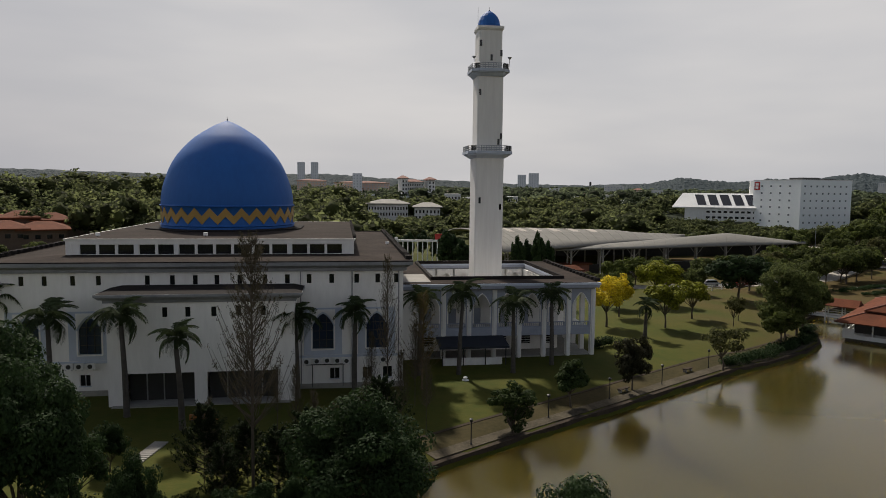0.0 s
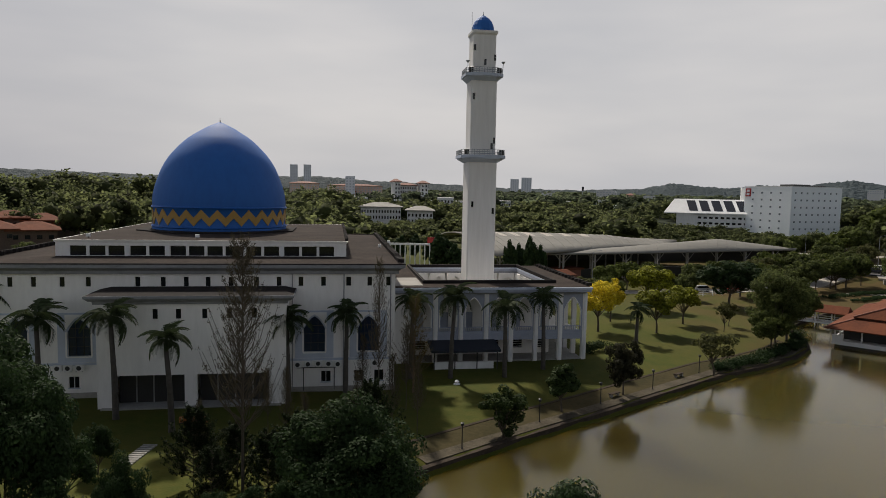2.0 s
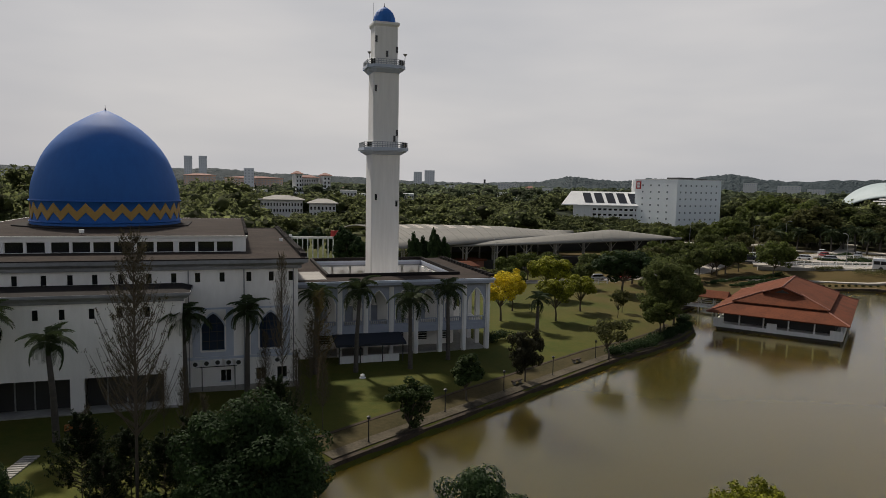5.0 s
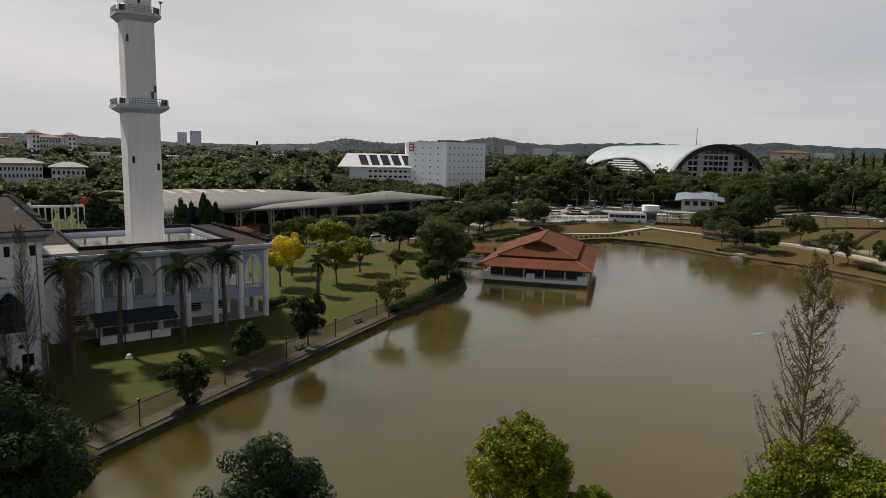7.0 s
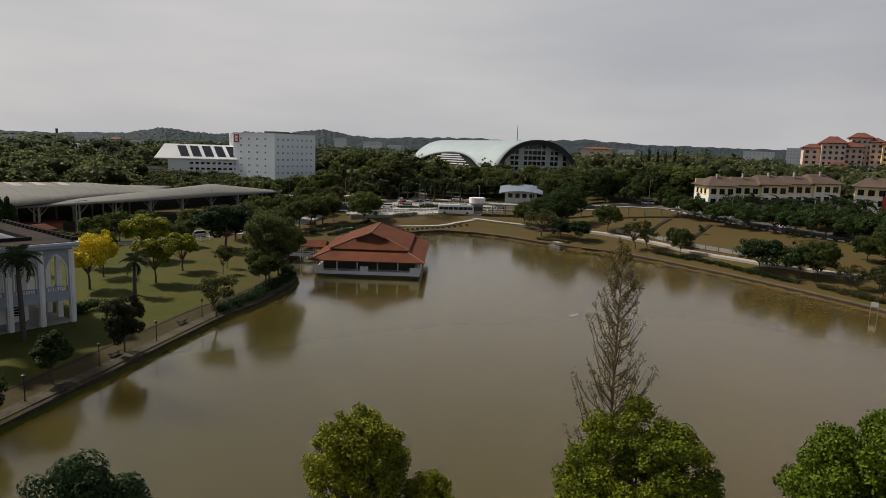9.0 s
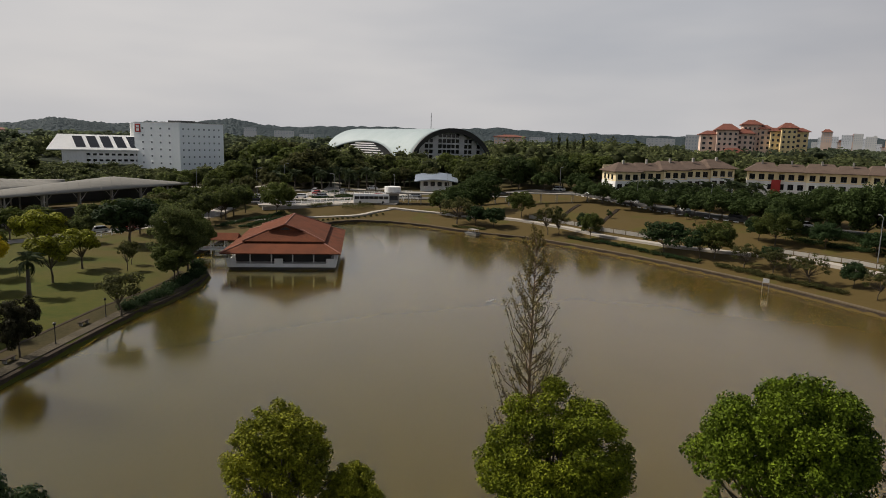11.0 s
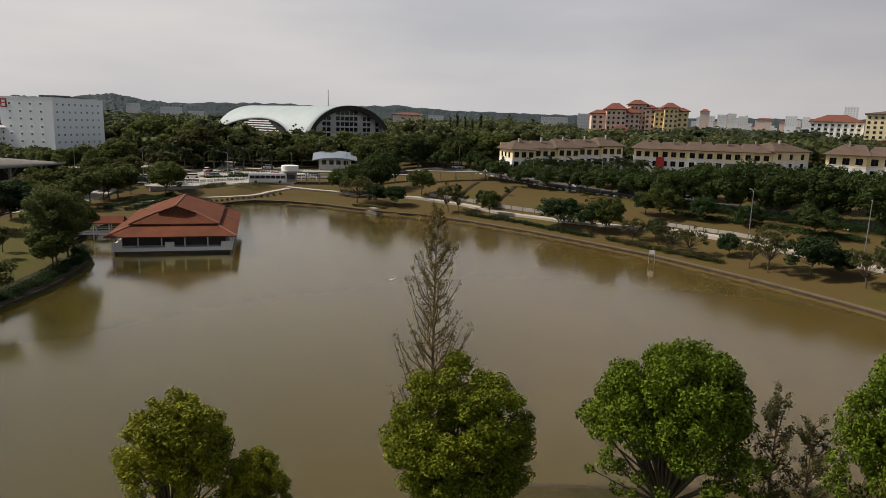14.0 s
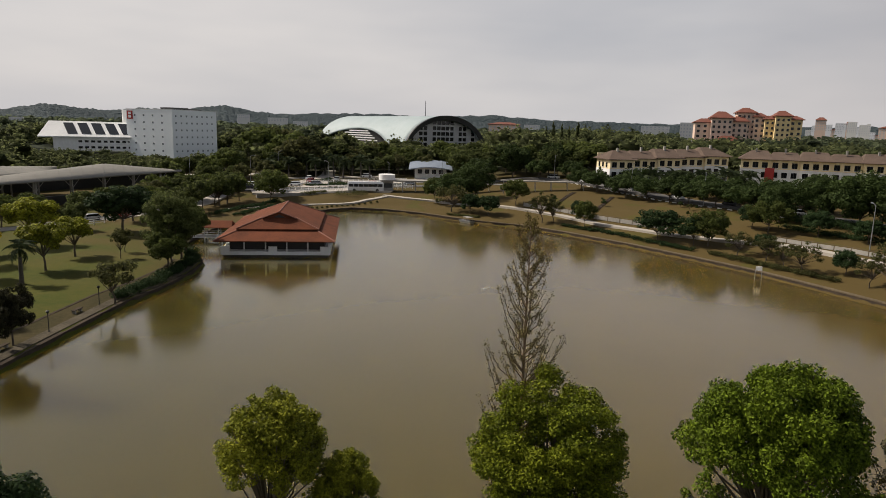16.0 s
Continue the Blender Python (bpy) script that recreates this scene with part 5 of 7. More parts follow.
hedge([(140, 176), (152, 168)], 1.4, .9, 10, "clipped hedge beside the turning area")
hedge([(126, 160.5), (133, 158.5)], 2.0, 1.2, 12, "rounded shrubs above the retaining wall", L_OLIVE)
for i in range(16):
    x, y = 112 + i * 1.75, 145.2 - (max(0, i - 7) ** 1.6) * .14
    s_ = new("shrub", quads_mesh("shrub", leaf_cloud(np.random.default_rng(300 + i), np.array([(0, 0, .25), (.2, .1, .2), (-.2, 0, .2)]), np.array([.35, .28, .28]), 260, .09), L_OLIVE))
    s_.matrix_basis = pose(x, y, ground_at(x, y))
    tagged(s_, "small low shrub planted along the north shore", "shrub", "shrubs on the north shore")

for i, (p_, q_) in enumerate((((138, 166), (146, 163.5)), ((150, 175), (158, 171.5)), ((160, 164), (168, 160)), ((126, 176), (134, 172)))):
    hedge([p_, q_], 1.5, .8, 60 + i, "low clipped planting strip on the plaza", L_OLIVE if i % 2 else L_DARK)

# ---- roads and paths ----


def road(path, width, material, name, label, lift=.07):
    return tagged(new(name, ribbon(path, width, lift).mesh(name, material)), label, "road", kind="structure")


road([(96, 153), (108, 152.6), (120.4, 150.4), (130.7, 146.4), (136.5, 144.6), (145, 143.6)], 1.9, M_PALE, "pavement_shore", "pale footpath along the north shore")
road([(144.6, 145), (145.6, 142.5), (147.9, 136.5), (151.2, 130.5), (152, 118), (151.5, 106), (150.8, 96), (150, 87), (146, 74), (143.8, 63.5), (141.6, 54.7), (141, 45), (139.4, 29), (133.4, 17.3), (128.7, 8.6), (120, -6)], 2.4, M_PALE, "pavement_far_bank", "pale footpath along the far bank")
road([(96, 190), (112, 182), (128, 172), (146, 166), (164, 160), (180, 146), (196, 128), (197, 110), (192, 94), (184, 78), (177, 61), (172.5, 45), (166, 27), (158.5, 9.5), (151.5, -2), (142, -20)], 6.4, M_ASPHALT, "road_far_bank", "grey asphalt road with kerb behind the lake")
road([(150, 190), (160, 180), (172, 172), (184, 160)], 6.5, M_PALE, "road_plaza", "pale paved turning area behind the lake")
road([(112, 190), (126, 181), (140, 174), (156, 170), (172, 163)], 9.0, M_PALE, "pavement_plaza", "pale paved forecourt beside the lakeside road", .12)
road([(116, 172), (127, 165.5), (137, 161.2), (148, 160), (158, 163)], 8.0, M_PALE, "road_coach_bay", "pale paved coach bay above the lake", .16)
road([(120, 184), (130, 181.5), (140, 184), (149, 187), (157.5, 190), (169, 199.6), (182, 214)], 5.0, M_PALE, "road_loop", "pale drive curving round the plaza planting", .2)
road([(156, 188), (151.5, 181), (149.5, 174), (149, 166), (148, 156), (152, 148)], 5.5, M_PALE, "road_drop_off", "pale drop-off lane beside the coach bay", .24)
road([(108, 236), (118.5, 228.6), (128, 222), (140, 217.5), (150, 216)], 5.0, M_PALE, "road_back", "pale lane behind the station canopy", .12)
hedge([(149.5, 184.5), (154, 183), (158, 186)], 2.2, 1.0, 91, "dark clipped hedge on the plaza island")
hedge([(153.5, 180), (153, 172)], 2.0, .9, 92, "dark clipped hedge on the plaza island")
road([(140, 205), (152, 198), (170, 190), (186, 182)], 6.0, M_PALE, "road_station", "pale access road by the station")
road([(40, 150), (56, 152), (72, 156), (90, 164), (108, 174)], 5.0, M_PALE, "road_canopy", "paved access lane beside the canopy")
for k, (p, q) in enumerate((((158.9, 92.8), (176.5, 97.4)), ((156.5, 79.4), (175.2, 84.4)))):
    n = 26
    st = thing("garden_stairs", pose(0, 0, 0), "flight of concrete garden steps on the grassy bank", "stairs")
    for i in range(n):
        a, b = i / n, (i + 1) / n
        x0, y0, x1, y1 = p[0] + (q[0] - p[0]) * a, p[1] + (q[1] - p[1]) * a, p[0] + (q[0] - p[0]) * b, p[1] + (q[1] - p[1]) * b
        d = Vector((x1 - x0, y1 - y0, 0)).normalized()
        nx_, ny_ = -d.y * .55, d.x * .55
        z = ground_at((x0 + x1) / 2, (y0 + y1) / 2)
        part("step", Shape().prism([(x0 - nx_, y0 - ny_), (x1 - nx_, y1 - ny_), (x1 + nx_, y1 + ny_), (x0 + nx_, y0 + ny_)][::1], z - .3, z + .16), M_EDGE, st)


def fence(path, high, label, step=2.2, material=M_WHITE, panel=False):
    """A post-and-rail fence that follows the ground."""
    f = thing("fence", pose(0, 0, 0), label, "fence")
    pts = dense(path, step)
    zs = [ground_at(x, y) for x, y in pts]
    for (x, y), z in zip(pts, zs):
        part("post", Shape().box(x - .08, x + .08, y - .08, y + .08, z - .3, z + high + .05), material, f)
    for i in range(len(pts) - 1):
        (x0, y0), (x1, y1) = pts[i], pts[i + 1]
        for k in ((.3, .65, 1.0) if not panel else (1.0,)):
            part("rail", Shape().tube([(x0, y0, zs[i] + high * k), (x1, y1, zs[i + 1] + high * k)], [.05, .05], 4), material, f)
        if panel:
            d = Vector((y0 - y1, x1 - x0, 0)).normalized() * .04
            part("panel", Shape().add([(x0 + d.x, y0 + d.y, zs[i] + .1), (x1 + d.x, y1 + d.y, zs[i + 1] + .1), (x1 + d.x, y1 + d.y, zs[i + 1] + high * .8), (x0 + d.x, y0 + d.y, zs[i] + high * .8),
                                       (x0 - d.x, y0 - d.y, zs[i] + .1), (x1 - d.x, y1 - d.y, zs[i + 1] + .1), (x1 - d.x, y1 - d.y, zs[i + 1] + high * .8), (x0 - d.x, y0 - d.y, zs[i] + high * .8)],
                                      [(0, 1, 2, 3), (7, 6, 5, 4), (3, 2, 6, 7)]), M_CONC, f)
    return f


fence([(122, 163), (130, 161.5), (140, 158), (152, 156), (163, 150)], 1.2, "white post-and-rail fence along the lakeside road")
fence([(153.5, 100), (152.8, 88), (149.5, 76), (147.2, 65.5), (145, 56)], 1.3, "pale weathered panelled balustrade along the far bank path", 3.0, M_SANDEDGE, panel=True)
fence([(142.5, 34), (137, 19.5), (131, 8), (124, -4)], 1.1, "pale weathered balustrade along the far bank path", 3.0, M_SANDEDGE, panel=True)
fence([(118, 172), (128, 166.5), (140, 163), (152, 160.5), (166, 155.5)], 1.3, "white railing along the plaza", 1.8)
fence([(136, 182), (150, 177), (164, 172), (176, 165)], 1.3, "white railing behind the plaza", 1.8)
fence([(50, 148), (60, 146.5), (70, 150)], 1.2, "white rail fence beside the access lane")
rw = new("retaining_wall", Shape().prism([(113, 165), (141, 154.5), (141.3, 155.3), (113.3, 165.8)], -2, 2.1).mesh("retaining_wall", M_CONC))
tagged(rw, "grey concrete retaining wall below the lakeside road", "wall", kind="structure")
# white edge kerb stones of the upper road
kerb = thing("kerb", pose(0, 0, 0), "black and white painted kerb of the far road", "kerb", kind="structure")
kp = dense([(192.5, 108), (187.5, 93), (179.6, 79), (172.4, 62), (168, 46), (161.3, 28), (153.9, 10.8), (147.2, 0.6)], 1.3)
for i, ((x0, y0), (x1, y1)) in enumerate(zip(kp, kp[1:])):
    if i % 2 == 0:
        d = Vector((y0 - y1, x1 - x0, 0)).normalized() * .1
        z = max(ground_at(x0, y0), ground_at(x1, y1), ground_at(x0 + 6 * -d.x, y0 + 6 * -d.y))
        part("kerbstone", Shape().prism([(x0 - d.x, y0 - d.y), (x1 - d.x, y1 - d.y), (x1 + d.x, y1 + d.y), (x0 + d.x, y0 + d.y)], z - .2, z + .2), M_WHITE, kerb)

# ---- lamps, benches, small things ----


def lamp_post(x, y, h=2.4, name="garden_lamp", label="black garden lamp post with a round cap", material=M_DARK):
    t = thing(name, pose(x, y, ground_at(x, y)), label, "lamp", "lamps along the lake path")
    part("pole", Shape().lathe([(.1, -.3), (.1, .15), (.05, .2), (.045, h - .3)], 8), material, t)
    part("lantern", Shape().lathe([(.07, h - .3), (.15, h - .22), (.15, h - .06), (.2, h - .03), (.03, h + .06)], 10), M_DARK, t)
    return t


for x, y in ((2.8, 57.6), (10.8, 64.7), (18.4, 70.8), (26.0, 76.6), (34.4, 84.0)):
    lamp_post(x, y)


def street_lamp(x, y, h=8.0, turn=0):
    t = thing("street_lamp", pose(x, y, ground_at(x, y), 0, 0, turn), "tall grey street lamp with a short arm", "street lamp", "street lamps round the lake")
    part("pole", Shape().lathe([(.12, -.3), (.1, 1), (.06, h)], 8), M_STEEL, t)
    part("arm", Shape().tube([(0, 0, h - .1), (.5, 0, h + .25), (1.4, 0, h + .35)], [.05, .04, .035], 5), M_STEEL, t)
    part("lamp_head", Shape().box(1.2, 1.9, -.14, .14, h + .28, h + .42), M_STEEL, t)


for x, y, h, a in ((172, 58, 8, 20), (139, 17, 8, 30), (186, 84, 8, 10), (160, 158, 8, 60), (178, 150, 8, 60), (144, 170, 8, 90), (150, 205, 9, 0), (128, 190, 9, 0), (110, 196, 9, 0), (36, 150, 9, 0), (196, 116, 8, 10), (130, -2, 8, 0)):
    street_lamp(x, y, h, a)


def bench(x, y, turn, label="concrete park bench facing the lake"):
    t = thing("park_bench", pose(x, y, ground_at(x, y), 0, 0, turn), label, "bench", "benches by the lake path")
    part("seat", Shape().box(-.85, .85, -.25, .25, .4, .48), M_EDGE, t)
    for s in (-.6, .6):
        part("leg", Shape().box(s - .08, s + .08, -.2, .2, -.1, .4), M_CONC, t)


for x, y, a in ((20.6, 73.4, 40), (31.0, 82.0, 38)):
    bench(x, y, a)
stone = thing("garden_sculpture", pose(2.9, 75.0, ground_at(2.9, 75)), "small pale stone ornament on the lawn", "ornament")
part("ornament", Shape().lathe([(.45, -.1), (.35, .1), (.12, .2), (.3, .35), (.05, .5)], 10), M_WHITE, stone)
sign = thing("lake_sign", pose(*polar(75.9, 122.5), 0, 0, 0, -76), "small white sign board on the far lake edge", "sign")
part("board", Shape().box(-.5, .5, -.05, .05, .1, .8), M_WHITE, sign)
for s in (-.5, .5):
    part("leg", Shape().box(s - .05, s + .05, -.04, .04, -1.6, .2), M_STEEL, sign)
fl = thing("lake_float", pose(79.6, 57.9, WATER) @ Matrix.Scale(.6, 4), "small pale floating frame on the water", "float")
for s in (-.7, 0, .7):
    part("pontoon", Shape().tube([(s - .9, -.35, .05), (s + .9, .35, .05)], [.09, .09], 6), M_WHITE, fl)
part("crossbar", Shape().tube([(-1.6, .2, .12), (1.6, -.2, .12)], [.06, .06], 6), M_WHITE, fl)
boat = thing("moored_boat", pose(134.4, 104.3, WATER, 0, 0, 80), "small grey boat moored at the far shore", "boat")
part("hull", Shape().frustum((-1.7, 1.9, -.6, .6), (-2.0, 2.5, -.85, .85), -.2, .6), M_STEEL, boat)
part("bench", Shape().box(-.3, .1, -.7, .7, .5, .68), M_CONC, boat)
part("canopy", Shape().box(-1.4, 1.0, -.8, .8, 1.5, 1.58), M_CONC, boat)
for x in (-1.3, .9):
    for y in (-.7, .7):
        part("post", Shape().box(x - .03, x + .03, y - .03, y + .03, .5, 1.5), M_STEEL, boat)
slab = thing("stepping_slabs", pose(-24.0, 55.8, 0), "row of pale concrete stepping slabs in the grass", "path")
for i in range(10):
    part("slab", Shape().box(-.6 - i * .03, .6 - i * .03, -i * .44 - .14, -i * .44 + .14, -.2, ground_at(-24, 55.8 - i * .44) + .1), M_CONC, slab)
crate = thing("orange_barrier", pose(-22.3, 61.5, ground_at(-22.3, 61.5), 0, 0, 5), "low orange plastic barrier by a palm", "barrier")
part("panel", Shape().box(-1.3, 1.3, -.15, .15, .05, .55), mat("orange_plastic", (.45, .16, .04), .5), crate)
for s in (-1, 1):
    part("foot", Shape().box(s - .15, s + .15, -.3, .3, -.1, .08), M_DARK, crate)
# condensers on the mosque wall
for x, z in ((-10.5, 2.75), (-9.4, 2.8), (-8.3, 2.85), (-7.2, 2.8), (-6.2, 2.75), (-34.6, 2.9), (-33.6, 2.9), (-32.5, 2.9), (-2.2, 2.8)):
    ac = thing("air_conditioner", MOSQUE @ pose(x, -.38, z), "white outdoor air-conditioning unit on the mosque wall", "air conditioner", "condensers on the wall")
    part("casing", Shape().box(-.42, .42, -.16, .16, 0, .62), M_WHITE, ac)
    part("fan_grille", Shape().add([(.12 + .24 * math.cos(a) - .15, -.175, .31 + .24 * math.sin(a)) for a in np.linspace(0, 6.28, 15)[:-1]], [tuple(range(14))]), M_DARK, ac)
    for s in (-.3, .3):
        part("bracket", Shape().box(s - .03, s + .03, -.16, .37, -.06, 0), M_STEEL, ac)
for x in (-33.5, -22.0, -.6, 1.2):
    fl_ = thing("floodlight", MOSQUE @ pose(x, 6.0 if x < -1 else 20 + x * 4, 16.25 if x < -1 else 14.3), "small white floodlight on the mosque roof", "floodlight")
    part("housing", Shape().box(-.22, .22, -.15, .15, .1, .45), M_WHITE, fl_)
    part("bracket", Shape().box(-.04, .04, -.04, .04, -.06, .1), M_DARK, fl_)

# ---- vehicles ----
CAR_PAINTS = [mat(n, c, .3, .2, amount=.1) for n, c in (("white_car_paint", (.75, .75, .75)), ("silver_car_paint", (.4, .41, .42)), ("dark_car_paint", (.04, .04, .05)), ("red_car_paint", (.35, .03, .03)))]
WHEEL = Shape().lathe([(.2, -.09), (.31, -.09), (.31, .09), (.2, .09)], 14).mesh("wheel", M_DARK)
CAR_BODY = [Shape().frustum((-2.1, 2.1, -.82, .82), (-2.05, 2.05, -.85, .85), .28, .6).frustum((-2.05, 2.05, -.85, .85), (-1.9, 1.95, -.78, .78), .6, .92)
            .frustum((-1.0, 1.45, -.7, .7), (-.9, 1.3, -.62, .62), 1.36, 1.46).mesh("body", p) for p in CAR_PAINTS]
CAR_GLASS = Shape().frustum((-1.5, 1.75, -.76, .76), (-.95, 1.4, -.64, .64), .92, 1.4).mesh("window", M_GLASS)


def car(x, y, turn, paint, z=None):
    n = ("white", "silver", "dark", "red")[paint]
    t = thing("parked_car", pose(x, y, (ground_at(x, y) if z is None else z) + .08, 0, 0, turn), n + " parked saloon car beside the road", "car", "cars round the lake")
    part("body", CAR_BODY[paint], None, t)
    part("window", CAR_GLASS, None, t)
    for a in (-1.3, 1.3):
        for b in (-.78, .78):
            part("wheel", WHEEL, None, t).matrix_basis = pose(a, b, .31, 90)


for i, (x, y, a) in enumerate([(196, 104, 70), (187.5, 85, 62), (180, 68, 66), (174.5, 52, 70), (169.6, 36, 68), (160, 166, -20), (170, 158, -35), (152, 190, 40), (158, 182, 40),
                               (176, 186, -20), (120, 180, -25), (106, 186, -25), (70, 154, 15), (62, 153, 8), (199, 118, 85), (143.5, 176, -25), (137, 178.5, -28), (130, 181, -30), (124, 184, -32), (148, 184, 30)]):
    car(x, y, a, (0, 1, 0, 2, 0, 3, 1)[i % 7])


def bus(x, y, turn):
    t = thing("coach_bus", pose(x, y, ground_at(x, y) + .1, 0, 0, turn), "white coach bus with dark windows parked on the road", "bus")
    part("body", Shape().frustum((-5.6, 5.6, -1.2, 1.2), (-5.6, 5.6, -1.25, 1.25), .35, 1.5).box(-5.6, 5.6, -1.19, 1.19, 1.5, 2.5)
         .frustum((-5.6, 5.6, -1.25, 1.25), (-5.4, 5.4, -1.1, 1.1), 2.5, 3.1), CAR_PAINTS[0].copy(), t)
    for i in range(7):
        for sd in (-1.22, 1.19):
            part("window", Shape().box(-5.3 + i * 1.52, -3.9 + i * 1.52, sd, sd + .03, 1.55, 2.45), M_GLASS, t)
    for a in (-3.6, 3.6):
        for b in (-1.1, 1.1):
            w = part("wheel", WHEEL, None, t)
            w.matrix_basis = pose(a, b, .48, 90) @ Matrix.Diagonal((1.5, 1.5, 1.5, 1))
    part("windscreen", Shape().box(5.58, 5.64, -1.05, 1.05, 1.3, 2.5), M_GLASS, t)


bus(145.6, 154.0, -40)

# ---- station canopies ----


def canopy(name, front, back, zf, zc, zb, label, stripes=0):
    """A vaulted metal roof between a front and a back edge, on columns."""
    t = thing(name, pose(0, 0, 0), label, "canopy")
    n, m = 28, 10
    f = np.array(front, float)
    b = np.array(back, float)
    ks = np.linspace(0, 1, n + 1)
    pick = lambda arr, s: np.array([np.interp(s, np.linspace(0, 1, len(arr)), arr[:, k]) for k in range(2)])
    s, v, q = Shape(), [], []
    for lay in (0, -.35):
        for i in ks:
            F, B = pick(f, i), pick(b, i)
            for j in range(m + 1):
                u = j / m
                p = F + (B - F) * u
                crest = np.interp(i, np.linspace(0, 1, len(zc)), zc)
                lo = np.interp(i, np.linspace(0, 1, len(zf)), zf)
                z = lo + (zb - lo) * u + (crest - max(lo, zb)) * math.sin(math.pi * u) ** .8
                v.append((p[0], p[1], z + lay))
    w, o = m + 1, (n + 1) * (m + 1)
    for i in range(n):
        for j in range(m):
            a = i * w + j
            q += [(a, a + w, a + w + 1, a + 1), (o + a, o + a + 1, o + a + w + 1, o + a + w)]
        q += [(i * w, o + i * w, o + (i + 1) * w, (i + 1) * w), (i * w + m, (i + 1) * w + m, o + (i + 1) * w + m, o + i * w + m)]
    for j in range(m):
        q += [(j, j + 1, o + j + 1, o + j), (n * w + j, o + n * w + j, o + n * w + j + 1, n * w + j + 1)]
    part("roof", s.add(v, q), M_METALROOF, t, smooth=True)
    for k in range(stripes):
        i0 = .1 + k * .075
        st = Shape()
        rows = []
        for j in range(4, m + 1):
            for i in (i0, i0 + .03):
                F, B = pick(f, i), pick(b, i)
                u = j / m
                p = F + (B - F) * u
                crest, lo = np.interp(i, np.linspace(0, 1, len(zc)), zc), np.interp(i, np.linspace(0, 1, len(zf)), zf)
                rows.append((p[0], p[1], lo + (zb - lo) * u + (crest - max(lo, zb)) * math.sin(math.pi * u) ** .8 + .05))
        st.add(rows, [(2 * k2, 2 * k2 + 1, 2 * k2 + 3, 2 * k2 + 2) for k2 in range(m - 4)])
        part("skylight_strip", st, M_PALE, t)
    for i in np.linspace(.02, .98, 25):
        rib = []
        for j in range(m + 1):
            F, B = pick(f, i), pick(b, i)
            u = j / m
            p = F + (B - F) * u
            crest, lo = np.interp(i, np.linspace(0, 1, len(zc)), zc), np.interp(i, np.linspace(0, 1, len(zf)), zf)
            rib.append((p[0], p[1], lo + (zb - lo) * u + (crest - max(lo, zb)) * math.sin(math.pi * u) ** .8 + .04))
        part("roof_seam", Shape().tube(rib, [.035] * len(rib), 4), M_METALROOF, t)
    for i in np.linspace(.06, .9, 8):
        for u in (.08, .5):
            p = pick(f, i) + (pick(b, i) - pick(f, i)) * u
            z = ground_at(*p)
            top = np.interp(i, np.linspace(0, 1, len(zf)), zf) - .2
            part("column", Shape().tube([(p[0], p[1], z - .3), (p[0], p[1], top)], [.25, .2], 8), M_CONC, t)
            if u < .2:
                for sd in (-2.2, 2.2):
                    part("brace", Shape().tube([(p[0], p[1], top - 2.4), (p[0] + sd, p[1] + sd * .4, top)], [.09, .09], 5), M_CONC, t)
    return t


canopy("station_roof", [(14, 150), (27.5, 160.7), (50, 180), (72.6, 198)], [(2, 208), (24, 214), (52, 210), (73, 200)], [8, 8, 8, 8], [11.4, 11.2, 10.6, 8.2], 9.0,
       "large pale grey curved metal station roof on concrete columns", 7)
canopy("platform_canopy", [(28, 163.5), (52, 171.5), (78, 181), (104.8, 192)], [(26, 166), (54, 184), (86, 202), (106, 193.5)], [7.3, 7.3, 7.4, 7.4], [7.5, 8.6, 10.1, 7.6], 7.6,
       "long pale leaf-shaped metal canopy over the platforms")
hall_in = thing("ticket_kiosk", pose(33, 168, ground_at(33, 168), 0, 0, 30), "small brown brick kiosk under the canopy", "kiosk")
part("wall", Shape().box(-4, 4, -2, 2, 0, 3.2), M_RIDGE, hall_in)
part("roof", Shape().box(-4.5, 4.5, -2.6, 2.6, 3.2, 3.6), M_TILE, hall_in)
part("door", Shape().box(-1, .2, -2.06, -2.0, 0, 2.1), M_DARK, hall_in)
shed = thing("brown_shelter", pose(27.5, 147.5, ground_at(27, 147), 0, 0, 20), "open shelter with a brown tiled roof", "shelter")
part("roof", hip(Shape(), (-3.6, 3.6, -2.4, 2.4), (-2.6, 2.6, -.3, .3), 4.4, 5.3), M_TILE, shed)
for x in (-3, 3):
    for y in (-1.9, 1.9):
        part("post", Shape().box(x - .15, x + .15, y - .15, y + .15, -.2, 4.4), M_CONC, shed)
# Dark walls added below the canopies in place of the shade under them.
plat = thing("canopy_shade_walls", pose(0, 0, 0), "dark walls added under the canopy to stand for its shade", "railing")
part("low_wall", Shape().prism([(36, 172), (100, 196), (99.6, 196.8), (35.6, 172.8)], 0, 2.6), M_DARK, plat)
part("shade_screen", Shape().prism([(24, 204), (76, 204), (104, 198), (104, 199), (76, 205), (24, 205)], 0, 7.0), M_DARK, plat)
pg = thing("pergola", pose(*polar(-2.1, 172), 3.0, 0, 0, 2), "white pergola colonnade with a red sign panel", "pergola")
part("beam", Shape().box(-5.3, 5.3, -.3, .3, 5.2, 5.7), M_WHITE, pg)
for i in range(9):
    part("post", Shape().box(-5.1 + i * 1.27, -4.8 + i * 1.27, -.15, .15, -4, 5.2), M_WHITE, pg)
part("sign_panel", Shape().box(4.6, 8.0, 1.0, 1.2, 5.0, 7.2), M_RED, pg)

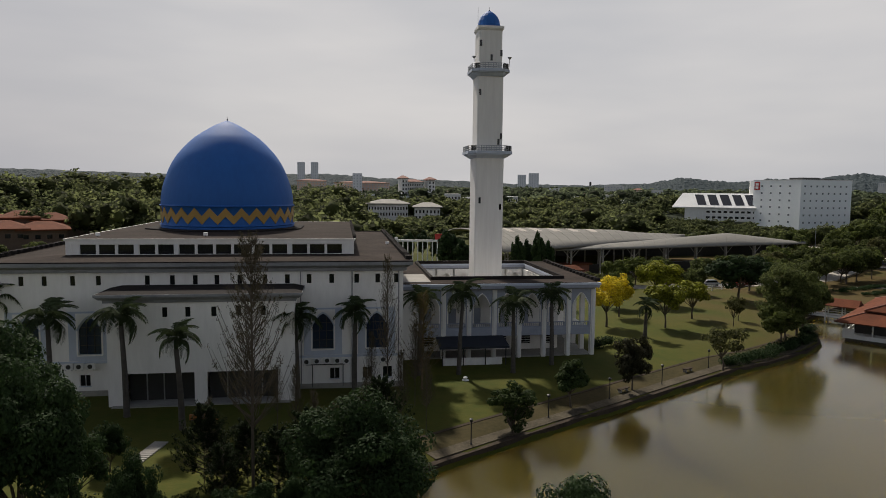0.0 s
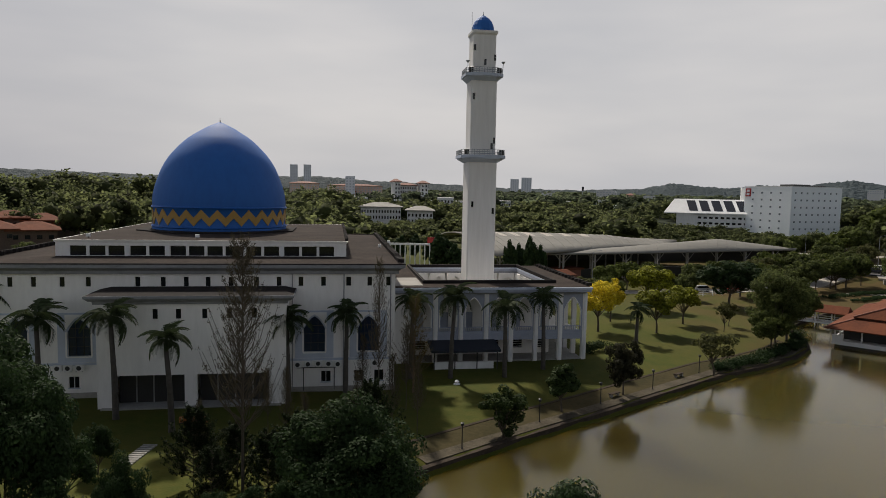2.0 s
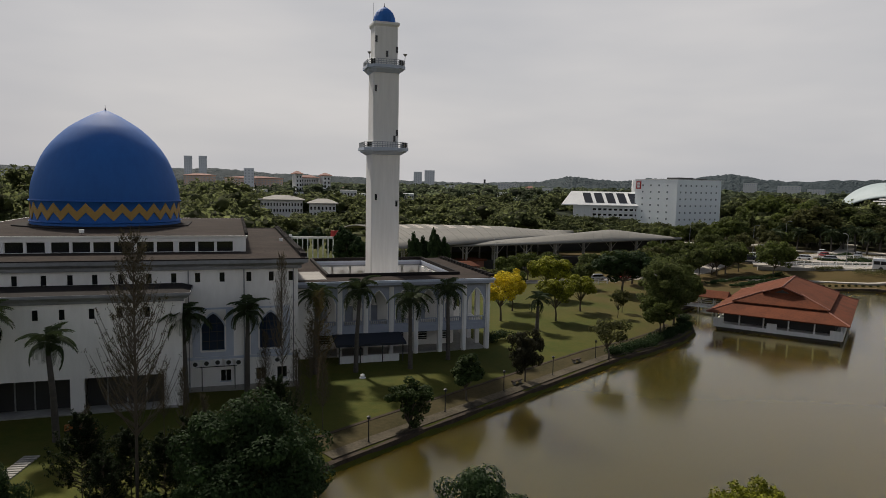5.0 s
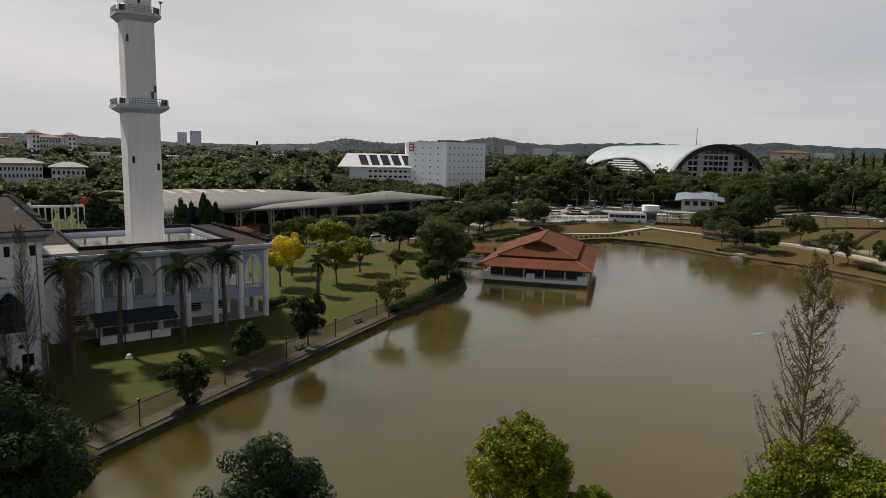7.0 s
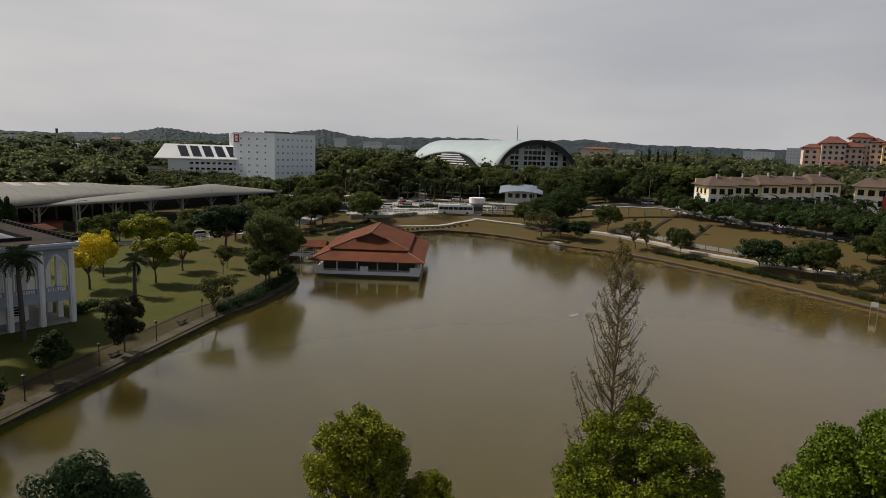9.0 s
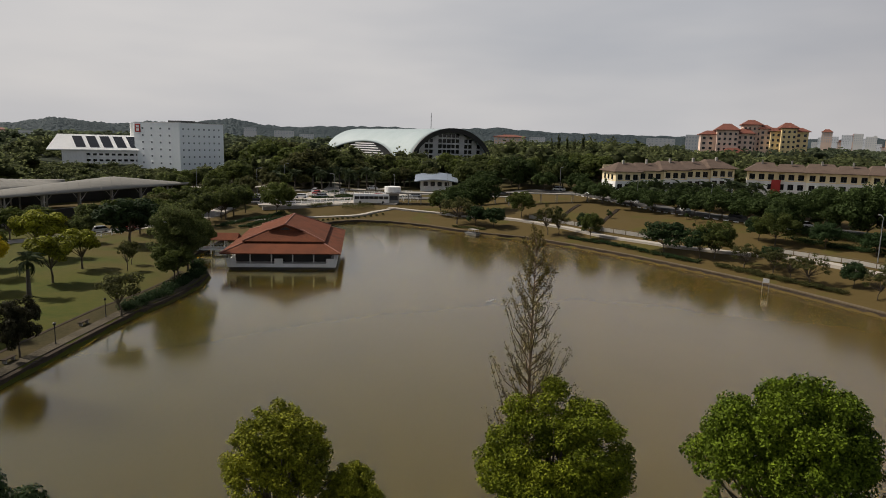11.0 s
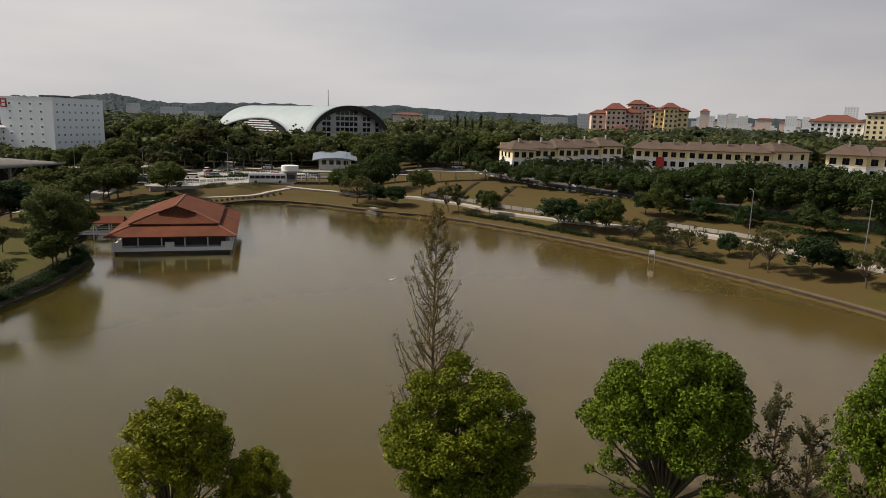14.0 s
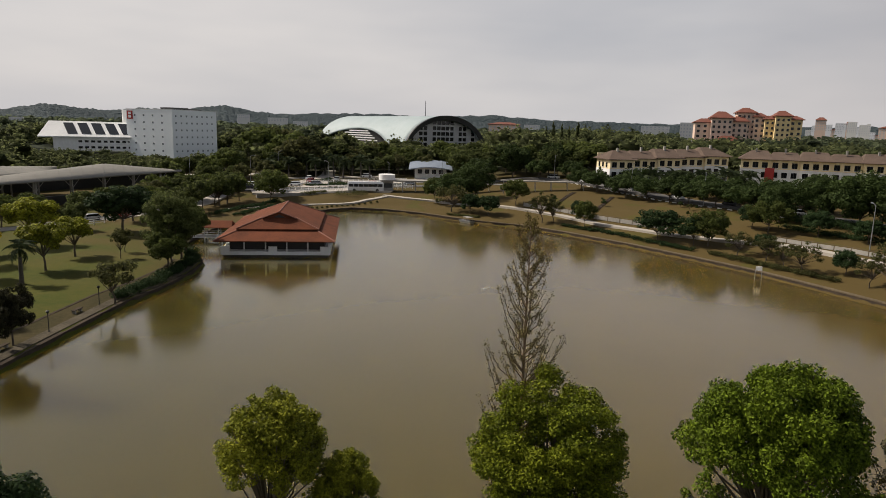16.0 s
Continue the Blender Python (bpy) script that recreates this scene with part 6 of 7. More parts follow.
# ---- office block and hall ----
M_PALEGLASS = mat("pale_tinted_glass", (.17, .2, .22), .3, scale=.5)
hx, hy = polar(28.15, 333)
hotel = thing("office_block", pose(hx, hy, 4, 0, 0, -28.4 + 45), "white windowless-looking office block with rows of tiny square windows", "building")
HS, HT = 28.5, 23.1
part("wall", Shape().box(0, HS, 0, HS, -2, HT), M_OFFICE, hotel)
part("parapet", Shape().box(-.12, HS + .12, -.12, HS + .12, HT, HT + .35), M_WHITE, hotel)
for r in range(7):
    z = HT - 2.6 - r * 3.2
    for c in range(4):
        y = HS - 5.5 - c * 5.6
        w = part("window", Shape().box(-.06, .1, y - .5, y + .5, z - .4, z + .4), M_PALEGLASS, hotel)
        part("window_hood", Shape().box(-.2, 0, y - .6, y + .6, z + .42, z + .52), M_WHITE, w)
    for c in range(8):
        x = 2.2 + c * 3.3
        w = part("window", Shape().box(x - .4, x + .4, -.06, .1, z - .4, z + .35), M_PALEGLASS, hotel)
        part("window_hood", Shape().box(x - .6, x + .6, -.25, 0, z + .4, z + .52), M_WHITE, w)
part("logo_panel", Shape().box(-.2, 0, HS - 4.2, HS - .8, HT - 4.4, HT - .6), M_RED, hotel, "red square logo panel")
part("logo_mark", Shape().box(-.26, -.2, HS - 3.4, HS - 1.6, HT - 2.3, HT - 1.2).box(-.26, -.2, HS - 3.4, HS - 1.6, HT - 3.8, HT - 2.7), M_WHITE, hotel)
part("roof_plant", Shape().box(5, 14, 4, 12, HT + .3, HT + 1.3).box(16, 22, 3, 9, HT + .3, HT + .9), M_DARK, hotel)
gxh, gyh = polar(21.9, 352)
hall = thing("exhibition_hall", pose(gxh, gyh, 7.5, 0, 0, -22), "long white hall with sloping roof and dark skylight panels", "building")
part("wall", Shape().wall(-12, 22, 0, .4, 0, 6.6, [(-2 + i * 2.6, -.4 + i * 2.6, 3.9, 4.9) for i in range(9)] + [(-2 + i * 2.6, -.4 + i * 2.6, 1.2, 2.2) for i in range(9)]), M_WHITE, hall)
part("window_band", Shape().box(-11.6, 21.6, .3, .36, .5, 6.2), M_GLASS, hall)
part("end_wall", Shape().box(-12, -11.6, .4, 24, 0, 6.4), M_WHITE, hall)
part("roof", Shape().add([(-18.0, -1, 6.6), (22, -1, 6.6), (22, 10, 13.4), (-13.6, 10, 13.4), (-18.0, 25, 6.6), (22, 25, 6.6), (-18.0, -1, 6.2), (22, -1, 6.2)], [(0, 1, 2, 3), (3, 2, 5, 4), (6, 7, 1, 0), (0, 3, 4)]), M_WHITE, hall)
for i in range(5):
    x = -6.4 + i * 5.7
    part("skylight", Shape().add([(x + .4, .6, 7.75), (x + 4.4, .6, 7.75), (x + 2.6, 8.6, 12.7), (x - 1.4, 8.6, 12.7)], [(0, 1, 2, 3)]), M_GLASS, hall)
part("rear_tower", Shape().box(17.5, 22, 12, 18, 6, 19.5), M_WHITE, hall)
part("gable_glass", Shape().add([(-16.9, 2, 6.8), (-16.9, 16, 6.8), (-14.0, 9.8, 12.0)], [(2, 1, 0)]), M_GLASS, hall)

# ---- arched sports hall ----
M_FACADE = mat("grey_facade_panels", (.5, .5, .5), .8, scale=.3, amount=.2)
AX = (Vector((317.6, 349, 0)) - Vector((290, 242, 0)))
AL = 108.0
arch = thing("sports_hall", pose(290, 242, 8, 0, 0, -math.degrees(math.atan2(AX.x, AX.y))), "barrel-vaulted hall with pale green metal roof and gridded end wall", "building")
HW, HR = 28.0, 21.2
nseg, nlen = 36, 24
v, q = [], []
for k, lay in enumerate((0.0, -.9)):
    for i in range(nlen + 1):
        y = AL * i / nlen
        cut = .62 * max(0.0, math.sin(math.pi * min(1, max(0, (y - 15) / 92)))) ** .6
        for j in range(nseg + 1):
            a0, a1 = math.pi * (1 - 0.02) - cut, 0.02
            a = a0 + (a1 - a0) * j / nseg
            v.append(((HW + lay) * math.cos(a), y, (HR + lay) * math.sin(a)))
w, o = nseg + 1, (nlen + 1) * (nseg + 1)
for i in range(nlen):
    for j in range(nseg):
        a = i * w + j
        q += [(a, a + 1, a + w + 1, a + w), (o + a, o + a + w, o + a + w + 1, o + a + 1)]
    q.append((i * w, (i + 1) * w, o + (i + 1) * w, o + i * w))
for j in range(nseg):
    q.append((j, o + j, o + j + 1, j + 1))
part("roof", Shape().add(v, q), M_ARCHROOF, arch, smooth=True)
rim = Shape()
for j in range(40):
    a, b = math.pi * j / 40, math.pi * (j + 1) / 40
    P = lambda t, r, y: ((HW + r) * math.cos(t), y, (HR + r) * math.sin(t))
    rim.add([P(a, .3, -1.2), P(b, .3, -1.2), P(b, -2.3, -.6), P(a, -2.3, -.6), P(a, .3, 0), P(b, .3, 0)], [(0, 3, 2, 1), (0, 1, 5, 4)])
part("rim", rim, M_DARK, arch, "dark arched roof rim")
cols_n = 17
cw_ = 2 * (HW - 2.5) / cols_n
for c in range(cols_n):
    x0 = -(HW - 2.5) + c * cw_
    xm = max(abs(x0), abs(x0 + cw_))
    top = (HR - 2.2) * math.sqrt(max(0.0, 1 - (min(abs(x0), abs(x0 + cw_)) / (HW - 2.2)) ** 2))
    big = c in (8,)
    hl = []
    z = -2.0
    while z + 2.4 < top:
        if (c % 3 != 2) or big:
            hl.append((x0 + (.1 if big else .3), x0 + cw_ - (.1 if big else .3), z + .4, z + 2.45))
        z += 3.0
    part("facade_bay", Shape().wall(x0, x0 + cw_, 3.0, 3.4, -3, max(top, .5), hl), M_FACADE, arch)
    for h in hl:
        part("facade_pane", Shape().box(h[0], h[1], 3.25, 3.3, h[2], h[3]), M_GLASS, arch)
for k in range(8):
    a = math.pi - .1 - k * .07
    reach = 37 * (1 - (.1 + k * .07) / .75) + 2
    part("louvre", Shape().box((HW - 1.2) * math.cos(a) - .15, (HW - 1.2) * math.cos(a) + .15, 61 - reach * 1.2, 61 + reach * 1.2, HR * math.sin(a) - .3, HR * math.sin(a) + .3), M_WHITE, arch)
part("side_wall", Shape().box(-HW + 7, -HW + 7.4, 16, 104, -3, 12.5), M_DARK, arch)
kx, ky = polar(48.9, 258)
kiosk = thing("visitor_centre", pose(kx, ky, 4.4, 0, 0, -49), "small pavilion with a curved blue-grey metal roof", "building")
part("wall", Shape().box(-6, 6, -3, 5, -2, 3.1), M_WHITE, kiosk)
ro, rv = Shape(), []
for i in range(13):
    a = -8.2 + 16.4 * i / 12
    z = 4.6 + .95 * (1 - (a / 8.2) ** 2)
    rv += [(a, -6.5, z - 2), (a, 6, z), (a, 6, z - .3), (a, -6.5, z - 2.3)]
ro.add(rv, [(4 * i + k, 4 * i + 4 + k, 4 * i + 4 + (k + 1) % 4, 4 * i + (k + 1) % 4) for i in range(12) for k in range(4)])
part("roof", ro, mat("blue_grey_roof", (.28, .33, .40), .5, .3), kiosk)
for x in (-4, -1.3, 1.3, 4):
    part("window", Shape().box(x - .8, x + .8, -3.06, -3.0, .8, 2.4), M_GLASS, kiosk)
bx, by = polar(45.2, 214)
booth = thing("guard_booth", pose(bx, by, ground_at(bx, by), 0, 0, -45), "white round-topped guard booth with a flat canopy", "booth")
part("drum", Shape().lathe([(2.6, 3.6), (2.6, 5.3), (2.4, 5.4)], 20), M_WHITE, booth)
part("wall", Shape().box(-2, 2, -1.5, 1.5, -.5, 3.6), M_CONC, booth)
part("window", Shape().box(-1.6, 1.6, -1.56, -1.5, 1.2, 2.6), M_GLASS, booth)
part("canopy", Shape().box(-1, 14, -3, 3, 3.3, 3.7), M_CONC, booth)
for x in (5, 9, 13):
    part("post", Shape().box(x - .15, x + .15, -2, -1.7, -.6, 3.3), M_CONC, booth)
for az, d, n, lab in ((52.5, 208, 12, "flat-roofed covered walkway on the far bank"), (58.5, 205, 16, "flat-roofed covered walkway climbing the far bank")):
    x, y = polar(az, d)
    cwk = thing("covered_walkway", pose(x, y, ground_at(x, y), 0, 0, -az + 8), lab, "walkway")
    part("roof", Shape().box(-n * .8, n * .8, -1.3, 1.3, 2.7, 2.95), M_CONC, cwk)
    for i in range(6):
        for s in (-1.1, 1.1):
            xx = -n * .75 + i * n * .3
            part("post", Shape().box(xx - .08, xx + .08, s - .08, s + .08, -2.5, 2.7), M_CONC, cwk)

# ---- condominiums ----


def condo(x0, y0, x1, y1, z, eave, units, label, red=None, depth=13.0, climb=0.0):
    """A three-storey row with hipped brown roofs, cream walls and dark windows."""
    d = Vector((x1 - x0, y1 - y0, 0))
    L = d.length
    t = thing("condominium", pose(x0, y0, z, 0, 0, math.degrees(math.atan2(d.y, d.x))), label, "apartment building", "condominiums behind the lake")
    H, uw = eave - z, L / units
    H0 = H
    for u in range(units):
        off = .9 if u % 2 else 0.0
        H = H0 + climb * u / max(1, units - 1)
        a, b = u * uw, (u + 1) * uw
        rows = [H - 2.6 - 3.0 * k for k in range(3)]
        hl = [(a + uw * f_ - .8, a + uw * f_ + .8, r, r + 1.7) for f_ in (.18, .5, .82) for r in rows]
        part("upper_wall", Shape().wall(a, b, off, off + .4, H - 3.1, H, hl[::3]), M_CREAM, t)
        part("lower_wall", Shape().wall(a, b, off, off + .4, -4, H - 3.1, [h for i, h in enumerate(hl) if i % 3]), M_WHITE, t)
        for f_ in (.34, .66):
            part("pier", Shape().box(a + uw * f_ - .25, a + uw * f_ + .25, off - .22, off, -4, H - 3.1), M_WHITE, t)
        part("end_wall", Shape().box(a, a + .35, off + .4, depth, -4, H), M_CREAM, t)
        if u == 0:
            part("end_cladding", Shape().box(a - .05, a, off, depth, -4, H - 3.1), M_WHITE, t)
            for r in rows:
                for y in (3.2, 6.6, 10.0):
                    w = part("window", Shape().box(a - .09, a - .05, y - .7, y + .7, r, r + 1.5), M_GLASS, t)
                    part("window_sill", Shape().box(a - .25, a - .05, y - .8, y + .8, r - .12, r), M_WHITE, w)
        part("end_wall", Shape().box(b - .35, b, off + .4, depth, -4, H), M_CREAM, t)
        for h in hl:
            w = part("window", Shape().box(h[0], h[1], off + .2, off + .26, h[2], h[3]), M_GLASS, t)
            part("mullion", Shape().box((h[0] + h[1]) / 2 - .05, (h[0] + h[1]) / 2 + .05, off + .14, off + .2, h[2], h[3]), M_DARK, w)
            part("window_sill", Shape().box(h[0] - .1, h[1] + .1, off - .12, off, h[2] - .12, h[2]), M_WHITE, w)
        part("floor_band", Shape().box(a, b, off - .06, off, H - 3.25, H - 3.0), M_WHITE, t)
        r = part("roof", hip(Shape(), (a - .9, b + .9, off - 1.0, depth + 1), (a + uw * (.1 if u else .35), b - uw * (.1 if u < units - 1 else .35), depth * .45 + off, depth * .55), H, H + 2.6 - off * .4), M_BROWNROOF, t)
        part("ridge_vent", Shape().box((a + b) / 2 - .25, (a + b) / 2 + .25, depth * .35, depth * .42, H + 2.0, H + 3.4), M_CONC, r)
        if red is not None and u == red:
            part("red_panel", Shape().box(a - 1.3, a + 1.3, off - 1.1, off - .9, -3, H - 2.6), M_RED, t)
    part("back_wall", Shape().box(0, L, depth - .3, depth, -4, H), M_CREAM, t)
    return t


c1, c2 = polar(63.9, 216), polar(72.9, 232)
condo(*c1, *c2, 6.0, 14.3, 5, "three-storey cream condominium row with brown hipped roofs", climb=1.7)
c1, c2 = polar(73.8, 232), polar(84.0, 236)
condo(*c1, *c2, 6.6, 15.6, 5, "three-storey cream and white condominium row with a red panel", 1)
c1, c2 = polar(84.1, 236), polar(86.5, 249)
condo(*c1, *c2, 6.6, 16.2, 1, "end wing of a cream condominium with recessed balconies")
c1, c2 = polar(87.6, 205), polar(98, 205)
condo(*c1, *c2, 7.0, 16.9, 4, "pale yellow condominium with brown hipped roof")

# ---- apartment towers ----


def block(parent, x0, x1, y0, y1, z0, z1, material, rows, cols_, roof=None, rise=4.0, over=1.2, roof_mat=M_ORANGEROOF, glass=M_GLASS):
    b = part("wall", Shape().box(x0, x1, y0, y1, z0, z1), material, parent)
    cw2, rh = (x1 - x0) / cols_, (z1 - 1.0 - max(z0, z1 - rows * 3.4)) / rows
    for r in range(rows):
        for c in range(cols_):
            xa, za = x0 + (c + .28) * cw2, z1 - 1.0 - (r + .75) * rh
            part("window", Shape().box(xa, xa + cw2 * .44, y0 - .08, y0 + .05, za, za + rh * .5), glass, b)
    if roof:
        cx, cy = (x0 + x1) / 2, (y0 + y1) / 2
        kx_, ky_ = (x1 - x0) * .18, (y1 - y0) * .02
        part("roof", hip(Shape(), (x0 - over, x1 + over, y0 - over, y1 + over), (cx - kx_, cx + kx_, cy - ky_, cy + ky_), z1, z1 + rise, .4), roof_mat, b)
    return b


ax_, ay_ = polar(74.0, 480)
apt = thing("apartment_tower", pose(ax_, ay_, 10, 0, 0, -74.0 + 8), "pink and yellow apartment blocks with red hipped roofs", "apartment building")
block(apt, -31.5, -19, 4, 22, -3, 21.5, M_PINK, 7, 3, True, 2.6)
block(apt, -22, -9, 0, 16, -3, 24.5, M_PINK, 8, 4, True, 4.2)
block(apt, -9, 1, 6, 20, -3, 22.5, M_PINK, 7, 3, True, 3.5)
block(apt, -5, 6, 12, 26, -3, 28.5, M_PINK, 8, 4, True, 3.2)
block(apt, 5, 12, 10, 24, -3, 26.0, M_PINK, 8, 2, True, 2.6)
block(apt, 11, 17, 6, 20, -3, 24.5, M_YELLOW, 8, 2, True, 2.2)
block(apt, 16.5, 25.5, 2, 16, -3, 26.5, M_YELLOW, 9, 3, True, 3.4)
block(apt, 25.5, 33, 6, 20, -3, 24.5, M_YELLOW, 8, 2, True, 2.4)
part("porch_roof", hip(Shape(), (-20, -4, -6, 2), (-15, -9, -2.2, -1.8), 10, 13), M_ORANGEROOF, apt)
px_, py_ = polar(88.0, 560)
pb = thing("academic_block", pose(px_, py_, 12, 0, 0, -88), "pale columned building with orange hipped roof", "building")
block(pb, -17, 16, 0, 20, -3, 19, M_WHITE, 3, 8, True, 5.0)
for i in range(9):
    part("pilaster", Shape().box(-17 + i * 4.1, -16 + i * 4.1, -.6, 0, -3, 19), M_WHITE, pb)
px_, py_ = polar(92.0, 540)
pb = thing("brick_block", pose(px_, py_, 12, 0, 0, -90), "tall brick and cream block with grid windows", "building")
block(pb, -21, 24, 0, 20, -3, 24.5, M_CREAM, 6, 12, True, 2.5, roof_mat=M_BROWNROOF)
part("brick_base", Shape().box(-21.1, 24.1, -.2, -.1, -3, 7), M_ORANGEROOF, pb)


# Glass this pale stands in for haze over the distant buildings.
M_FARPANE = mat("haze_pale_glass", (.56, .58, .62), .4, scale=.1)


def far_block(name, az, width, d, el0, el1, material, label, rows=6, cols_=5, roof=None, depth=18, turn=0, roof_mat=M_ORANGEROOF):
    """A far building at a bearing, its lower and upper height given as angles."""
    x, y = polar(az, d)
    dip = np.interp(az, (8, 40), (.22, 0))
    z0, z1 = 22 + d * math.tan(radians(el0 - dip)), 22 + d * math.tan(radians(el1 - dip))
    w = d * math.tan(radians(width))
    t = thing(name, pose(x, y, 0, 0, 0, -az + turn), label, "building", "far buildings")
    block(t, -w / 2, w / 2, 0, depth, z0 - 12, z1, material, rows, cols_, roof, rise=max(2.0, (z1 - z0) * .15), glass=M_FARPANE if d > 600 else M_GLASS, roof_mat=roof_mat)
    return t


# Concrete whitened beyond its own tone to carry the haze on far towers.
M_FARGREY = mat("haze_pale_concrete", (.80, .81, .84), .9, scale=.05, amount=.12)
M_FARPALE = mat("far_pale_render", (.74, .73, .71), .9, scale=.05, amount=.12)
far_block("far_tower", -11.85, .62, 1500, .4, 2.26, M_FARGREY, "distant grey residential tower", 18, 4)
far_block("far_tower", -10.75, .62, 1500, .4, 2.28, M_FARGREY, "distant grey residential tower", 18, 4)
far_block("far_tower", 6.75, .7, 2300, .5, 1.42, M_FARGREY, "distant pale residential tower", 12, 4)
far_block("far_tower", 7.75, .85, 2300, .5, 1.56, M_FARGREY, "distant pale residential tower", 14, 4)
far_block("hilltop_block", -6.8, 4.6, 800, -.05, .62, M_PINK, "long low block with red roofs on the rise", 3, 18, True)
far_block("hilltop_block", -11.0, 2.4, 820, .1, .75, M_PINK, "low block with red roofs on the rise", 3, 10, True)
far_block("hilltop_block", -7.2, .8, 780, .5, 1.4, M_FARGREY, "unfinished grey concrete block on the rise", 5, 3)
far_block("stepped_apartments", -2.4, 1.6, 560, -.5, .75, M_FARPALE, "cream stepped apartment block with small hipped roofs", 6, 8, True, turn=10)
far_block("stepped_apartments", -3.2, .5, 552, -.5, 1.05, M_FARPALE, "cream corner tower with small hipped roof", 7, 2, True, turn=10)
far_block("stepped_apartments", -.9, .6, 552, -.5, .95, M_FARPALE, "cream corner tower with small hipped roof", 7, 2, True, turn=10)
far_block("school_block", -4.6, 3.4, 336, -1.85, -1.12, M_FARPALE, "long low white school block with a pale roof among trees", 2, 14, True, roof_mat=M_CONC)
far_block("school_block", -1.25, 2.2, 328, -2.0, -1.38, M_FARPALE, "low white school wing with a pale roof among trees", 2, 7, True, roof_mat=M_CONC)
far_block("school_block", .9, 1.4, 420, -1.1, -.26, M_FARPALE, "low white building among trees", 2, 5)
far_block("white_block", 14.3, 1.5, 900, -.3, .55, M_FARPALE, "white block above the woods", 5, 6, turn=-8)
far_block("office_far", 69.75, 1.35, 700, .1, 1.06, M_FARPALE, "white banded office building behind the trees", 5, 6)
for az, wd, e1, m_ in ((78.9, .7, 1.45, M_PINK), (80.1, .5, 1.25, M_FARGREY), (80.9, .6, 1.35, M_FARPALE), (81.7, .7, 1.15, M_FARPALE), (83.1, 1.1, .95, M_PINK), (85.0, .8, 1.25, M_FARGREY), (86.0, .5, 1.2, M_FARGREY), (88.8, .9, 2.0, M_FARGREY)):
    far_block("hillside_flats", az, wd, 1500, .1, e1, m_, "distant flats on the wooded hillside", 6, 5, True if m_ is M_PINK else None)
g_far = np.random.default_rng(9)
for i in range(26):
    az, hh = 78.2 + i * .31 + g_far.normal() * .08, .35 + .75 * g_far.random()
    far_block("hillside_house", az, .18 + .3 * g_far.random(), 1700, .0, hh + (.15 if az < 82 else 0), (M_FARPALE, M_FARGREY, M_PINK)[i % 3], "small distant block on the wooded hillside", 4, 3, True if i % 3 == 2 else None)
far_block("red_roof_school", 55.0, 2.6, 620, -.1, .55, M_PINK, "low building with bright red roof behind trees", 2, 8, True)
g_mid = np.random.default_rng(21)
for i in range(22):
    az = -9.5 + 27 * i / 21 + g_mid.normal() * .4
    e0 = -1.25 + 1.0 * g_mid.random()
    far_block("pale_house", az, .35 + 1.0 * g_mid.random(), 420 + 500 * (e0 + 1.3), e0 - .1, e0 + .45 + .35 * g_mid.random(), (M_FARPALE, M_FARGREY, M_PINK)[i % 3], ("pale low building among the trees", "grey low building among the trees", "low building with a red roof among the trees")[i % 3], 2, 5, True if i % 3 == 2 else None)
for az, e0, wd in ((36.2, .35, 1.6), (38.0, .1, 1.2), (33.5, .55, 1.0), (57.3, .35, 1.3), (67.2, .5, 2.2)):
    far_block("hill_house", az, wd, 1300, e0, e0 + .22, M_FARPALE, "pale low building on the wooded hill", 2, 7)
for az, wd, e in ((-34.2, 2.6, -2.35), (-32.2, 2.0, -2.2), (-30.3, 2.2, -2.4), (-28.6, 1.6, -2.6), (-33.4, 3.0, -3.0), (-30.8, 3.0, -3.1)):
    far_block("villa", az, wd, 250 - 22 * (e < -2.9), e - .6, e, M_BROWNROOF, "low brown villa with a red-brown tiled roof among dark trees", 1, 4, True, roof_mat=M_TILE)
far_block("hilltop_villa", -28.9, 2.6, 700, .2, .75, M_FARPALE, "pale house on the wooded hill", 2, 6, True)
mx_, my_ = polar(48.35, 900)
mast = thing("radio_mast", pose(mx_, my_, 10), "thin steel lattice mast on the hill", "mast")
part("mast", Shape().tube([(0, 0, 0), (0, 0, 49)], [.9, .35], 4), M_STEEL, mast)
mx_, my_ = polar(12.35, 700)
mast = thing("floodlight_mast", pose(mx_, my_, 8), "slender leaning light mast above the trees", "mast")
part("pole", Shape().tube([(0, 0, 0), (1, 0, 19)], [.4, .3], 6), M_STEEL, mast)
part("head", Shape().box(.2, 2.2, -.3, .3, 18, 22), M_DARK, mast)

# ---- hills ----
# Bluish tone: the haze over the far ridges is put into their base colour.
M_HILL = leaf_mat("haze_blue_hills", (0.095, 0.122, 0.132), (0.052, 0.072, 0.082), vary=0, island=0, scale=.04, relief=14.0, glow=.35)


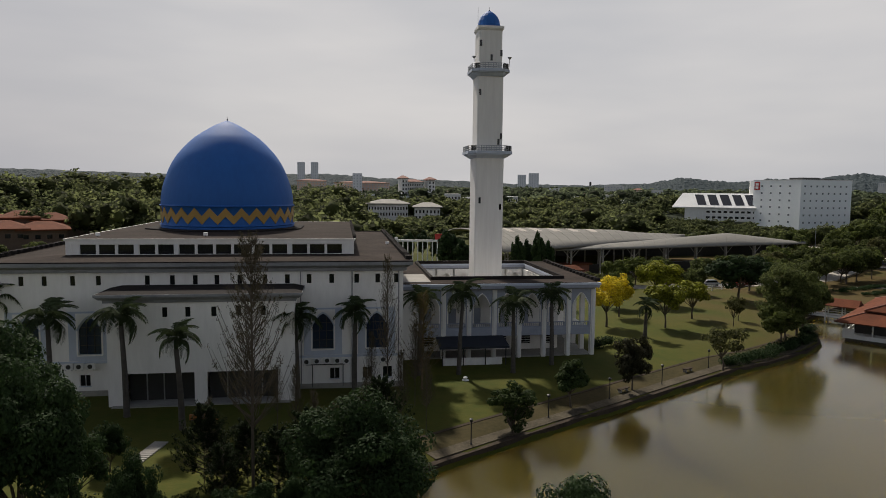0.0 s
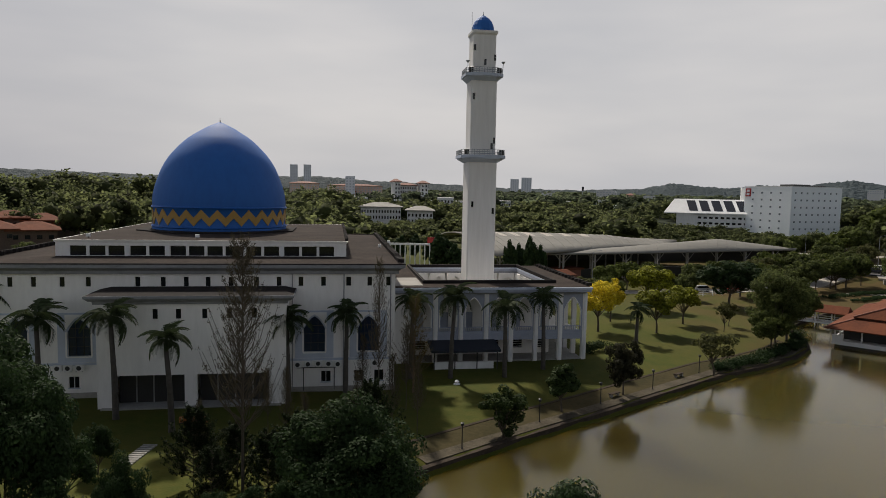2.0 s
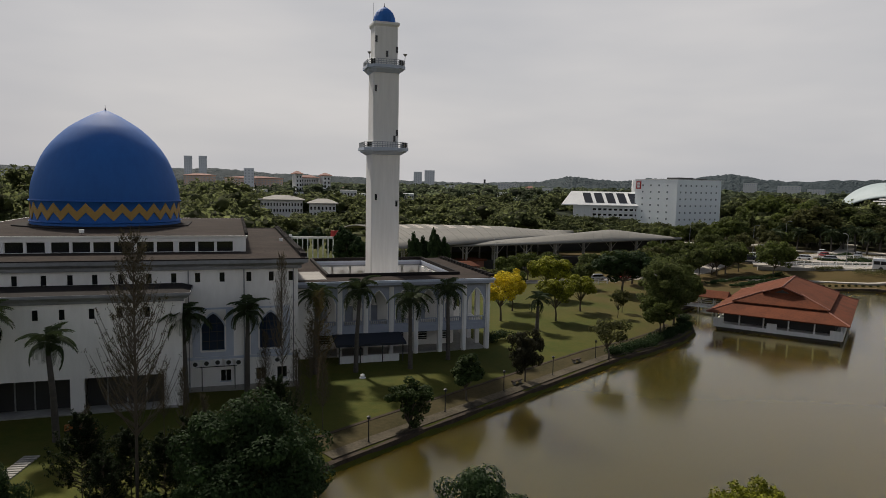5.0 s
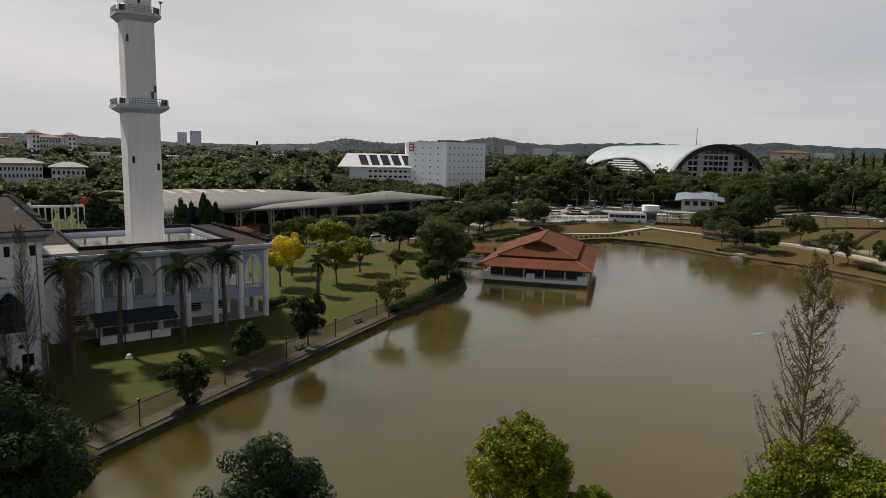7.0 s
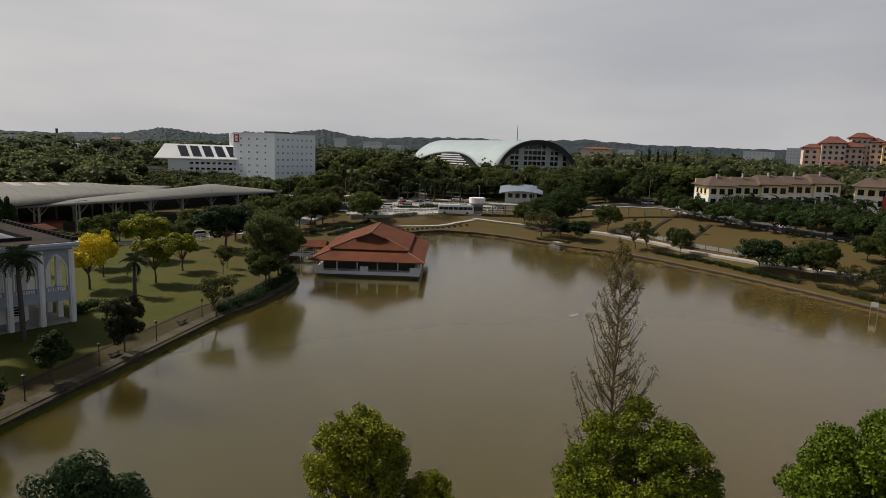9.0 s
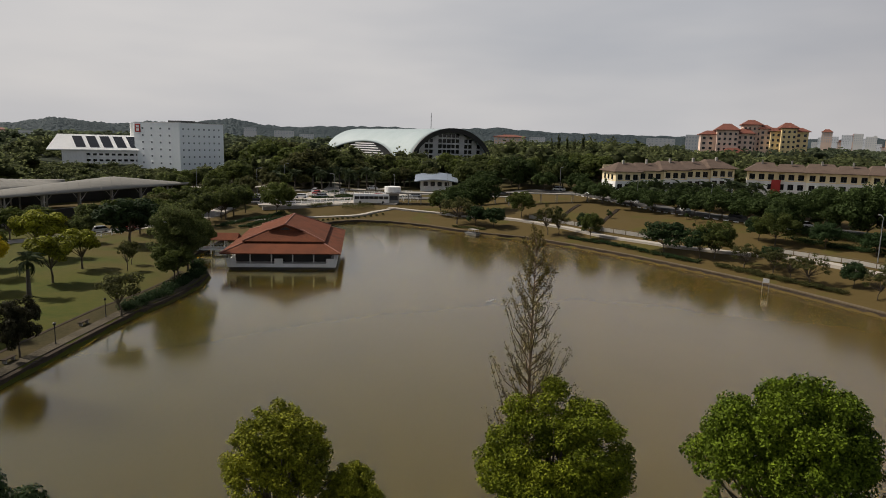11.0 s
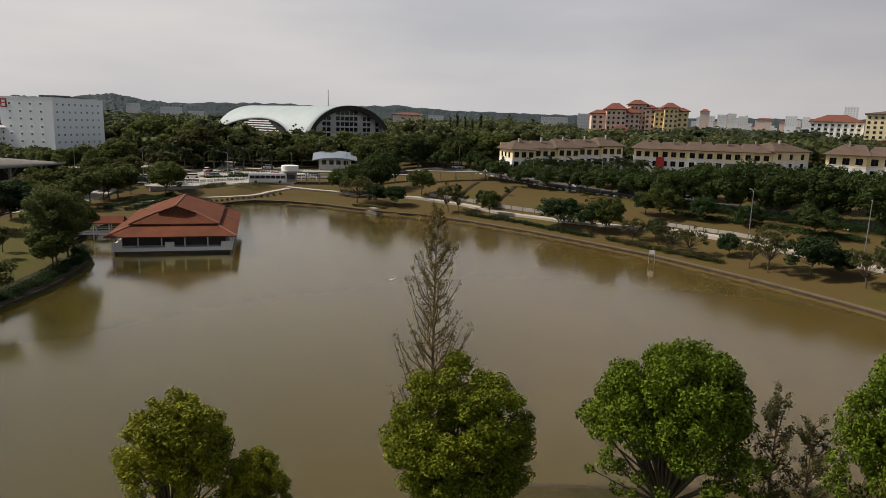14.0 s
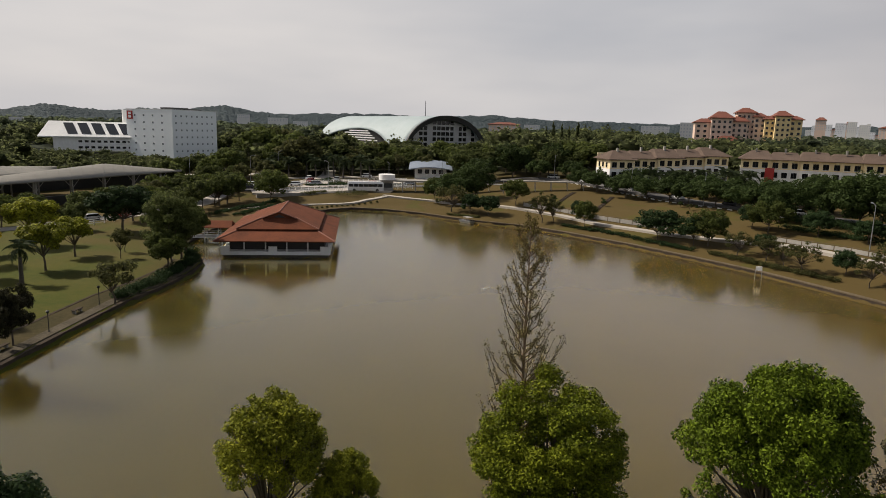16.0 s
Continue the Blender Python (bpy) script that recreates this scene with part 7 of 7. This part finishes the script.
def hill(az0, az1, d, prof, name, depth=500):
    """A wooded ridge: heights as angles along the bearing, falling away behind."""
    s, n = Shape(), 420
    v = []
    for k, (dd, f) in enumerate(((-depth * .55, 0.0), (-depth * .3, .5), (-depth * .12, .88), (0, 1.0), (depth * .5, .75))):
        for i in range(n + 1):
            az = az0 + (az1 - az0) * i / n
            e = np.interp(az, [p[0] for p in prof], [p[1] for p in prof]) + .05 * noise.noise(Vector((az * 1.3, k * 3.1, d))) + .09 * noise.noise(Vector((az * 5.1, k * 2.1, d))) + .05 * noise.noise(Vector((az * 14.0, k * 2.1, d)))
            x, y = polar(az, d + dd)
            v.append((x, y, 10 + f * (12 + d * math.tan(radians(max(e, .02))))))
    q = [(r * (n + 1) + i, r * (n + 1) + i + 1, (r + 1) * (n + 1) + i + 1, (r + 1) * (n + 1) + i) for r in range(4) for i in range(n)]
    return tagged(new(name, s.add(v, q).mesh(name, M_HILL, True)), "wooded hazy ridge on the horizon", "hill", kind="structure")


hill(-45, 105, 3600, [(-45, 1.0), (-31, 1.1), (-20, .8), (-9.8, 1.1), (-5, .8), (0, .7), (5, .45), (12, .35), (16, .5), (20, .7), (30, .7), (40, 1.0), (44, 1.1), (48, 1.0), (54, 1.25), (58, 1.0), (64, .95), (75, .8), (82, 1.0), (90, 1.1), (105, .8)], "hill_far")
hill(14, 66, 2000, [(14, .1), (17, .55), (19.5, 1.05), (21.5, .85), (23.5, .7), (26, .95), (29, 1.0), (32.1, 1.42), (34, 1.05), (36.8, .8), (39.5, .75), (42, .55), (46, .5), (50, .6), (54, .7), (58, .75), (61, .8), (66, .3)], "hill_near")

# ---- woods ----
rng = np.random.default_rng(77)
KEEP = [(28.4, 333, 30), (21.9, 352, 30), (49.5, 378, 40), (48.9, 258, 12), (45.2, 214, 14), (-3.6, 325, 16), (-31.6, 210, 14)]


def lumps(g, n, detail):
    """A crown as a few uneven rounded lumps, for trees far off: vertices and triangles."""
    bm = bmesh.new()
    bmesh.ops.create_icosphere(bm, subdivisions=detail, radius=1.0)
    bm.verts.ensure_lookup_table()
    unit = np.array([tuple(p.co) for p in bm.verts])
    tri = np.array([[p.index for p in f.verts] for f in bm.faces])
    bm.free()
    v, t = [], []
    for k in range(n):
        d = g.normal(size=3)
        d /= np.linalg.norm(d)
        d[2] = abs(d[2]) * .9 - .25
        c = d * (.68 if k else .1)
        r = .24 + .18 * g.random() + (.2 if k == 0 else 0)
        t.append(tri + k * len(unit))
        v.append(c + unit * (r * (1 + .2 * g.normal(size=(len(unit), 1)))))
    return np.concatenate(v), np.concatenate(t)


def free(x, y, gap):
    for az, d, rad in KEEP:
        px, py = polar(az, d)
        if math.hypot(x - px, y - py) < rad + gap:
            return False
    return True


def wood(name, label, spots, leaves, size, hmin, hmax, material, squat=.62, lump_n=7, detail=1):
    """Many trees too far to pick apart, joined into one mesh: rounded lumps with a fringe of leaves."""
    forms = []
    for _ in range(10):
        v, t = lumps(rng, lump_n, detail)
        f = []
        if leaves:
            k = rng.integers(0, len(v), leaves)
            q = leaf_cloud(rng, v[k], np.full(leaves, .16), leaves, size, flat=.85, wide=.7, order=.55, hollow=.2)
            f = np.arange(len(q)).reshape(-1, 4) + len(v)
            v = np.concatenate([v * .84, q])
        forms.append((v, t, f))
    verts, tris, quads_ = [], [], []
    base_i = 0
    for x, y, base in spots:
        f, t, q = forms[rng.integers(10)]
        h = hmin + (hmax - hmin) * rng.random() ** 2.4
        w = h * squat * (.75 + .5 * rng.random())
        a = rng.random() * 6.28
        ca, sa_ = math.cos(a), math.sin(a)
        p = np.empty_like(f)
        p[:, 0] = (f[:, 0] * ca - f[:, 1] * sa_) * w + x
        p[:, 1] = (f[:, 0] * sa_ + f[:, 1] * ca) * w + y
        p[:, 2] = base + h * .5 + f[:, 2] * h * .5
        verts.append(p)
        tris.append(t + base_i)
        if len(q):
            quads_.append(q + base_i)
        base_i += len(p)
    v, t = np.concatenate(verts), np.concatenate(tris)
    q = np.concatenate(quads_) if quads_ else np.zeros((0, 4), int)
    me = bpy.data.meshes.new(name)
    me.vertices.add(len(v))
    me.vertices.foreach_set("co", np.ascontiguousarray(v, dtype=np.float32).ravel())
    me.loops.add(t.size + q.size)
    me.loops.foreach_set("vertex_index", np.concatenate([t.ravel(), q.ravel()]).astype(np.int32))
    me.polygons.add(len(t) + len(q))
    me.polygons.foreach_set("loop_start", np.concatenate([np.arange(0, t.size, 3), t.size + np.arange(0, q.size, 4)]).astype(np.int32))
    me.update(calc_edges=True)
    me.polygons.foreach_set("use_smooth", [True] * len(me.polygons))
    me.materials.append(material)
    return tagged(new(name, me), label, "woods", kind="stuff")


def scatter(az0, az1, d0, d1, spacing, gap=4):
    n = int(.5 * radians(az1 - az0) * (d1 * d1 - d0 * d0) / spacing ** 2)
    az, d = az0 + (az1 - az0) * rng.random(n), np.sqrt(d0 * d0 + (d1 * d1 - d0 * d0) * rng.random(n))
    x, y = d * np.sin(np.radians(az)), d * np.cos(np.radians(az))
    z = height(x, y)
    return [(float(a), float(b), float(c)) for a, b, c in zip(x, y, z) if free(a, b, gap)]


low_w = [p for p in scatter(-8, 17.5, 226, 420, 8.0) if not (-7.6 < math.degrees(math.atan2(p[0], p[1])) < 1.4 and math.hypot(p[0], p[1]) < 345)] + scatter(34, 54, 268, 370, 7.5)
wood("shrub_woods", "low green trees in front of the white office block", [s for s in scatter(17.5, 34, 222, 345, 6.0, 0) if math.atan2(s[0], s[1]) < .46 or math.hypot(s[0], s[1]) > 264], 330, .1, 3.4, 7.0, L_FOREST, .75)
wood("woods_low", "low dense green woods behind the station and the plaza", low_w, 420, .085, 5, 14, L_FOREST, .68)
wood("woods_school", "low green trees and bushes before the pale school blocks", scatter(-7.6, 1.4, 224, 318, 6.0, 0), 330, .1, 3.2, 8.0, L_FOREST, .7)
tall_w = scatter(54, 66, 250, 420, 8.0) + [s for s in scatter(-42, -8, 165, 420, 9.0) if math.hypot(s[0], s[1]) > 245 or math.degrees(math.atan2(s[0], s[1])) > -27]
wood("woods_tall", "tall dark green tropical woods", tall_w, 420, .08, 8, 20, L_FOREST, .58)
belt_w = scatter(63, 100, 268, 420, 8.0) + scatter(17.5, 54, 395, 520, 9.0)
wood("woods_belt", "dark green tree belt behind the condominiums", belt_w, 300, .095, 7, 15, L_FOREST, .66)
crest_w = scatter(53, 69, 345, 430, 7.5)
wood("woods_crest", "tall dark wooded crest behind the far bank", crest_w, 420, .08, 11, 17.5, L_FOREST, .6)
left_w = [(x, y, z + 6) for x, y, z in scatter(-42, -19, 330, 460, 10)]
wood("woods_rise", "tall dark trees on the rise beyond the mosque", left_w, 380, .085, 9, 19, L_FOREST, .6)
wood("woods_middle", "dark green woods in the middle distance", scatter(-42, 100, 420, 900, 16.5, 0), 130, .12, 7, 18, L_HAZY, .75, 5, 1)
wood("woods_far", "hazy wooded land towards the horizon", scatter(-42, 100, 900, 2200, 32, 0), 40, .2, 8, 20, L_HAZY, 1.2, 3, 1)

# ---- trees round the far side, one by one ----
lab = {"lawn_dark": "dark green round tree beside the far road", "lawn_round": "leafy green tree on the far bank", "broad_olive": "olive-green spreading tree on the far bank",
       "tall_dark": "tall dark tree behind the far bank", "thin_olive": "thin open-crowned tree on the far bank"}


KIND = {"lawn_round": "broadleaf_tree", "broad_olive": "spreading_tree", "thin_olive": "spreading_tree", "tall_dark": "tall_tree"}


def row(kinds, path, step, h0, h1, jitter, seed, group):
    g = np.random.default_rng(seed)
    for i, (x, y) in enumerate(dense(path, step)):
        k = kinds[int(g.integers(len(kinds)))]
        x, y = x + g.normal() * jitter, y + g.normal() * jitter
        az, d = math.degrees(math.atan2(x, y)), math.hypot(x, y)
        if 47.2 < az < 50.6 and 212 < d < 262:      # no trees in the camera's line of sight to the visitor centre
            continue
        if shore(np.array([x]), np.array([y]))[0] > 1.2:
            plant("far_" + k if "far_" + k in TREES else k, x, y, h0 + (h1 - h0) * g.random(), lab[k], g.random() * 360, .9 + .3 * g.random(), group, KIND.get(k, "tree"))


row(["lawn_dark", "lawn_round", "broad_olive"], [(84, 168), (98, 176), (110, 178), (118, 176), (122, 170)], 5.0, 5, 8, 1.5, 22, "trees beside the lakeside road")
row(["tall_dark", "lawn_dark", "lawn_round"], [(190, 160), (204, 150), (212, 136), (212, 120), (214, 108)], 7.5, 9, 12, 2.5, 6, "tall trees behind the far corner")
row(["lawn_dark", "lawn_round", "broad_olive"], [(76, 162), (86, 168), (96, 176), (104, 168), (92, 158)], 7.5, 6, 9, 1.8, 7, "trees between canopy and lake")
row(["lawn_round", "lawn_dark"], [(70, 148), (78, 152), (84, 150)], 5, 7, 9, 1.5, 8, "trees between canopy and lake")
row(["lawn_dark", "tall_dark", "lawn_round"], [(120, 200), (136, 212), (150, 222), (166, 214), (182, 204), (200, 190), (210, 176)], 7.5, 8, 12, 3.0, 10, "trees behind the plaza")
row(["lawn_dark", "lawn_round"], [(112, 190), (100, 196), (118, 214)], 8, 7, 9, 2.0, 11, "trees behind the plaza")
row(["tall_dark", "lawn_round", "lawn_dark"], [(200, 214), (214, 196), (226, 178), (232, 156), (234, 134), (232, 112)], 7.5, 9, 13, 3.0, 12, "tall trees behind the far corner")
row(["lawn_dark", "broad_olive"], [(140, 196), (156, 206), (172, 198), (186, 188), (196, 176)], 6.0, 6, 9, 2.5, 33, "trees behind the plaza")
row(["broad_olive", "lawn_dark", "thin_olive"], [(122, 190), (128, 198), (136, 204)], 6.0, 5.0, 8.0, 2.0, 49, "trees on the plaza")
row(["lawn_dark", "tall_dark"], [(196, 140), (204, 128), (206, 118)], 5.0, 8.0, 11.0, 2.0, 53, "tall trees behind the far corner")
row(["lawn_round", "broad_olive", "lawn_dark"], [(40, 150), (52, 158), (62, 162), (72, 168)], 6.0, 5.0, 7.0, 1.5, 54, "trees before the canopy")
row(["lawn_dark", "broad_olive"], [(36, 136), (46, 142), (54, 140)], 6, 4.5, 6.5, 1.5, 13, "trees before the canopy")
for kind, x, y, h, w, text in (("bank_green", 113, 158.5, 9.6, 1.1, "bushy grey-green tree above the retaining wall"), ("broad_olive", 119, 164, 8.0, .8, "olive-green bushy tree by the lakeside road"),
                               ("lawn_round", 107.6, 165.6, 7.7, .75, "slim leafy green tree by the lakeside road"), ("lawn_round", 98.5, 161, 8.3, 1.0, "leafy green tree between canopy and lake")):
    plant(kind, x, y, h, text, x * 31 % 360, w, "trees beside the lakeside road", "broadleaf_tree")
g_mix_w = np.random.default_rng(123)      # taller single trees that stand out of the woods
for i in range(52):
    az = 33.5 + 21.5 * (i + g_mix_w.random()) / 52
    d = (262 + 60 * g_mix_w.random())
    x, y = polar(az, d)
    if not free(x, y, 3):
        continue
    k = ("far_tall_dark", "far_lawn_round", "tall_hazy", "far_broad_olive", "tall_hazy")[int(g_mix_w.integers(5))]
    plant(k, x, y, (11 + 6.5 * g_mix_w.random() if az < 42 else 7 + 4 * g_mix_w.random()), "tall grey-green tree standing out of the woods" if "tall" in k else "leafy round tree standing out of the woods", i * 47 % 360, .9 + .5 * g_mix_w.random(), "tall trees in the woods", "woodland_tree")
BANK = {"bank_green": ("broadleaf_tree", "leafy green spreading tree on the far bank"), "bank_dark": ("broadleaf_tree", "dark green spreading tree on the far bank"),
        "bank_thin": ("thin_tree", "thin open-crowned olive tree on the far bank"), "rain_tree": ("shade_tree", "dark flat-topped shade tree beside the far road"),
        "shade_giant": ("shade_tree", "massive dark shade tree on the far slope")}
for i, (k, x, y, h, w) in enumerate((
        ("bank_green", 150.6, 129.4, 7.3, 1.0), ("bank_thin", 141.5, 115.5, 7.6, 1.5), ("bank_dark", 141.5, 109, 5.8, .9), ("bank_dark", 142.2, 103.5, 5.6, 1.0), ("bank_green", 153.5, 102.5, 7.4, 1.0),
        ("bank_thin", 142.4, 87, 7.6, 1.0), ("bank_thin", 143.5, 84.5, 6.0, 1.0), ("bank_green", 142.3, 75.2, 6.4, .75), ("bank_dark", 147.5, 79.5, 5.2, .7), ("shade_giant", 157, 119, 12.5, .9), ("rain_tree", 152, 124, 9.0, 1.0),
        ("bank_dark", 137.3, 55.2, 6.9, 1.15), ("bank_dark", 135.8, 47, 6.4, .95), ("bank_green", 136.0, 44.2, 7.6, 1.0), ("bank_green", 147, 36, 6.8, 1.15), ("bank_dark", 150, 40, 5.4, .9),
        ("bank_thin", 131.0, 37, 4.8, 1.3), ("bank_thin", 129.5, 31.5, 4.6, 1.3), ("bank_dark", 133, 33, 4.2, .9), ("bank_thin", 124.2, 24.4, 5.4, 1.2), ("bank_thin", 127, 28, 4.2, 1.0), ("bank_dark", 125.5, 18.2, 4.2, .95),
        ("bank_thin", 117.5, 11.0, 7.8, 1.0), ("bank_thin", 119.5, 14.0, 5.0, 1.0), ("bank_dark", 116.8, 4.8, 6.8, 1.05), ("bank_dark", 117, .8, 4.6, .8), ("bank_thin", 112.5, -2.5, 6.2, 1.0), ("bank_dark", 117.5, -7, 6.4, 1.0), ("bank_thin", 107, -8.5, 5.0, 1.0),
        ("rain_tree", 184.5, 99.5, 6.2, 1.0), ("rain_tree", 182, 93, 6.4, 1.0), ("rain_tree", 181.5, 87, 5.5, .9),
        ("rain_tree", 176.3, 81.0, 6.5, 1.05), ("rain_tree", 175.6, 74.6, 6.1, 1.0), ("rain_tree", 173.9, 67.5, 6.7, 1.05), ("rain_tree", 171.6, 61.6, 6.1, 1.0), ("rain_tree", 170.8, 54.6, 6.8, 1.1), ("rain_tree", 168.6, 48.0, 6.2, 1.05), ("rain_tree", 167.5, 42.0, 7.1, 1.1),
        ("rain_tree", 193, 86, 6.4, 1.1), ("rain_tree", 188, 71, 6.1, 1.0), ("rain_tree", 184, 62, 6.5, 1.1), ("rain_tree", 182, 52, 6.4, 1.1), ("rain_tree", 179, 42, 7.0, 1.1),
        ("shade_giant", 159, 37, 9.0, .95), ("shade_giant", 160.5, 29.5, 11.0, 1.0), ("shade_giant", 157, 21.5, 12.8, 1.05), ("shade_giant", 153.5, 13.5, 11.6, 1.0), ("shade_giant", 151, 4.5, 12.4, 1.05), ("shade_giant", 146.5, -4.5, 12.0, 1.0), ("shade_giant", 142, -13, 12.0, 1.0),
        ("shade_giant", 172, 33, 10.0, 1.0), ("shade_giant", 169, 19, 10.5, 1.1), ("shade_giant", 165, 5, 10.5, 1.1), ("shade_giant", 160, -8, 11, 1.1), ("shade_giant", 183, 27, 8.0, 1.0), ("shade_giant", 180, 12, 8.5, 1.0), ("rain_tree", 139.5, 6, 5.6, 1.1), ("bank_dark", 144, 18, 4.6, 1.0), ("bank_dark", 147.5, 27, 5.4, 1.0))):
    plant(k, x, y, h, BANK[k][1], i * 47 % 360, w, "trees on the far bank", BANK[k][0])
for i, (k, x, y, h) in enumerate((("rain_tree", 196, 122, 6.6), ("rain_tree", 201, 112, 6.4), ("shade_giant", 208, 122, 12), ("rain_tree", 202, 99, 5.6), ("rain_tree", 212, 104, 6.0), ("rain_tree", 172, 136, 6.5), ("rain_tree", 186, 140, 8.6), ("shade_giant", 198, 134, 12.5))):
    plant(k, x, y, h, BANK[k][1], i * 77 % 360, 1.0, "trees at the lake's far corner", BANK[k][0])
for az, d, h in ((6.6, 128, 13.5), (7.4, 132, 12.5), (8.3, 126, 14.5), (9.1, 130, 12.5)):
    x, y = polar(az, d)
    plant("tall_dark", x, y, h, "tall dark columnar tree behind the mosque court", az * 50, .42, "columnar trees behind the court")
for az, d, h in ((.6, 152, 13), (-5.5, 160, 12), (-8, 150, 12), (1.8, 148, 11), (-4.2, 192, 9), (-2.9, 188, 10), (-1.6, 194, 10), (-.4, 186, 9)):
    x, y = polar(az, d)
    plant("tall_dark", x, y, h, "dark tree behind the mosque", az * 50 % 360, .8, "trees behind the mosque")
for i, az in enumerate((58.5, 59.1, 59.8, 60.4, 61.1, 61.7)):
    x, y = polar(az, 322 + 9 * (i % 3))
    plant("tall_hazy", x, y, 18.5 + 1.0 * (i * 2 % 3), "tall slender conifer in the woods", i * 70, .35, "conifers in the woods")
for i in range(14):
    az = 66.5 + i * .62
    x, y = polar(az, 203 + (i * 7) % 9)
    palm(x, y, 4.0 + (i * 5) % 3 * .6, 100 + i, 1.15, "small palm planted before the condominium row")
for i, (az, d, h) in enumerate(((-36.5, 205, 6), (-35.2, 198, 5), (-33.9, 204, 5.5), (-32.6, 200, 4.5), (-31.4, 206, 5.5), (-30.2, 200, 5), (-29.0, 206, 6), (-27.8, 200, 6), (-37, 188, 6), (-35.8, 182, 5.5), (-34.4, 186, 5), (-33, 180, 5.5), (-31.8, 186, 5), (-30.6, 182, 5.5), (-29.4, 186, 6), (-28.2, 180, 6))):
    x, y = polar(az, d)
    plant("far_lawn_dark", x, y, h, "dark round tree before the villas", i * 50, 1.2, "trees before the villas")
for i in range(12):
    x, y = polar(35.5 + i * .75, 246 + (i * 11) % 17)
    palm(x, y, 5.5 + (i * 5) % 3 * .8, 140 + i, 1.2, "palm beside the plaza road")
g_sl = np.random.default_rng(88)
for i in range(10):
    u = g_sl.random()
    x, y = 153 + 14 * g_sl.random() + 8 * u, 48 + 52 * u
    plant("small_green" if i % 3 else "far_thin_olive", x, y, .9 + 1.3 * g_sl.random(), "small rounded shrub on the far grass bank", i * 41, 1.1, "shrubs on the far bank", "shrub", category="shrub")
